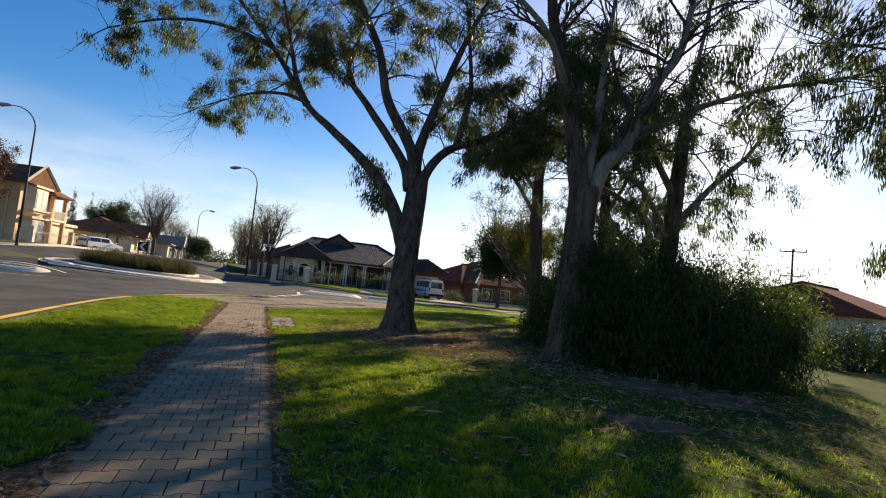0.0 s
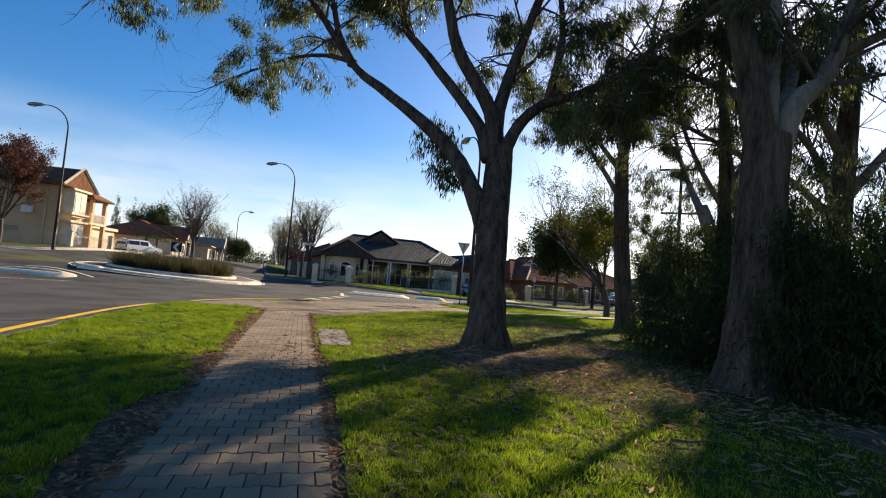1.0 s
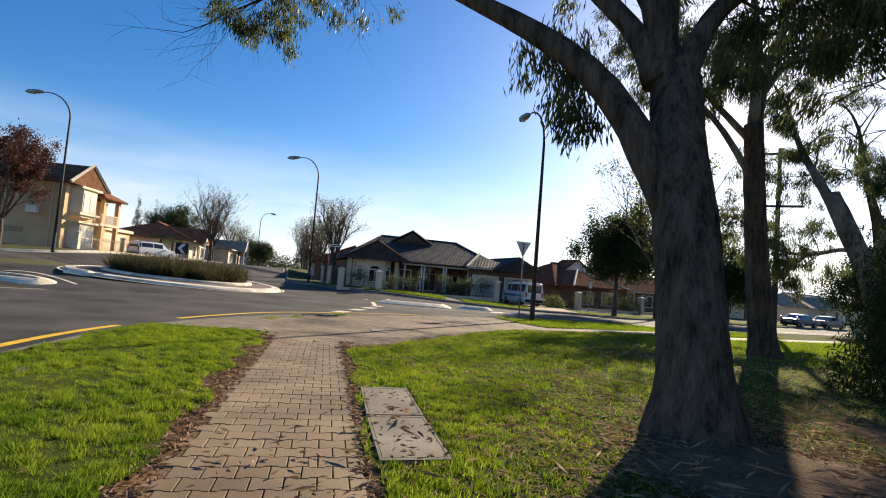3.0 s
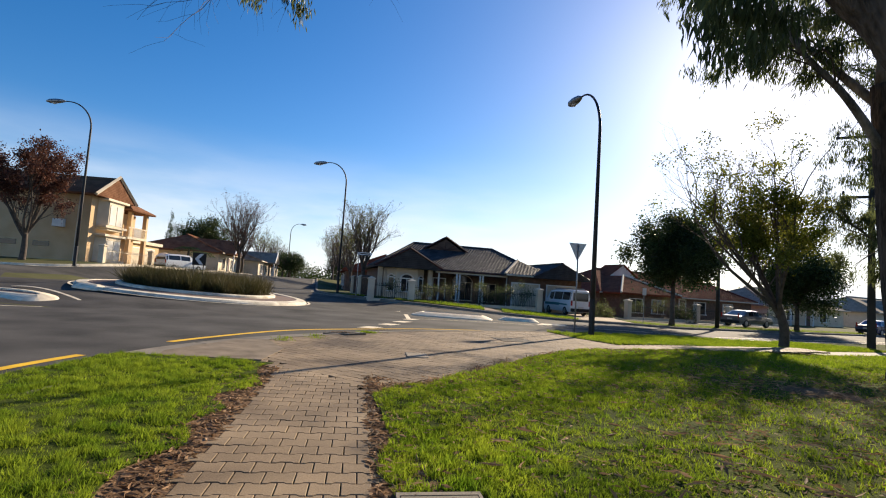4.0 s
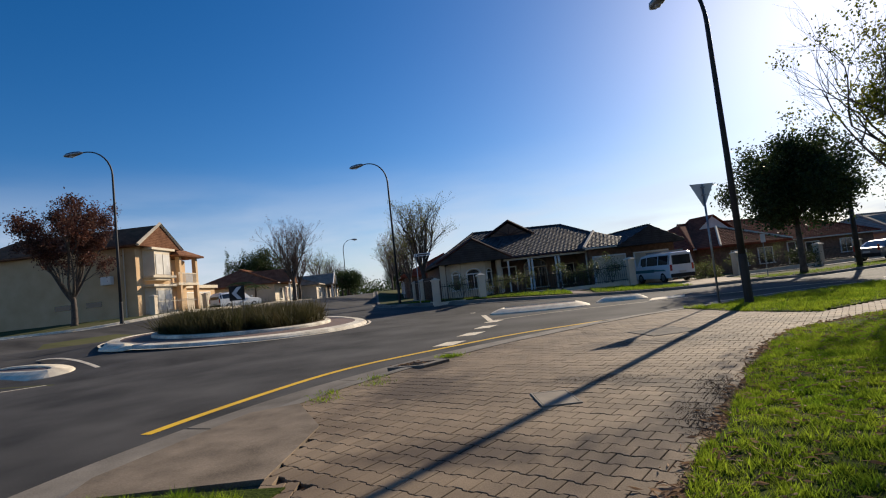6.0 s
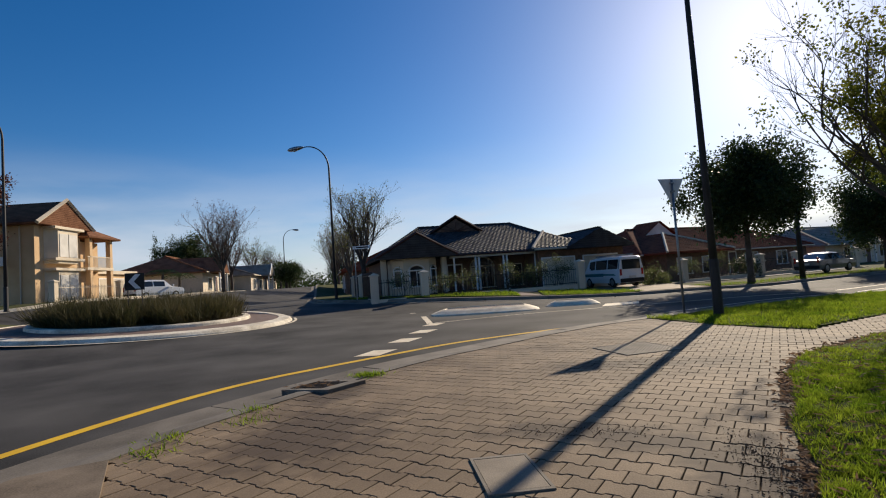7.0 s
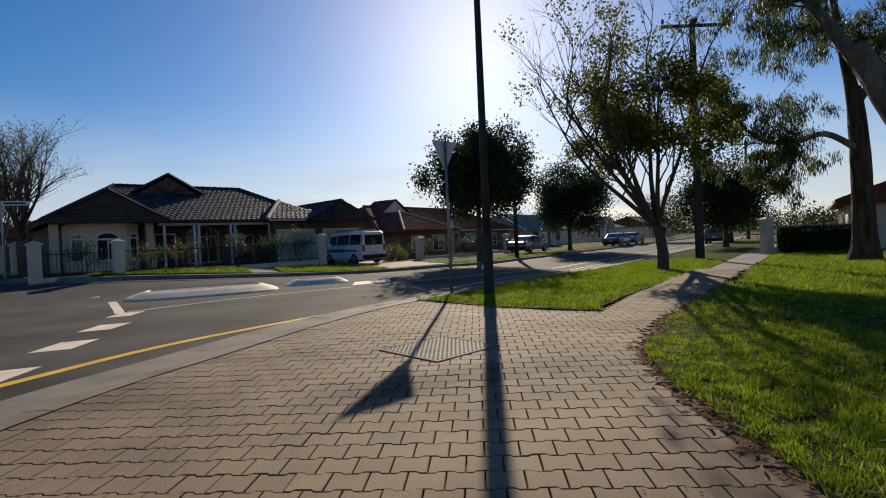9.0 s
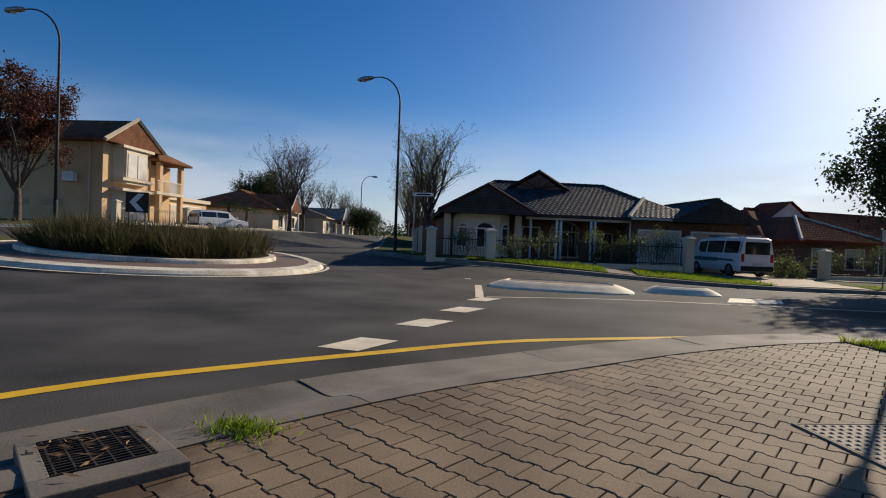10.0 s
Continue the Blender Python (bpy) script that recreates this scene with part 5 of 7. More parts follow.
part("sunburst", join([tube([(4.4, 9.26, 4.72), (4.4 + 1.3 * math.cos(a), 9.26, 4.72 + 0.7 * math.sin(a))], [0.035, 0.035], 5) for a in (0.35, 0.8, 1.57, 2.34, 2.79)]), DARKWOOD, main, "sunburst gable bars")
part("bargeboard", join([tube([(2.3, 9.15, 4.68), (4.4, 9.15, 5.92), (6.5, 9.15, 4.68)], [0.09, 0.09, 0.09], 4)]), DARKWOOD, main)
part("porch_gable", hip_roof(-2.45, 3.2, 2.65, 11, 2.75, 4.15, 0.0, 0.0, "y"), DARKTILE, h1, "charcoal tiled front gable")
part("gable_face", ([(-2.1, 3.4, 2.75), (2.3, 3.4, 2.75), (0.1, 3.4, 3.95)], [(0, 1, 2)]), DARKWOOD, h1, "dark timber gable face")
part("bargeboard", tube([(-2.6, 3.18, 2.7), (0.1, 3.18, 4.2), (2.8, 3.18, 2.7)], [0.1, 0.1, 0.1], 4), DARKWOOD, h1)
part("veranda_beam", boxed(2.6, 4.75, 2.45, 9.2, 4.9, 2.65), CREAM, h1)
for px in (2.9, 4.45, 4.7, 6.5, 6.75, 8.9):
    part("veranda_post", boxed(px - 0.06, 4.77, -0.2, px + 0.06, 4.89, 2.45, 0.01), WHITE, h1)
part("veranda_floor", boxed(2.2, 4.6, -0.45, 9.4, 6.8, -0.12), CONCRETE, h1)
window_unit(h1, 5.5, 0.3, 1.7, 1.5, 6.78, False, True, CREAM, 3)
window_unit(h1, 7.9, 0.3, 1.3, 1.5, 6.78, False, False, CREAM, 2)
panel_door(h1, 3.4, -0.1, 1.0, 2.1, 6.78, DARKWOOD, "front_door", 3)
part("wing_wall", boxed(8.9, 4.3, -0.4, 15.6, 10, 2.75), BRICK, h1)
part("wing_roof", hip_roof(8.3, 3.7, 13.2, 13, 2.75, 4.15, 3.6, 2.0, "y"), DARKTILE, h1, "charcoal tiled garage roof")
ridge_caps(h1, (8.3, 3.7, 2.78), (10.75, 7.3, 4.18), CREAM)
part("garage_gable", hip_roof(10.8, 3.3, 15.9, 12, 2.72, 3.95, 0.0, 0.0, "y"), DARKTILE, h1)
part("gable_face", ([(11.2, 3.5, 2.7), (15.5, 3.5, 2.7), (13.35, 3.5, 3.78)], [(0, 1, 2)]), DARKWOOD, h1, "dark timber gable face")
panel_door(h1, 10.4, -0.3, 2.4, 2.3, 4.28, CREAM)
panel_door(h1, 13.7, -0.3, 2.6, 2.3, 4.28, CREAM)
gutter(h1, (2.6, 4.65, 2.66), (8.6, 4.65, 2.66), DARKWOOD)
gutter(h1, (8.4, 3.65, 2.66), (11.0, 3.65, 2.66), CREAM)


def tiled(parent, corners, mat, along=0.31, up=0.33):
    """Interlocking tiles over one plane of a roof, each a shallow barrel lapping the course below; corners start with the eaves."""
    c = [Vector(q) for q in corners]
    ex = (c[1] - c[0]).normalized()
    no = ex.cross(c[2] - c[0]).normalized()
    if no.z < 0:
        no = -no
    ey = no.cross(ex)
    flat = [((q - c[0]).dot(ex), (q - c[0]).dot(ey)) for q in c]
    w0, w1, h1_ = min(q[0] for q in flat), max(q[0] for q in flat), max(q[1] for q in flat)
    rnd = random.Random(int(w1 * 10))
    verts, faces = [], []
    for j in range(int(h1_ / up) + 1):
        for i in range(int((w1 - w0) / along) + 1):
            u, w = w0 + (i + (0.5 if j % 2 else 0)) * along, j * up
            if not inside(u + along / 2, w + up / 2, flat):
                continue
            o, lift = len(verts), 0.028 + rnd.uniform(-0.004, 0.006)
            for v_, z0, z1 in ((0.0, lift, lift + 0.03), (up * 1.06, 0.006, 0.03)):
                for a, z in ((0.004, z0), (along * 0.3, z1), (along * 0.62, z0 + 0.004), (along - 0.004, z0 - 0.008)):
                    verts.append(c[0] + ex * (u + a) + ey * (w + v_) + no * z)
            for a in range(4):
                verts.append(verts[o + a] - no * 0.035)
            faces += [(o + a, o + a + 1, o + a + 5, o + a + 4) for a in range(3)] + [(o + 8 + a, o + 9 + a, o + a + 1, o + a) for a in range(3)]
    tagged(part("roof_tiles", (verts, faces), mat, parent), kind="stuff")


# tile courses of the corner house
tiled(main, [(-2.5, 4.7, 2.75), (12.6, 4.7, 2.75), (9.4, 10.75, 5.25), (1.7, 10.75, 5.25)], DARKTILE)
tiled(main, [(-2.5, 16.8, 2.75), (-2.5, 4.7, 2.75), (1.7, 10.75, 5.25)], DARKTILE)
tiled(main, [(2.4, 9.2, 4.7), (2.4, 12, 4.7), (4.4, 12, 5.9), (4.4, 9.2, 5.9)], DARKTILE)
tiled(h1, [(-2.45, 11, 2.75), (-2.45, 3.2, 2.75), (0.1, 3.2, 4.15), (0.1, 11, 4.15)], DARKTILE)
tiled(h1, [(2.65, 3.2, 2.75), (2.65, 11, 2.75), (0.1, 11, 4.15), (0.1, 3.2, 4.15)], DARKTILE)
tiled(h1, [(8.3, 3.7, 2.75), (13.2, 3.7, 2.75), (10.75, 7.3, 4.15)], DARKTILE)
tiled(h1, [(8.3, 13, 2.75), (8.3, 3.7, 2.75), (10.75, 7.3, 4.15), (10.75, 11, 4.15)], DARKTILE)
tiled(h1, [(15.9, 3.3, 2.72), (15.9, 12, 2.72), (13.35, 12, 3.95), (13.35, 3.3, 3.95)], DARKTILE)
tiled(h1, [(10.8, 12, 2.72), (10.8, 3.3, 2.72), (13.35, 3.3, 3.95), (13.35, 12, 3.95)], DARKTILE)


def fence(x, y, turn, spans, label, bars=True, height=1.25, colour=None, pier=1.55, piermat=None, z=0.0, gap=0.14):
    """Rendered piers with capped tops and iron panels between; spans are (from, to) along x, piers a list of x."""
    col = colour or BLACKMETAL
    base = thing("fence", pose(x, y, z, 0, 0, turn), label, "fence")
    for px in spans["piers"]:
        p = part("pier", boxed(px - 0.22, -0.22, -0.3, px + 0.22, 0.22, pier, 0.015), piermat or CREAM, base)
        part("pier_cap", join([([(px - 0.28, -0.28, pier), (px + 0.28, -0.28, pier), (px + 0.28, 0.28, pier), (px - 0.28, 0.28, pier), (px - 0.28, -0.28, pier + 0.07), (px + 0.28, -0.28, pier + 0.07),
                                 (px + 0.28, 0.28, pier + 0.07), (px - 0.28, 0.28, pier + 0.07), (px, 0, pier + 0.2)],
                                [(3, 2, 1, 0), (0, 1, 5, 4), (1, 2, 6, 5), (2, 3, 7, 6), (3, 0, 4, 7), (4, 5, 8), (5, 6, 8), (6, 7, 8), (7, 4, 8)])]), piermat or CREAM, p, "moulded pier cap")
    bar = mesh_data("bar", *lathe([(0.011, 0.1), (0.011, height), (0.024, height + 0.02), (0.002, height + 0.1)], 5), col)
    for a, b in spans["panels"]:
        part("plinth", boxed(a, -0.1, -0.3, b, 0.1, 0.12, 0.01), piermat or CREAM, base)
        pan = part("panel_rail", boxed(a, -0.02, height - 0.12, b, 0.02, height - 0.08), col, base)
        part("lower_rail", boxed(a, -0.02, 0.2, b, 0.02, 0.24), col, pan)
        n = int((b - a) / gap)
        for i in range(n):
            part("bar", bar, col, pan, at=Matrix.Translation((a + (i + 0.5) * (b - a) / n, 0, 0)))
    return base


fence(-13, 48, 24.2, {"piers": (-3.1, -0.2, 9.75), "panels": ((-2.9, -0.45), (0.0, 2.1), (2.3, 4.9), (5.1, 9.5))}, "cream pillared garden fence with black iron panels", z=0.36, height=1.15, pier=1.45)
fence(-15.9, 46.7, 116, {"piers": (6.0, 12.0), "panels": ((0.3, 5.7), (6.3, 11.7))}, "dark boarded side fence with cream piers", z=0.4, height=1.6, gap=0.09)
fence(3.4, 58.0, 36, {"piers": (0.0, 8.5, 13.0, 21.5), "panels": ((0.3, 8.2), (8.8, 12.7), (14, 21.2))}, "cream pillared fence before the red-roofed house", z=0.0, height=1.1, pier=1.45)


def cottage(x, y, z, turn, w, d, eave, ridge, wall, roof, label, hip=2.5, gable=None, porch=True, wins=((0.25, 1.5), (0.7, 1.5))):
    """A house along +x that faces -y: walls, hipped roof, windows, a door and a front gable at gable=(centre, half, ridge)."""
    base = thing("house", pose(x, y, z, 0, 0, turn), label, "house")
    part("wall", boxed(0, 0, -1.0, w, d, eave), wall, base)
    r = part("roof", hip_roof(-0.5, -0.5, w + 0.5, d + 0.5, eave, ridge, hip, hip), roof, base)
    ridge_caps(r, (-0.5 + hip, d / 2, ridge + 0.02), (w + 0.5 - hip, d / 2, ridge + 0.02), roof)
    ridge_caps(r, (-0.5, -0.5, eave + 0.02), (-0.5 + hip, d / 2, ridge + 0.02), roof)
    ridge_caps(r, (w + 0.5, -0.5, eave + 0.02), (w + 0.5 - hip, d / 2, ridge + 0.02), roof)
    gutter(base, (-0.5, -0.55, eave - 0.08), (w + 0.5, -0.55, eave - 0.08), CREAM)
    for fx, ww in wins:
        window_unit(base, w * fx, 0.6, ww, 1.3, -0.02, False, False, WHITE, 2)
    panel_door(base, w * 0.5, 0.0, 0.95, 2.05, -0.02, DARKWOOD, "front_door", 3)
    if gable:
        c, half, top = gable
        part("front_gable", hip_roof(c - half, -1.8, c + half, d / 2, eave, top, 0, 0, "y"), roof, base)
        part("gable_face", ([(c - half + 0.3, -1.6, eave), (c + half - 0.3, -1.6, eave), (c, -1.6, top - 0.15)], [(0, 1, 2)]), CURTAIN, base, "pale timber gable face")
        part("bargeboard", tube([(c - half - 0.1, -1.82, eave - 0.05), (c, -1.82, top + 0.05), (c + half + 0.1, -1.82, eave - 0.05)], [0.09] * 3, 4), WHITE, base)
        for px in (c - half + 0.35, c + half - 0.35):
            part("porch_post", boxed(px - 0.08, -1.65, -0.3, px + 0.08, -1.49, eave, 0.01), WHITE, base)
    return base


h3 = cottage(1.9, 65.6, -0.1, 35.9, 23.5, 11, 2.35, 5.0, BRICK, REDTILE, "single-storey brick house with terracotta tiled roof", 4.5, None, wins=((0.08, 1.4), (0.36, 1.8), (0.62, 1.8), (0.82, 1.6)))
part("wing_wall", boxed(0.4, -2.4, -1.0, 7.4, 0.2, 2.3), BRICK, h3, "brick front wing")
wing = part("front_hip", hip_roof(-0.2, -3.1, 8.0, 5.5, 2.35, 4.2, 4.0, 0.0, "y"), REDTILE, h3, "terracotta tiled hip over the front wing")
for a in ((-0.2, -3.1, 2.37), (8.0, -3.1, 2.37)):
    ridge_caps(wing, a, (3.9, 0.9, 4.22), CREAM)
part("gablet_face", ([(4.2, 3.2, 4.2), (8.0, 3.2, 4.2), (6.1, 3.2, 5.45)], [(0, 1, 2)]), CURTAIN, h3, "pale lattice gable face")
part("gablet", ([(3.8, 3.0, 4.15), (8.4, 3.0, 4.15), (6.1, 3.0, 5.6), (3.8, 6.0, 4.15), (8.4, 6.0, 4.15), (6.1, 6.0, 5.6)], [(0, 2, 5, 3), (1, 4, 5, 2), (3, 5, 4)]), REDTILE, h3)
window_unit(h3, 2.4, 0.5, 1.6, 1.3, -2.42, False, False, WHITE, 2)
window_unit(h3, 5.4, 0.5, 1.6, 1.3, -2.42, False, False, WHITE, 2)
tiled(wing, [(-0.2, -3.1, 2.35), (8.0, -3.1, 2.35), (3.9, 0.9, 4.2)], REDTILE)
tiled(h3, [(8.0, -0.5, 2.35), (24.0, -0.5, 2.35), (19.5, 5.5, 5.0), (8.0, 5.5, 5.0)], REDTILE)
cottage(23.5, 81.0, -0.2, 35.9, 16, 11, 2.3, 4.6, CREAM, GREYTILE, "pale house with light grey roof", 4.0, (4.0, 2.6, 4.3))
cottage(43.0, 95.0, -0.2, 35.9, 18, 11, 2.4, 4.6, CREAM, GREYTILE, "distant pale house with grey roof", 4.0, (5.0, 2.6, 4.2))
cottage(66.0, 108.0, -0.2, 35.9, 20, 11, 2.4, 4.6, CREAM, REDTILE, "distant house at the end of the road", 4.0)
cottage(31.0, 47.5, -0.15, -144, 12, 10, 2.5, 4.6, CREAM, REDTILE, "cream house with red roof behind the hedge", 3.0)

# the two-storey house
h2 = thing("house", pose(-44.0, 50.9, 1.6, 0, 0, 104.5), "two-storey ochre rendered house with brown tiled gable roof", "house")
part("wall", boxed(0, 0, -1.0, 5.4, 15, 6.3), ORANGE, h2, "ochre rendered wall")
part("roof", hip_roof(-0.6, -0.7, 6.0, 15.6, 6.3, 8.3, 0.0, 3.0, "y"), BROWNTILE, h2, "brown tiled gable roof")
part("gable_face", ([(-0.2, -0.3, 6.2), (5.6, -0.3, 6.2), (2.7, -0.3, 8.0)], [(0, 1, 2)]), CREAM, h2)
part("fretwork", join([tube([(2.7 - s * 1.9, -0.45, 6.75), (2.7 - s * 0.3, -0.45, 7.7)], [0.07, 0.07], 5) for s in (-1, 1)] + [tube([(0.9, -0.45, 6.8), (4.5, -0.45, 6.8)], [0.09, 0.09], 5)] +
                      [tube([(2.7 + k * 0.45, -0.45, 6.8), (2.7 + k * 0.3, -0.45, 7.5 - abs(k) * 0.2)], [0.05, 0.05], 5) for k in (-2, -1, 0, 1, 2)]), DARKWOOD, h2, "red-brown gable fretwork")
part("bargeboard", tube([(-0.75, -0.75, 6.2), (2.7, -0.75, 8.4), (6.15, -0.75, 6.2)], [0.17, 0.17, 0.17], 4), CREAM, h2, "pale bargeboard")
for z0, z1, blind in ((0.0, 2.6, False), (3.2, 5.9, True)):
    pts = [(1.0, 0.0), (1.5, -0.75), (3.9, -0.75), (4.4, 0.0)]
    b = part("bay", ([(x, y, z0) for x, y in pts] + [(x, y, z1) for x, y in pts], [(i, i + 1, 5 + i, 4 + i) for i in range(3)] + [(4, 5, 6, 7), (3, 2, 1, 0)]), CREAM, h2, "cream bay window")
    for k in range(2):
        part("pane", boxed(1.65 + k * 1.1, -0.79, z0 + 0.5, 2.65 + k * 1.1, -0.76, z1 - 0.35), CURTAIN, b, "pale blind behind glass")
    part("cornice", boxed(0.9, -0.95, z1, 4.5, 0.0, z1 + 0.22, 0.03), CREAM, b)
    part("sill", boxed(0.9, -0.95, z0 + 0.2, 4.5, 0.0, z0 + 0.42, 0.03), CREAM, b)
part("balcony_wall", boxed(5.4, 0.8, -1.0, 9.2, 12, 5.4), ORANGE, h2)
part("balcony_slab", boxed(5.4, -0.6, 2.75, 9.2, 0.8, 3.0, 0.02), CREAM, h2)
part("balcony_roof", hip_roof(5.0, -1.0, 9.8, 12.5, 5.7, 6.9, 2.2, 2.2, "y"), BROWNTILE, h2, "brown tiled hip roof over the balcony")
for px in (6.0, 9.0):
    part("column", boxed(px - 0.2, -0.55, -0.6, px + 0.2, -0.15, 5.6, 0.03), ORANGE, h2)
rail = part("balcony_rail", boxed(5.5, -0.55, 3.9, 9.1, -0.49, 3.98), CREAM, h2)
for i in range(24):
    part("baluster", boxed(5.6 + i * 0.15, -0.54, 3.0, 5.64 + i * 0.15, -0.5, 3.9), CREAM, rail)
part("garage_wall", boxed(9.2, 1.5, -1.0, 16.5, 8, 2.6), ORANGE, h2)
part("garage_fascia", boxed(9.0, 1.2, 2.6, 16.8, 8.3, 2.95, 0.02), CREAM, h2)
panel_door(h2, 12.8, -0.2, 4.8, 2.3, 1.46, CREAM)
for y0, z0 in ((3.2, 1.3), (6.0, 1.3)):
    v = part("vent_window", boxed(-0.03, y0, z0, 0.02, y0 + 1.4, z0 + 0.45), GLASS, h2, "narrow dark window")
part("downpipe", tube([(-0.08, 1.0, -0.8), (-0.08, 1.0, 6.1)], [0.05, 0.05], 8), CREAM, h2)
part("air_conditioner", boxed(-0.45, 2.0, 3.1, -0.02, 2.9, 3.8, 0.03), WHITE, h2, "white air-conditioning box")
fence(-41.6, 50.2, 104.5, {"piers": (0.0, 8.5, 11.5), "panels": ((0.25, 8.2), (11.8, 17.5))}, "cream picket fence before the two-storey house", z=1.5, height=1.4, colour=CREAM, pier=1.7, piermat=CREAM, gap=0.2)

gate = thing("gate", pose(-41.6, 50.2, 1.5, 0, 0, 104.5), "pair of cream arched metal gate leaves between piers", "gate")
for g0, g1 in ((8.76, 9.98), (10.02, 11.24)):
    def arch(x):
        return 1.15 + 0.35 * (1 - ((x - 10.0) / 1.25) ** 2)
    leaf_rail = part("gate_leaf", tube([(g0 + (g1 - g0) * k / 8, 0, arch(g0 + (g1 - g0) * k / 8)) for k in range(9)], [0.03] * 9, 6), CREAM, gate)
    for z in (0.12, 0.75):
        part("rail", boxed(g0, -0.02, z, g1, 0.02, z + 0.05), CREAM, leaf_rail)
    for k in range(9):
        x = g0 + 0.03 + (g1 - g0 - 0.06) * k / 8
        part("bar", boxed(x - 0.014, -0.014, 0.05, x + 0.014, 0.014, arch(x)), CREAM, leaf_rail)

cottage(-44.5, 71.0, 1.6, 112, 12, 10, 2.6, 4.8, CREAM, BROWNTILE, "brown-roofed house along the side street", 4.0, (3.0, 2.2, 4.4))
cottage(-46.5, 84.0, 1.4, 112, 11, 10, 2.5, 4.4, CREAM, GREYTILE, "cream gabled cottage along the side street", 1.0, (8.0, 2.4, 4.2))
cottage(-58.0, 108.0, 1.4, 112, 14, 10, 2.5, 4.6, CREAM, REDTILE, "distant house along the side street", 3.0)
cottage(-33.0, 84.0, 0.5, -66, 14, 10, 2.5, 4.8, BRICK, REDTILE, "house behind the street trees", 3.0)


# ---- vehicles ----
def vehicle(name, x, y, z, turn, size, roof_line, paint, label, van=False, stripe_mat=None):
    """A vehicle along +x (its front): a shell from cross-sections, glass, bumpers, lights and wheels."""
    ln, wd, ht = size
    base = thing(name, pose(x, y, z, 0, 0, turn), label, "vehicle")
    hw = wd / 2
    verts, faces = [], []
    for fx, belt, top in roof_line:
        X = (fx - 0.5) * ln
        tuck = 0.80 if top > belt + 0.1 else 0.97
        verts += [(X, -hw * 0.95, 0.28), (X, -hw, 0.55), (X, -hw * 0.99, belt), (X, -hw * tuck, top - 0.05), (X, -hw * tuck * 0.8, top), (X, hw * tuck * 0.8, top), (X, hw * tuck, top - 0.05), (X, hw * 0.99, belt), (X, hw, 0.55), (X, hw * 0.95, 0.28)]
    k = 10
    for i in range(len(roof_line) - 1):
        for a in range(k - 1):
            faces.append((i * k + a, i * k + a + 1, (i + 1) * k + a + 1, (i + 1) * k + a))
        faces.append((i * k + 9, i * k, (i + 1) * k, (i + 1) * k + 9))
    faces += [tuple(range(9, -1, -1)), tuple((len(roof_line) - 1) * k + a for a in range(k))]
    body = part("body", (verts, faces), paint, base)
    # side glass
    cab = [(fx, b, t) for fx, b, t in roof_line if t > b + 0.3]
    for s in (-1, 1):
        for (f0, b0, t0), (f1, b1, t1) in zip(cab, cab[1:]):
            x0, x1 = (f0 - 0.5) * ln + 0.05, (f1 - 0.5) * ln - 0.05
            def edge(b, t, w):
                return s * (hw * (0.99 + (0.80 - 0.99) * w) + 0.012)
            part("side_window", ([(x0, edge(b0, t0, 0.12), b0 + (t0 - b0) * 0.12), (x1, edge(b1, t1, 0.12), b1 + (t1 - b1) * 0.12), (x1, edge(b1, t1, 0.8), b1 + (t1 - b1) * 0.78), (x0, edge(b0, t0, 0.8), b0 + (t0 - b0) * 0.78)], [(0, 1, 2, 3)]), GLASS, body, "dark window glass")
    # windscreen and rear window
    fb, ft = [(r, q) for r, q in zip(roof_line, roof_line[1:]) if r[2] > r[1] + 0.3 and q[2] <= q[1] + 0.3][-1:][0] if any(r[2] > r[1] + 0.3 and q[2] <= q[1] + 0.3 for r, q in zip(roof_line, roof_line[1:])) else (roof_line[-2], roof_line[-1])
    x0, x1 = (fb[0] - 0.5) * ln, (ft[0] - 0.5) * ln
    part("windscreen", ([(x0 + 0.02, -hw * 0.66, fb[2] - 0.04 + 0.02), (x0 + 0.02, hw * 0.66, fb[2] - 0.02), (x1 + 0.02, hw * 0.82, ft[2] + 0.03), (x1 + 0.02, -hw * 0.82, ft[2] + 0.03)], [(0, 1, 2, 3)]), GLASS, body)
    rx = -ln / 2 - 0.015
    rb, rt = roof_line[0][1], roof_line[0][2]
    if rt > rb + 0.3:
        part("rear_window", boxed(rx - 0.01, -hw * 0.72, rb + 0.08, rx + 0.02, hw * 0.72, rt - 0.16, 0.01), GLASS, body)
    for s in (-1, 1):
        part("tail_light", boxed(rx - 0.015, s * hw * 0.86 - 0.07, 0.75, rx + 0.03, s * hw * 0.86 + 0.07, 1.15, 0.01), REDLENS, body)
        part("headlight", boxed(ln / 2 - 0.05, s * hw * 0.75 - 0.14, 0.68, ln / 2 + 0.02, s * hw * 0.75 + 0.14, 0.86, 0.02), LAMPGLASS, body)
        part("mirror", boxed(ln * 0.22, s * (hw + 0.12) - 0.08, roof_line[0][1] + 0.05, ln * 0.22 + 0.12, s * (hw + 0.12) + 0.08, roof_line[0][1] + 0.22, 0.02), paint, body)
    part("bumper", boxed(rx - 0.06, -hw * 0.94, 0.3, rx + 0.1, hw * 0.94, 0.55, 0.04), RUBBER, body)
    part("plain_plate", boxed(rx - 0.08, -0.22, 0.6, rx - 0.02, 0.22, 0.72), CURTAIN, body, "blank plate")
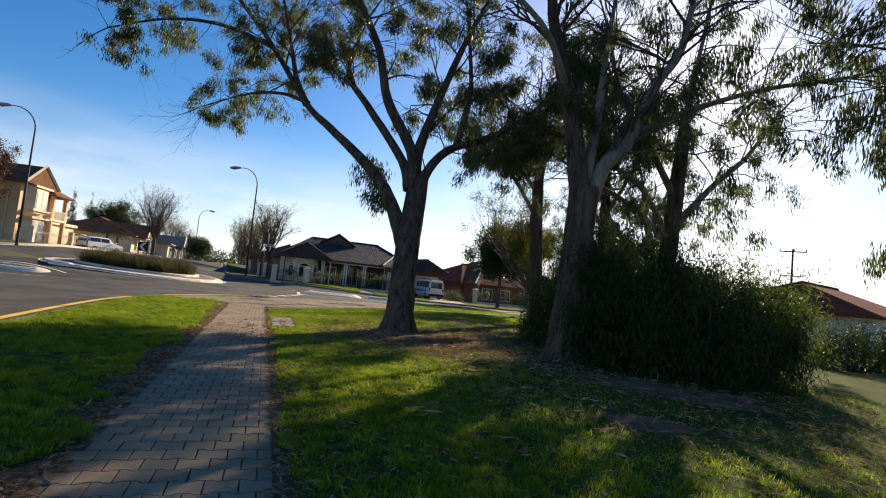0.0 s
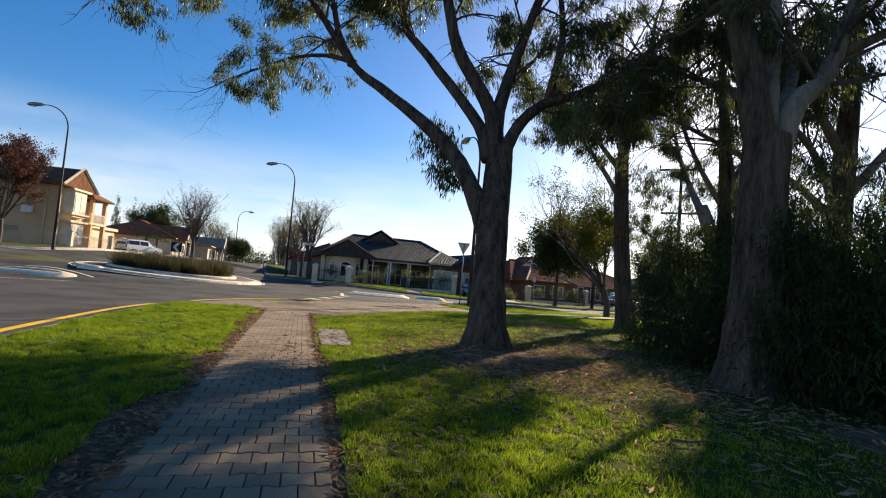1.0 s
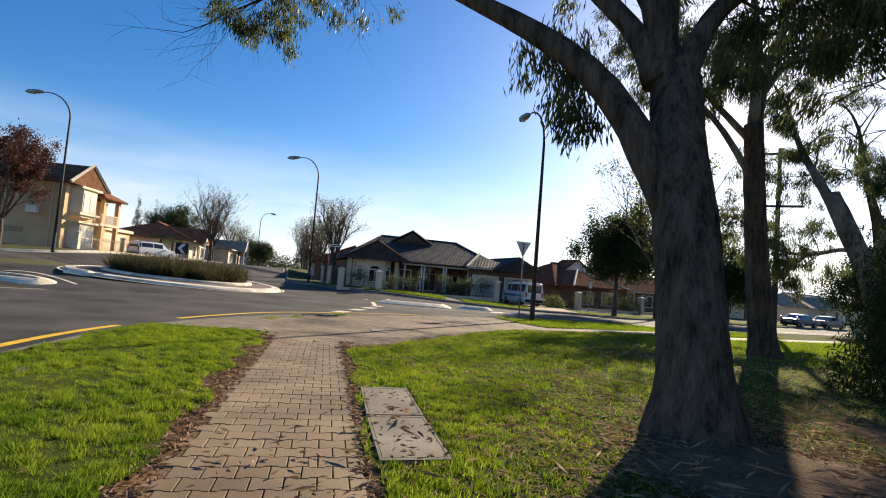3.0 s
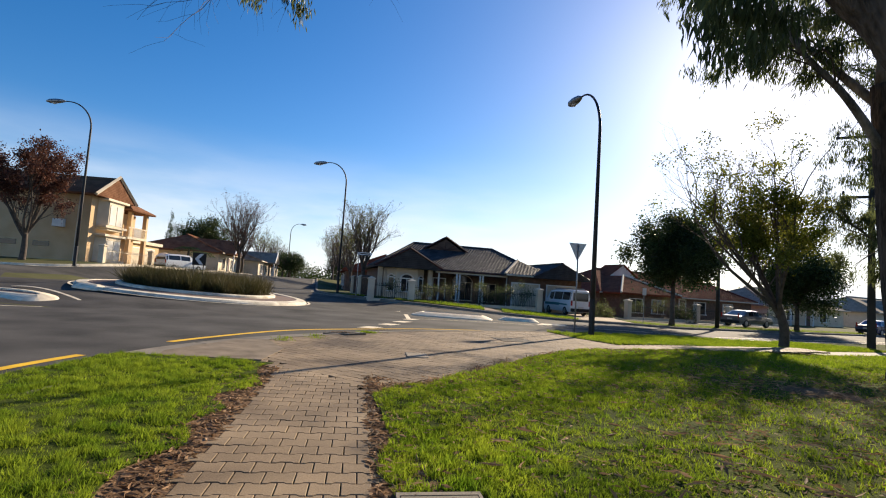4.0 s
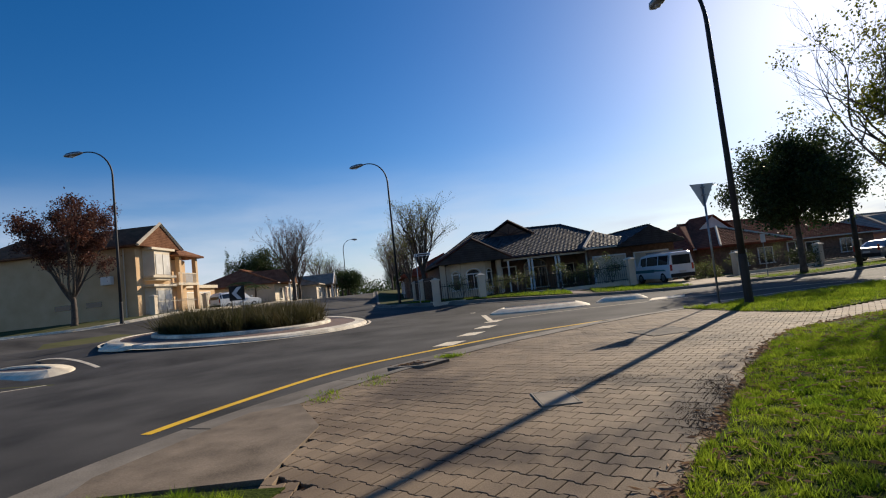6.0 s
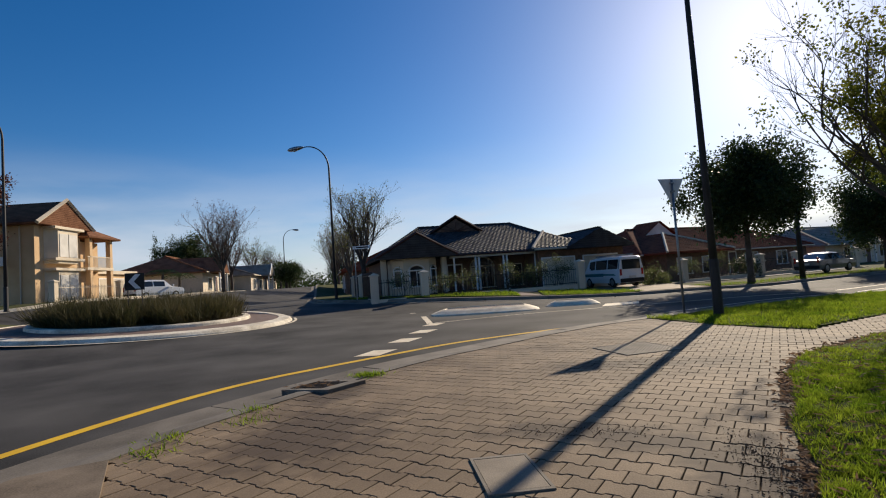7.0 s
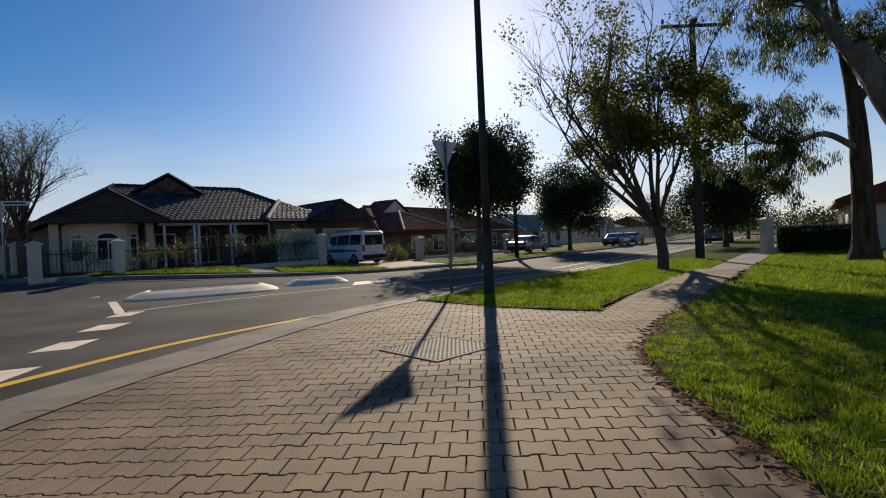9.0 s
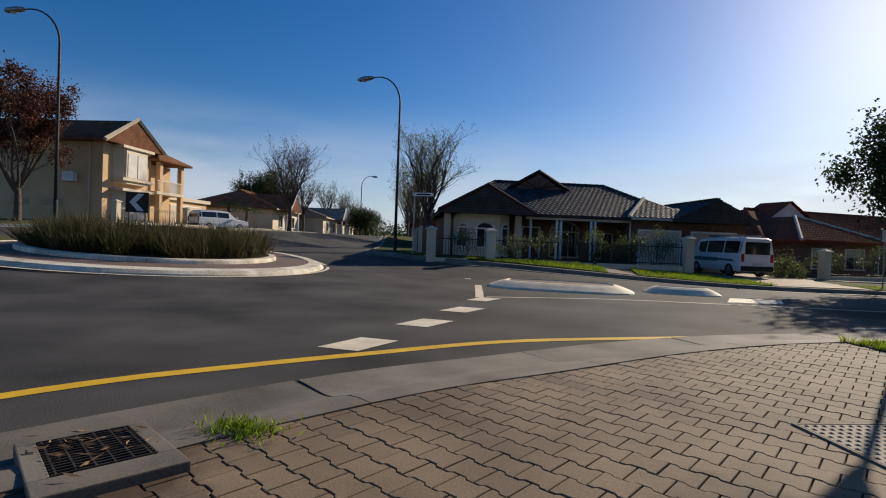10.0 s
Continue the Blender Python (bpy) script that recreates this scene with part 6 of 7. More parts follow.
    for wx in (-ln * 0.31, ln * 0.31):
        for s in (-1, 1):
            m = pose(wx, s * (hw - 0.1), 0.33, 90, 0, 0)
            wheel = part("wheel", lathe([(0.2, -0.1), (0.31, -0.1), (0.335, -0.06), (0.335, 0.06), (0.31, 0.1), (0.2, 0.1)], 18), RUBBER, base, "black tyre", at=m)
            part("rim", lathe([(0.05, -0.12), (0.2, -0.105), (0.2, 0.105), (0.05, 0.12)], 12), GREYMETAL, wheel, "silver rim")
    if stripe_mat:
        for s in (-1, 1):
            part("stripe", ([(-ln * 0.42, s * (hw + 0.006), 0.75), (-ln * 0.1, s * (hw + 0.006), 0.78), (ln * 0.1, s * (hw * 0.93 + 0.01), 1.35), (-ln * 0.12, s * (hw * 0.93 + 0.01), 1.35)], [(0, 1, 2, 3)]), stripe_mat, body, "dark teal stripe")
            part("stripe", boxed(-ln * 0.1, s * (hw + 0.006) - 0.004, 0.72, ln * 0.45, s * (hw + 0.006) + 0.004, 0.92), stripe_mat, body)
    if van:
        rack = part("roof_rack", boxed(-ln * 0.4, -hw * 0.62, ht + 0.08, ln * 0.22, -hw * 0.56, ht + 0.12), GREYMETAL, base)
        part("rack_rail", boxed(-ln * 0.4, hw * 0.56, ht + 0.08, ln * 0.22, hw * 0.62, ht + 0.12), GREYMETAL, rack)
        for i in range(4):
            part("rack_bar", boxed(-ln * 0.38 + i * ln * 0.18, -hw * 0.66, ht + 0.02, -ln * 0.36 + i * ln * 0.18, hw * 0.66, ht + 0.1), GREYMETAL, rack)
    return base


VAN = ((0.0, 1.05, 1.9), (0.03, 1.07, 1.97), (0.3, 1.07, 1.99), (0.62, 1.07, 1.99), (0.8, 1.05, 1.92), (0.93, 1.0, 1.15), (0.985, 0.9, 0.98), (1.0, 0.75, 0.8))
SUV = ((0.0, 1.0, 1.5), (0.05, 1.02, 1.66), (0.35, 1.02, 1.7), (0.6, 1.0, 1.66), (0.74, 0.98, 1.05), (0.96, 0.88, 0.93), (1.0, 0.7, 0.75))
CAR = ((0.0, 0.85, 0.92), (0.12, 0.92, 1.0), (0.27, 0.93, 1.38), (0.42, 0.93, 1.44), (0.58, 0.92, 1.4), (0.74, 0.9, 0.95), (0.96, 0.78, 0.84), (1.0, 0.62, 0.68))
vehicle("van", -1.9, 54.85, 0.06, 114, (4.7, 1.75, 1.99), VAN, CARWHITE, "white van with teal stripe and roof rack on the driveway", True, TEAL)
vehicle("car", -40.6, 59.0, 1.45, 75, (4.6, 1.8, 1.7), SUV, CARWHITE, "white four-wheel drive parked beside the fence")
vehicle("car", 27.5, 67.4, -0.24, 38, (4.4, 1.75, 1.44), CAR, CARBLUE, "dark blue car parked along the far kerb", False)
vehicle("car", 32.0, 70.6, -0.24, 38, (4.4, 1.75, 1.44), CAR, CARGREY, "silver-blue car parked along the far kerb", False)
vehicle("car", 34.2, 60.9, -0.26, 38, (4.5, 1.8, 1.7), SUV, CARGREY, "grey wagon parked by the near kerb", False)
vehicle("car", 48.0, 75.0, -0.26, 218, (4.5, 1.8, 1.44), CAR, CARWHITE, "distant white car on the road", False)
vehicle("car", 13.8, 61.0, -0.1, 36, (4.4, 1.8, 1.44), CAR, CARGREY, "dark car on a driveway", False)


# ---- gardens across the road ----
def rose(x, y, z, h, seed):
    rnd, rng = random.Random(seed), np.random.default_rng(seed)
    base = thing("rose_bush", Matrix.Translation((x, y, z)), "standard rose bush with sparse pale leaves behind the fence", "bush", "roses along the fence")
    pieces, tips = [], []
    for i in range(5):
        a = math.tau * i / 5 + rnd.random()
        twigs((0, 0, 0), (math.cos(a) * 0.35, math.sin(a) * 0.35, 1), h * 0.55, 0.02, 1, rnd, pieces, tips, 0.6, 0, 4)
    tagged(part("stem_mass", join(pieces), TWIGBARK, base), kind="stuff")
    c, d = cluster_leaves(tips, 22, 0.16, rng, 0.2)
    tagged(part("foliage", leaves("foliage", c, d, 0.09, 0.06, ROSE, rng, 0.8), ROSE, base), kind="stuff")


CH, SH = math.cos(radians(24.2)), math.sin(radians(24.2))
for i, (s, q) in enumerate(((1.2, 1.2), (2.6, 1.0), (5.4, 1.3), (6.6, 1.1), (7.5, 1.5), (8.5, 1.0), (9.2, 1.6), (-1.2, 1.6))):
    rose(-13 + s * CH - q * SH, 48 + s * SH + q * CH, 0.3, 1.5 + 0.35 * (i % 3), 300 + i)
C3, S3 = math.cos(radians(36)), math.sin(radians(36))
for i, (s, q) in enumerate(((1.0, 1.0), (2.8, 1.5), (5.5, 1.2), (7.5, 1.4))):
    rose(3.4 + s * C3 - q * S3, 58 + s * S3 + q * C3, -0.05, 1.4 + 0.3 * (i % 3), 320 + i)
bush("garden_shrub", 0.6, 55.6, [(0, 0, 0.5, 0.7, 0.7, 0.5), (0.9, 0.5, 0.4, 0.6, 0.6, 0.4)], "low leafy garden shrub beside the driveway", ROSE, 330, 1800, 0.12, 0.07, 0.2, 5)
bush("garden_shrub", -7.4, 52.5, [(0, 0, 0.5, 0.8, 0.6, 0.6), (-1.0, -0.4, 0.4, 0.6, 0.6, 0.5)], "rounded dark shrub before the veranda", BUSHLEAF, 331, 1800, 0.12, 0.06, 0.2, 5)
bush("garden_shrub", 9.0, 62.8, [(0, 0, 0.7, 1.0, 0.8, 0.8)], "rounded garden shrub by the brick wall", BUSHLEAF, 332, 1600, 0.14, 0.07, 0.2, 5)
hedge = thing("hedge", pose(17.6, 41.0, zt(17.6, 41.0), 0, 0, -10), "clipped dark green box hedge below a white arched fence", "hedge", "hedges")
rng = np.random.default_rng(333)
u = rng.uniform(-1, 1, (26000, 3))
axis = rng.integers(0, 3, 26000)
u[np.arange(26000), axis] = np.sign(u[np.arange(26000), axis]) * rng.uniform(0.85, 1.03, 26000)
c = u * np.array([3.0, 0.5, 0.62]) + np.array([3.0, 0.0, 0.66])
tagged(part("foliage", leaves("foliage", c, u * np.array([0.4, 1.0, 1.0]), 0.09, 0.06, BUSHLEAF, rng, 0.5), BUSHLEAF, hedge), kind="stuff")
part("stem_core", boxed(0.25, -0.38, 0.0, 5.75, 0.38, 1.1, 0.1), BUSHLEAF, hedge, "dense inner growth")
fence(17.0, 41.5, -10, {"piers": (0.0, 6.8), "panels": ((0.3, 6.5),)}, "white arched picket fence above the hedge", z=-0.15, height=1.35, colour=WHITE, pier=1.7, gap=0.16)
for i, (x, y, h) in enumerate(((-41.0, 60.5, 2.2), (-42.0, 64.0, 1.9))):
    base = thing("palm", Matrix.Translation((x, y, zt(x, y))), "small garden palm with arching fronds", "palm", "garden palms")
    part("trunk", tube([(0, 0, 0), (0.03, 0, h)], [0.14, 0.11], 10, True, 0.06, i), TWIGBARK, base)
    rng = np.random.default_rng(400 + i)
    c, d = [], []
    for k in range(16):
        a = math.tau * k / 16
        for j in range(26):
            t = j / 26
            r = 1.5 * t
            c.append((math.cos(a) * r, math.sin(a) * r, h + 0.9 * t - 1.3 * t * t))
            side = 1 if j % 2 else -1
            d.append((-math.sin(a) * side + math.cos(a) * 0.5, math.cos(a) * side + math.sin(a) * 0.5, -0.3))
    tagged(part("fronds", leaves("fronds", np.array(c), np.array(d), 0.42, 0.05, PALM, rng, 0.15), PALM, base), kind="stuff")
for i, (x, y) in enumerate(((-76.0, 101.0), (-77.5, 103.0), (-74.5, 104.0))):
    bush("cypress", x, y, [(0, 0, 2 + k * 1.6, 1.1 - k * 0.16, 1.1 - k * 0.16, 1.3) for k in range(6)], "narrow dark cypress far behind the roofs", ROUNDLEAF, 410 + i, 1500, 0.3, 0.12, -0.8, 4, "tree", "cypresses")

# reeds in the roundabout
rng = np.random.default_rng(77)
n = 24000
tuft = rng.integers(0, 800, n)
ta, tr = rng.uniform(0, math.tau, 800), (RR - 2.2) * np.sqrt(rng.uniform(0, 1, 800))
px, py = RX + tr[tuft] * np.cos(ta[tuft]) + rng.normal(0, 0.12, n), RY + tr[tuft] * np.sin(ta[tuft]) + rng.normal(0, 0.12, n)
pz = np.array([zt(x, y) for x, y in zip(px, py)]) + 0.12
d = np.stack([rng.normal(0, 0.35, n), rng.normal(0, 0.35, n), np.ones(n)], 1)
d[:, :2] += rng.normal(0, 0.35, (800, 2))[tuft]
tall = rng.uniform(0.5, 1.2, 800)[tuft]
reeds = part("reeds", leaves("reeds", np.stack([px, py, pz], 1), d, 0.95 * tall, 0.024, REED, rng, 0.18), REED)
tagged(reeds, "tussocky green-brown reeds filling the roundabout bed", "plants", kind="stuff")

# far woods and roofs along the skyline
rng = np.random.default_rng(78)
cs = []
for k in range(260):
    ang = rng.uniform(-1.3, 1.15)
    dist = rng.uniform(150, 240)
    c0 = np.array([dist * math.sin(ang), 20 + dist * math.cos(ang), rng.uniform(0.5, 3.6)])
    cs.append(c0 + rng.normal(0, 1, (240, 3)) * np.array([3.4, 3.4, 1.6]))
c = np.concatenate(cs)
c[:, 2] = np.maximum(c[:, 2], 0.2)
far = part("far_trees", leaves("far_trees", c, rng.normal(0, 1, c.shape), 0.75, 0.55, BUSHLEAF, rng, 0.5), BUSHLEAF)
tagged(far, "distant belt of suburban trees on the skyline", "trees", kind="stuff")

# overhead service wires from the power pole
wires = thing("power_lines", Matrix(), "thin dark overhead power lines", "cable")
for i, (a, b, sag) in enumerate((((12.2, 41.0, 10.9), (44.0, 66.0, 10.7), 0.9), ((11.2, 41.4, 10.9), (43.2, 66.3, 10.7), 0.9), ((13.2, 40.7, 10.9), (44.8, 65.7, 10.7), 0.9), ((12.2, 41.0, 7.5), (9.2, 54.0, 5.1), 0.3))):
    pts = [Vector(a).lerp(Vector(b), t / 12) - Vector((0, 0, sag * 4 * (t / 12) * (1 - t / 12))) for t in range(13)]
    part("wire", tube(pts, [0.012] * 13, 4), BLACKMETAL, wires)

# ---- far verges ----
verge = polygon_block("lawn", [p for p in resample([(-19.8, 51.2), (-17.0, 48.6), (-13.6, 47.2), (-9.9, 46.4), (-7.6, 46.15)], 0.8)] + [(-8.2, 49.4), (-13.0, 47.55), (-16.4, 49.0)], 0.035, -0.05, LAWN, 3.0)
tagged(verge, "bright green grass verge before the fence", "lawn", kind="structure")
verge2 = polygon_block("lawn", [(-6.4, 46.1), (-4.0, 46.15), (-2.2, 46.5), (-1.2, 47.3), (-3.6, 51.6), (-6.8, 50.1)], 0.035, -0.05, LAWN, 3.0)
tagged(verge2, "bright green grass verge before the fence", "lawn", kind="structure")
verge3 = polygon_block("lawn", [(2.6, 48.4), (10.7, 54.2), (26.5, 65.6), (25.6, 67.4), (9.5, 56.2), (1.8, 50.6)], 0.035, -0.05, LAWN, 3.0)
tagged(verge3, "grass verge along the eastern road", "lawn", kind="structure")
walkway = polygon_block("pavement", [(-16.5, 49.1), (-13.0, 47.6), (-3.7, 51.7), (3.0, 57.6), (20.0, 70.0), (20.8, 68.8), (2.2, 55.0), (-1.0, 47.6), (2.2, 48.6), (1.7, 50.8), (-3.0, 51.0), (-12.8, 47.2)][:6] + [(1.9, 55.3), (-3.2, 50.9), (-13.0, 47.35)], 0.02, -0.05, CONCRETE, 4.0)
tagged(walkway, "narrow concrete footpath before the garden fences", "footpath", kind="structure")
drive = polygon_block("driveway", [(-1.4, 46.7), (2.3, 48.5), (1.6, 53.2), (2.6, 57.2), (-2.4, 58.5), (-3.6, 52.2)], 0.03, -0.05, PAVER, 3.0)
tagged(drive, "paved driveway up to the garage", "driveway", kind="structure")
pathlet = polygon_block("garden_path", [(-7.6, 46.2), (-6.4, 46.15), (-9.6, 52.5), (-10.8, 52.0)], 0.025, -0.05, PINKBRICK, 3.0)
tagged(pathlet, "narrow brick path to the garden gate", "path", kind="structure")

# ---- near lawns ----
PDIR = Vector((-0.338, 0.941))


def path_right(y):
    return 0.245 - 0.359 * y


def path_left(y):
    return path_right(y) - 1.45


EDGE = [(-6.35, 18.75), (-5.75, 19.75), (-5.15, 21.4), (-4.65, 22.8), (-4.15, 24.2), (-3.7, 25.4), (-2.85, 26.8), (-1.6, 27.9), (0.0, 29.1), (3.5, 31.6), (13.8, 39.0), (18.0, 42.0), (40.0, 57.8)]
ELINE = resample(EDGE, 0.35)


def wobble(line, amp, seed, freq=1.3):
    ns = normals(line)
    return [(x + nx * amp * noise.noise(Vector((x * freq, y * freq, seed))), y + ny * amp * noise.noise(Vector((x * freq, y * freq, seed)))) for (x, y), (nx, ny) in zip(line, ns)]


right_edge = wobble([(path_right(y) + 0.14, y) for y in np.arange(-6, 18.4, 0.3)], 0.16, 3.0) + wobble([(x + 0.1, y - 0.06) for x, y in ELINE[1:]], 0.14, 4.0)
right_lawn = right_edge + [(60, 50), (60, -20), (path_right(-6) + 0.3, -20)]
left_edge = wobble([(path_left(y) - 0.28, y) for y in np.arange(-6, 20.0, 0.3)], 0.4, 5.0)
left_lawn = wobble([(x - 0.72, y - 0.25) for x, y in KLINE if -6 < y < 19.6], 0.18, 6.0) + left_edge[::-1]
LPATH = [(x, y) for x, y in ELINE if x > -1.8]
isl_left = [(x - 0.75, y + 1.05) for x, y in LPATH if x > -0.6]
tri_lawn = [(-3.75, 32.95), (-2.75, 30.85), (-1.95, 29.75), (-1.45, 29.35)] + isl_left + [(x + 0.15, y - 0.2) for x, y in KLINE if y > 33.1 and x < 40][::-1]


def lawn(name, outline, label):
    """A turf sheet with an uneven surface and a rounded edge."""
    ob = polygon_block(name, outline, 0.0, -0.15, LAWN, 1.0)
    for v in ob.data.vertices:
        if v.co.z > zt(v.co.x, v.co.y) - 0.03:
            v.co.z += 0.03 * noise.noise(Vector((v.co.x * 0.7, v.co.y * 0.7, 0))) + 0.012
    return tagged(ob, label, "lawn", kind="structure")


lawn("lawn", right_lawn, "green lawn scattered with gum leaves and bark")
lawn("lawn", left_lawn, "strip of lush green grass between path and kerb")
lawn("lawn", tri_lawn, "bright green grass verge along the road")


def blades(name, outline, count, box4, tall, label, seed, thin=None, wide=1.0):
    """Grass in tufts inside an outline, thinner where thin() says; each blade one bent triangle."""
    rng = np.random.default_rng(seed)
    p = np.stack([rng.uniform(box4[0], box4[2], count), rng.uniform(box4[1], box4[3], count)], 1)
    p = p[inside_many(p, outline)]
    if thin is not None:
        p = p[rng.uniform(0, 1, len(p)) < thin(p)]
    tuft = np.array([noise.noise(Vector((x * 5.5, y * 5.5, seed + 4))) + 0.5 * noise.noise(Vector((x * 14, y * 14, seed))) for x, y in p])
    live = rng.uniform(0, 1, len(p)) < np.clip(0.64 + 1.9 * tuft, 0.06, 1)
    p, tuft = p[live], tuft[live]
    n = len(p)
    patch = np.array([noise.noise(Vector((x * 0.9, y * 0.9, seed))) for x, y in p])
    h = tall * rng.uniform(0.5, 1.25, n) * np.clip(1.1 + 0.7 * patch + 0.9 * tuft, 0.3, 2.4)
    z = np.array([zt(x, y) for x, y in p]) - 0.005
    a = rng.uniform(0, math.tau, n)
    lean = rng.normal(0, 0.45, (n, 2)) * h[:, None]
    w = rng.uniform(0.0028, 0.0062, n) * (1 + 0.8 * (rng.uniform(0, 1, n) > 0.9)) * wide
    s = np.stack([np.cos(a) * w, np.sin(a) * w], 1)
    v = np.zeros((n, 3, 3))
    v[:, 0, :2], v[:, 1, :2], v[:, 2, :2] = p - s, p + s, p + lean
    v[:, 0, 2] = v[:, 1, 2] = z
    v[:, 2, 2] = z + h
    ob = part(name, fast_mesh(name, v.reshape(-1, 3), np.arange(3 * n).reshape(n, 3), BLADE), BLADE)
    return tagged(ob, label, "grass", kind="stuff")


def near_path(p):
    """Denser close to the walk, sparse far off and bare under the big gums."""
    edge = np.where(p[:, 1] < 18.7, 0.245 - 0.359 * p[:, 1], np.interp(p[:, 1], [q[1] for q in EDGE], [q[0] for q in EDGE]))
    dx = np.abs(p[:, 0] - edge - 1.0)
    dens = np.clip(1.15 - dx / 6.0, 0.12, 1.0)
    for gx0, gy0, r0 in ((-1.0, 14.0, 2.3), (3.0, 11.0, 1.6), (4.4, 25.2, 1.2), (-0.9, 12.4, 1.9), (1.6, 15.8, 1.5), (0.9, 22.2, 1.3), (5.2, 9.2, 2.0), (3.0, 6.4, 1.3)):
        dd = np.hypot(p[:, 0] - gx0, p[:, 1] - gy0)
        dens *= np.clip(dd / r0 - 0.35, 0.06, 1.0)
    for cover in ([(-4.2, 12.68), (-3.6, 12.93), (-4.46, 15.45), (-5.07, 15.22)],):
        dens = np.where(inside_many(p, cover), 0.0, dens)
    return dens


def close_by(p):
    """The strip within two and a half metres of the walk."""
    edge = np.where(p[:, 1] < 18.7, 0.245 - 0.359 * p[:, 1], np.interp(p[:, 1], [q[1] for q in EDGE], [q[0] for q in EDGE]))
    return near_path(p) * np.clip(2.6 - (p[:, 0] - edge) * 0.8, 0, 1)


blades("grass", right_lawn, 2300000, (-7, 3, 3, 27), 0.045, "thick lawn grass beside the path", 9, close_by)
blades("grass", right_lawn, 1250000, (-8, 0.5, 10, 31), 0.055, "short green lawn grass", 1, near_path, 1.5)
blades("grass", right_lawn, 330000, (1, 25, 24, 42), 0.085, "lawn grass under the far gums", 8, lambda p: np.where((p[:, 1] < 31) & (p[:, 0] < 10), 0.35, 1.0), 2.0)
blades("grass", left_lawn, 2100000, (-11, -1, 0, 19.6), 0.05, "lush longer grass beside the path", 2)
blades("grass", tri_lawn, 420000, (-4, 29, 12, 42), 0.07, "bright green verge grass", 3, None, 2.0)
blades("grass", [p for p in resample([(-19.8, 51.2), (-17.0, 48.6), (-13.6, 47.2), (-9.9, 46.4), (-7.6, 46.15)], 0.8)] + [(-8.2, 49.4), (-13.0, 47.55), (-16.4, 49.0)], 60000, (-20, 46, -7, 52), 0.1, "far verge grass", 4, None, 2.5)
blades("grass", [(-6.4, 46.1), (-4.0, 46.15), (-2.2, 46.5), (-1.2, 47.3), (-3.6, 51.6), (-6.8, 50.1)], 30000, (-7, 46, -1, 52), 0.1, "far verge grass", 5, None, 2.5)
blades("grass", [(2.6, 48.4), (10.7, 54.2), (26.5, 65.6), (25.6, 67.4), (9.5, 56.2), (1.8, 50.6)], 90000, (1.8, 48, 26.5, 67.5), 0.1, "far verge grass", 6, None, 2.5)
for i, (x, y) in enumerate(((-9.05, 26.35), (-9.75, 24.4), (-9.55, 23.9), (-9.9, 22.9), (-10.1, 23.3))):
    rng = np.random.default_rng(500 + i)
    n = 380 if i == 0 else 70
    c = np.stack([x + rng.normal(0, 0.13, n), y + rng.normal(0, 0.09, n), np.full(n, 0.0)], 1)
    d = np.stack([rng.normal(0, 0.6, n), rng.normal(0, 0.6, n), np.ones(n)], 1)
    tagged(part("weed_tuft", leaves("weed_tuft", c, d, 0.07, 0.011, BLADE, rng, 0.3), BLADE), "tuft of green weed growing at the paver edge", "weed", "weeds in the joints", "stuff")

# fallen leaves, bark and sticks
rng = np.random.default_rng(90)
n = 11000
along = rng.uniform(-1, 19.5, n)
side = np.where(rng.uniform(0, 1, n) < 0.55, path_left(along) - np.abs(rng.normal(0.14, 0.22, n)), path_right(along) + np.abs(rng.normal(0.08, 0.25, n)))
c1 = np.stack([side, along, np.full(n, 0.012)], 1)
m = 16000
c2 = np.stack([-0.3 + rng.normal(0, 1.7, m), 12.7 + rng.normal(0, 1.7, m), np.full(m, 0.03)], 1)
e = np.array(ELINE)
k = rng.integers(0, 70, 6000)
c3 = np.stack([e[k, 0] + rng.normal(0.16, 0.1, 6000), e[k, 1] + rng.normal(-0.05, 0.12, 6000), np.full(6000, 0.012)], 1)
c4 = np.stack([rng.uniform(-6, 9, 20000), rng.uniform(2, 28, 20000), np.full(20000, 0.045)], 1)
c4 = c4[inside_many(c4[:, :2], right_lawn)]
c = np.concatenate([c1, c2, c3, c4])
c[:, 2] += np.array([zt(x, y) for x, y in c[:, :2]])
d = rng.normal(0, 1, c.shape) * np.array([1, 1, 0.09])
litter = part("leaf_litter", leaves("leaf_litter", c, d, 0.09, 0.022, LITTER, rng, 0.1), LITTER)
tagged(litter, "brown fallen gum leaves along the path edges", "leaf litter", kind="stuff")
for i, (x, y, ln, a) in enumerate(((-0.2, 5.6, 0.9, 20), (-1.9, 12.2, 0.7, 70), (-0.2, 12.6, 0.8, 140), (0.6, 8.5, 0.5, 15), (6.6, 28.9, 2.2, 20), (3.4, 8.0, 0.7, 60), (1.4, 6.2, 0.5, 110))):
    rnd = random.Random(600 + i)
    pts = [(math.cos(radians(a)) * ln * t + rnd.uniform(-0.05, 0.05), math.sin(radians(a)) * ln * t + rnd.uniform(-0.05, 0.05), 0.05 + rnd.uniform(0, 0.03)) for t in (0, 0.3, 0.6, 1)]
    st = part("fallen_stick", tube(pts, [0.014, 0.012, 0.01, 0.006], 6), TWIGBARK, at=Matrix.Translation((x, y, zt(x, y))))
    tagged(st, "dry fallen stick lying on the grass", "stick", "fallen sticks")

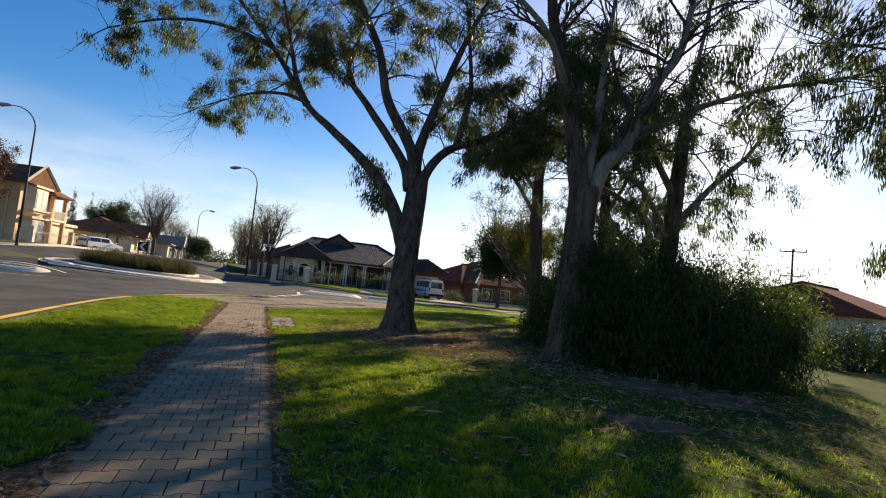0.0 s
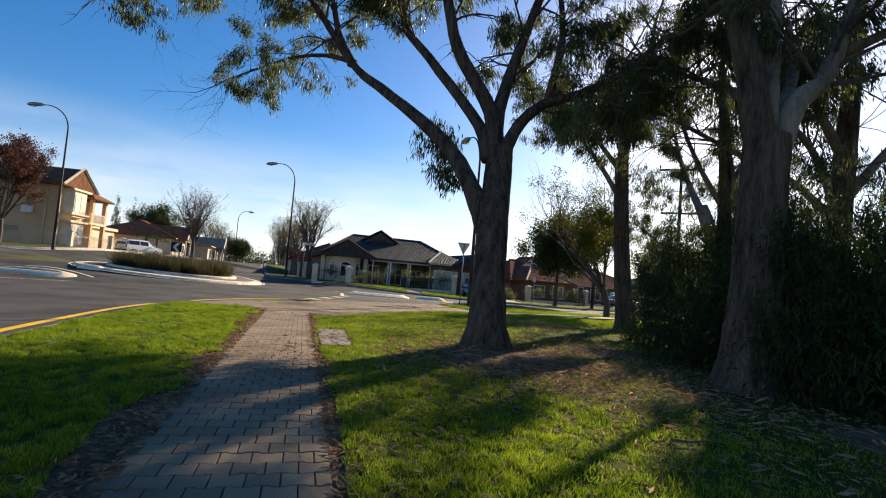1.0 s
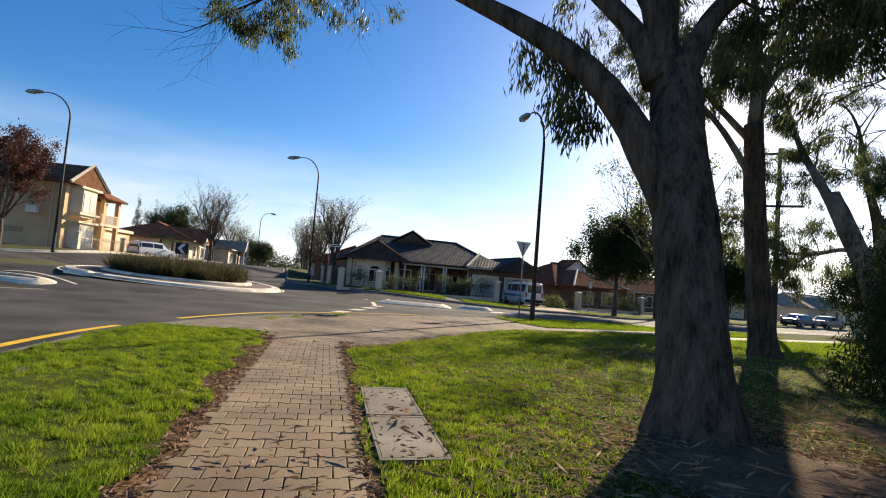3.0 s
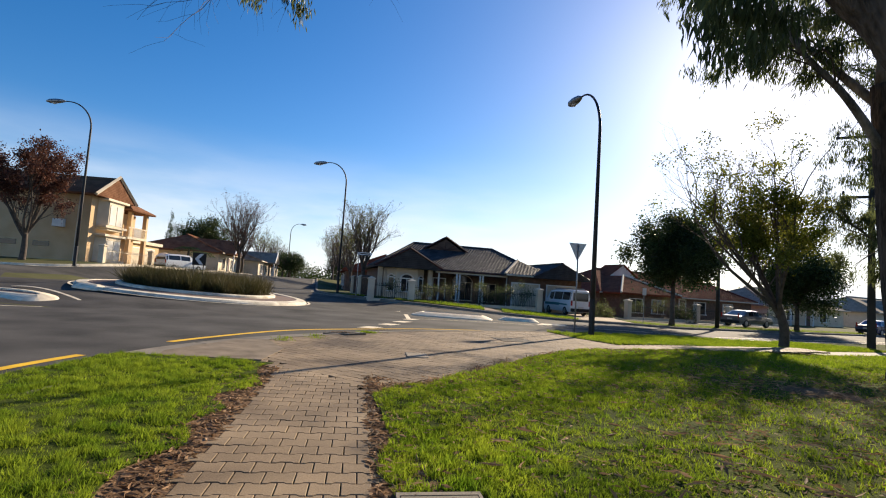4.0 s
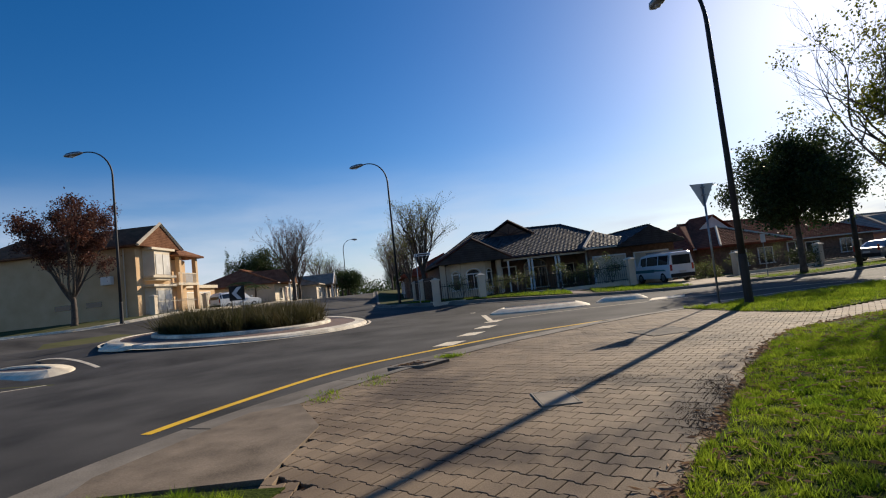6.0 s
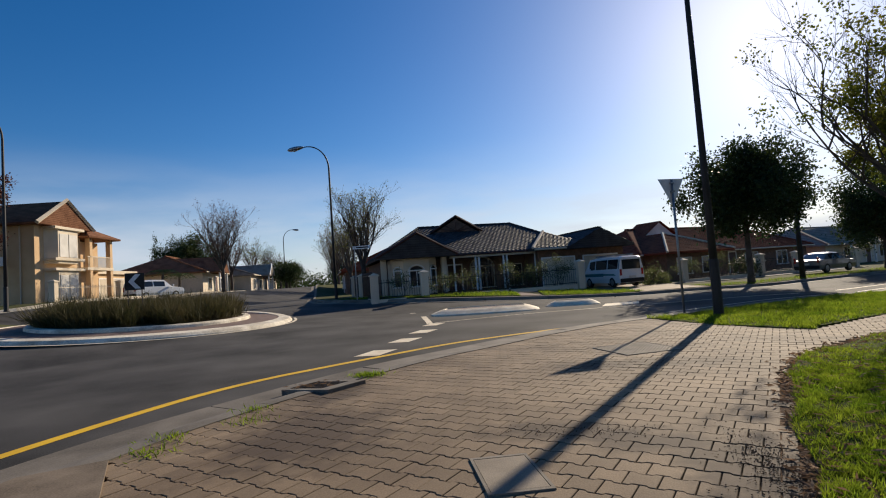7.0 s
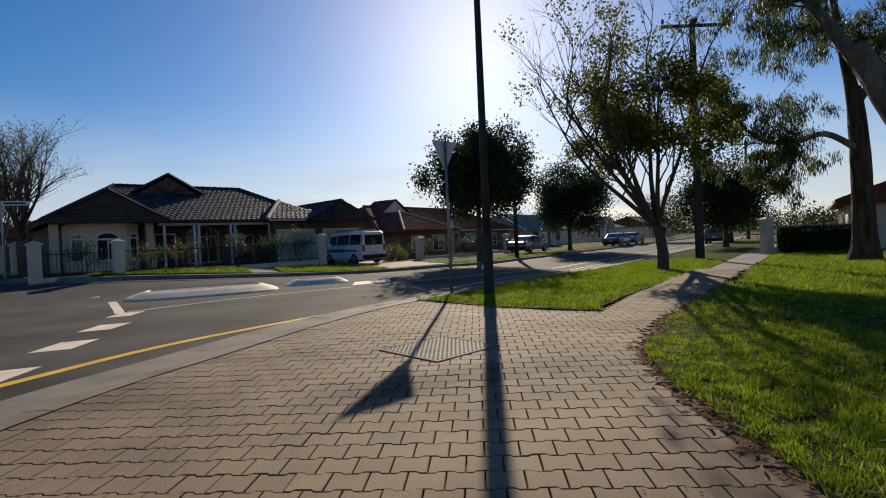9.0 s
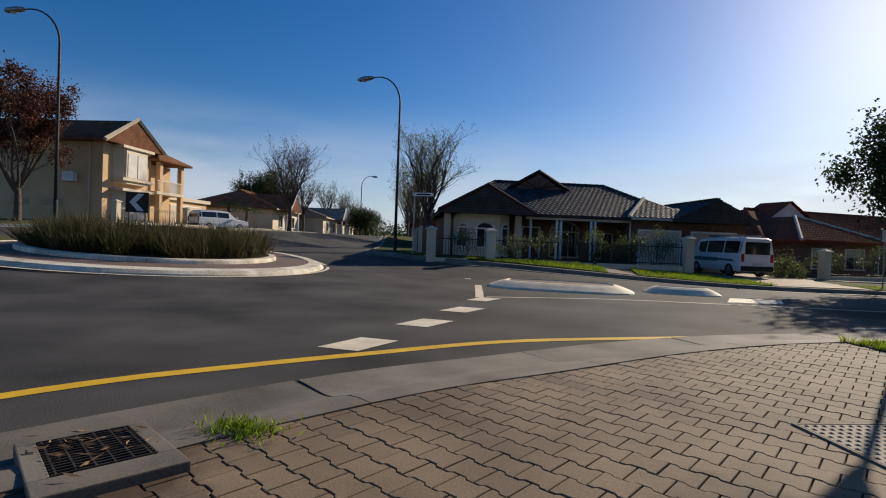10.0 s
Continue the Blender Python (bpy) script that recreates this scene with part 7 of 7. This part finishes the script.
# bare soil under the gums, with peeled bark
for x, y, a, b in ((-0.9, 13.5, 1.7, 1.5), (1.6, 15.8, 0.9, 0.7), (0.9, 22.2, 0.9, 0.6), (4.6, 9.6, 2.3, 1.1), (3.0, 6.4, 0.7, 0.5)):
    rim = []
    for k in range(40):
        th = math.tau * k / 40
        w = 1 + 0.5 * noise.noise(Vector((math.cos(th) * 1.4 + x, math.sin(th) * 1.4, y)))
        rim.append((x + math.cos(th) * a * w, y + math.sin(th) * b * w))
    verts = [(x, y, zt(x, y) + 0.06)] + [((px + x) / 2, (py + y) / 2, zt(px, py) + 0.055) for px, py in rim] + [(px, py, zt(px, py) - 0.01) for px, py in rim]
    patch = part("soil_patch", (verts, [(0, 1 + k, 1 + (k + 1) % 40) for k in range(40)] + [(1 + k, 41 + k, 41 + (k + 1) % 40, 1 + (k + 1) % 40) for k in range(40)]), SOIL)
    tagged(patch, "bare brown soil with leaf litter under gum trees", "soil", kind="structure")
rng = np.random.default_rng(96)
c = np.concatenate([np.stack([x + rng.normal(0, a, k), y + rng.normal(0, b, k), np.full(k, 0.07)], 1) for x, y, a, b, k in ((-0.9, 13.0, 1.5, 1.3, 420), (1.6, 15.8, 1.0, 0.9, 160), (0.9, 22.2, 1.2, 0.9, 160), (4.6, 9.4, 2.0, 1.1, 420), (2.8, 6.4, 1.4, 1.2, 200), (-2.0, 17.0, 1.6, 0.9, 120))])
c[:, 2] += np.array([zt(x, y) for x, y in c[:, :2]])
bark = part("bark_strips", leaves("bark_strips", c, rng.normal(0, 1, c.shape) * np.array([1, 1, 0.08]), 0.24, 0.028, LITTER, rng, 0.1), LITTER)
tagged(bark, "curled strips of peeled pale bark on the ground", "bark", kind="stuff")

rng = np.random.default_rng(97)
c = np.stack([gx + rng.normal(0, 0.22, 45), gy + rng.normal(0, 0.15, 45), rng.uniform(0.022, 0.03, 45)], 1)
c[:, 2] += 0.07 * ((c[:, 0] - gx) * 0.89 - (c[:, 1] - gy) * 0.45)
twig_litter = part("grate_litter", leaves("grate_litter", c, rng.normal(0, 1, c.shape) * np.array([1, 1, 0.08]), 0.09, 0.014, LITTER, rng, 0.1), LITTER)
tagged(twig_litter, "dead leaves and twigs caught on the drain grate", "leaf litter", kind="stuff")

# soil washed over the pavers from the turf edge
def crumbs(x, y, a, b, n, seed):
    """Loose crumbs of soil, each a small uneven pyramid."""
    rng = np.random.default_rng(seed)
    p = np.stack([x + rng.normal(0, a, n), y + rng.normal(0, b, n)], 1)
    r = rng.uniform(0.003, 0.009, n)
    v = np.zeros((n, 4, 3))
    for k in range(3):
        ang = math.tau * k / 3 + rng.uniform(0, 1.2, n)
        v[:, k, 0], v[:, k, 1], v[:, k, 2] = p[:, 0] + np.cos(ang) * r, p[:, 1] + np.sin(ang) * r, 0.004
    v[:, 3, :2], v[:, 3, 2] = p, 0.005 + r * 0.8
    f = np.concatenate([np.arange(n)[:, None] * 4 + np.array(q) for q in ((0, 1, 3), (1, 2, 3), (2, 0, 3))])
    return tagged(part("spilt_soil", fast_mesh("spilt_soil", v.reshape(-1, 3), f, SOIL), SOIL), "dark soil trodden across the pavers", "soil", kind="stuff")


crumbs(-4.85, 22.5, 0.12, 0.45, 1300, 95)
crumbs(-5.25, 21.4, 0.1, 0.35, 900, 98)
crumbs(-6.1, 23.42, 0.4, 0.1, 250, 99)

# soil along the turf edges
for line, label in (([(path_right(y), y) for y in np.arange(-6, 18.6, 0.6)] + [p for p in ELINE if p[0] < 6], "brown soil and litter at the turf edge"), ([(path_left(y), y) for y in np.arange(-6, 19.6, 0.6)], "brown soil bank with fallen leaves beside the path")):
    ns = normals(line)
    sign = 1 if (ns[3][0] > 0) == (line[3][0] > path_left(line[3][1]) + 0.7) else -1
    a = [(x - nx * 0.12 * sign, y - ny * 0.12 * sign) for (x, y), (nx, ny) in zip(line, ns)]
    b = [(x + nx * 0.5 * sign, y + ny * 0.5 * sign) for (x, y), (nx, ny) in zip(line, ns)]
    m = len(line)
    strip = part("soil_edge", ([(x, y, zt(x, y) - 0.012) for x, y in a] + [(x, y, zt(x, y) + 0.004) for x, y in b], [(i, i + 1, m + i + 1, m + i) for i in range(m - 1)]), SOIL)
    tagged(strip, label, "soil", kind="structure")

# ---- paving ----
PL, PW, PT, WV, J = 0.22, 0.208, 0.05, 0.011, 0.0046


def paver_shape():
    """One waisted interlocking paver: wide at its ends, narrow at the middle, with a worn edge."""
    xs = (-PL / 2 + J, -PL * 0.30, -PL * 0.20, PL * 0.20, PL * 0.30, PL / 2 - J)
    ws = (WV, WV, -WV, -WV, WV, WV)
    ring = [(x, -(PW / 2 - J) - w) for x, w in zip(xs, ws)] + [(x, PW / 2 - J + w) for x, w in zip(xs[::-1], ws[::-1])]
    n, b = len(ring), 0.004
    low = [(x, y, -PT) for x, y in ring]
    edge = [(x, y, -b) for x, y in ring]
    top = [(x * (1 - 2 * b / PL), y * (1 - 2 * b / PW), 0) for x, y in ring]
    v = low + edge + top
    f = []
    for o in (0, n):
        f += [(o + i, o + (i + 1) % n, o + n + (i + 1) % n, o + n + i) for i in range(n)]
    return v, f + [tuple(range(2 * n, 3 * n))]


PAVER_MESH = mesh_data("paver", *paver_shape(), PAVER)
PV, PF = paver_shape()


def half_shape(side):
    """One end of a paver, sawn through at its waist."""
    v, f = paver_shape()
    return mesh_data("cut_paver", [(max(x * side, 0.003) * side, y, z) for x, y, z in v], f if side > 0 else f, PAVER)


HALF = {1: half_shape(1), -1: half_shape(-1)}


def lay(name, outline, origin, turn, label, nearest, count=300):
    """Pavers in stretcher courses inside an outline; those nearest a stretch are parts, the rest one mesh."""
    base = thing(name, Matrix(), label, "pavement", kind="structure")
    ca, sa = math.cos(radians(turn)), math.sin(radians(turn))
    xs, ys = [p[0] for p in outline], [p[1] for p in outline]
    reach = max(max(xs) - min(xs), max(ys) - min(ys)) + 2
    spots = []
    for j in range(-int(reach / PW), int(reach / PW)):
        for i in range(-int(reach / PL), int(reach / PL)):
            u, w = (i + (0.5 if j % 2 else 0)) * PL, j * PW
            x, y = origin[0] + u * ca - w * sa, origin[1] + u * sa + w * ca
            spots.append((x, y))
    p = np.array(spots)
    p = p[inside_many(p, outline)]
    full = set(map(tuple, np.round(p, 4)))
    halves = []
    for x, y in spots:
        if (round(x, 4), round(y, 4)) not in full:
            for side in (-1, 1):
                hx, hy = x + side * PL / 4 * ca, y + side * PL / 4 * sa
                if inside(hx, hy, outline):
                    halves.append((x, y, side))
    for x, y, side in halves:
        part("cut_paver", HALF[side], PAVER, base, at=Matrix.Translation((x, y, 0)) @ Matrix.Rotation(radians(turn), 4, "Z"))
    order = np.argsort(np.hypot(p[:, 0] - nearest[0], p[:, 1] - nearest[1]))
    p = p[order]
    rng = np.random.default_rng(int(abs(turn) * 10) + 7)
    z = rng.normal(0, 0.0014, len(p)) + np.array([0.006 * noise.noise(Vector((x * 0.8, y * 0.8, 1))) for x, y in p])
    twist = rng.normal(0, 0.006, len(p))
    for k in range(min(count, len(p))):
        part("paver", PAVER_MESH, PAVER, base, at=Matrix.Translation((p[k, 0], p[k, 1], z[k])) @ Matrix.Rotation(radians(turn) + twist[k], 4, "Z"))
    rest = p[count:]
    if len(rest):
        v0 = np.array(PV)
        a = radians(turn) + twist[count:]
        X = v0[None, :, 0] * np.cos(a)[:, None] - v0[None, :, 1] * np.sin(a)[:, None] + rest[:, 0:1]
        Y = v0[None, :, 0] * np.sin(a)[:, None] + v0[None, :, 1] * np.cos(a)[:, None] + rest[:, 1:2]
        Z = v0[None, :, 2] + z[count:][:, None] + np.zeros_like(X)
        v = np.stack([X, Y, Z], 2).reshape(-1, 3)
        me = bpy.data.meshes.new("pavers")
        faces, nv = [], len(v0)
        sizes = [len(q) for q in PF]
        flat = np.concatenate([np.array(q) for q in PF])
        loops = (flat[None, :] + (np.arange(len(rest)) * nv)[:, None]).ravel()
        starts = np.concatenate([[0], np.cumsum(sizes)[:-1]])
        starts = (starts[None, :] + (np.arange(len(rest)) * len(flat))[:, None]).ravel()
        me.vertices.add(len(v))
        me.vertices.foreach_set("co", v.astype(np.float32).ravel())
        me.loops.add(len(loops))
        me.loops.foreach_set("vertex_index", loops.astype(np.int32))
        me.polygons.add(len(starts))
        me.polygons.foreach_set("loop_start", starts.astype(np.int32))
        me.materials.append(PAVER)
        me.polygons.foreach_set("use_smooth", np.zeros(len(starts), dtype=bool))
        me.update(calc_edges=True)
        tagged(part("pavers", me, PAVER, base), kind="stuff")
    return base


path_outline = [(path_right(-6), -6), (path_right(18.6), 18.6), (-7.4, 19.4), (-8.75, 20.0), (path_left(18.6), 18.6), (path_left(-6), -6)]
lay("pavement", path_outline, (path_right(10), 10), 19.75, "narrow path of tan interlocking concrete pavers", (-4.8, 13.0))
corner_outline = [(-6.43, 18.55)] + [(x, y) for x, y in ELINE if x < -1.9] + [(-1.6, 28.0), (0.0, 29.1), (3.4, 31.5), (7.0, 34.1), (6.3, 35.2), (2.6, 32.6), (-1.4, 29.5), (-2.7, 30.8), (-3.6, 32.9)] + \
    [(x, y) for x, y in KLINE if y < 32.9 and y > 22.4][::-1] + [(-10.15, 22.6), (-9.2, 21.5), (-8.78, 20.0), (-7.4, 19.4)]
cover_zones = ([(-5.55, 28.2), (-5.1, 27.25), (-4.15, 27.7), (-4.6, 28.65)], [(-6.95, 22.72), (-6.73, 22.06), (-6.3, 22.18), (-6.52, 22.84)])
lay("pavement", corner_outline, (-6.5, 24), -22, "wide corner paved with tan interlocking concrete pavers", (-6.2, 25.6))
far_path = polygon_block("footpath", [(6.3, 35.2), (7.0, 34.1), (13.8, 39.0), (18.0, 42.0), (40.0, 57.8), (39.2, 58.9), (17.2, 43.2), (13.0, 40.2)], 0.006, -0.05, CONCRETE, 2.0)
tagged(far_path, "pale concrete footpath leading along the road", "footpath", kind="structure")
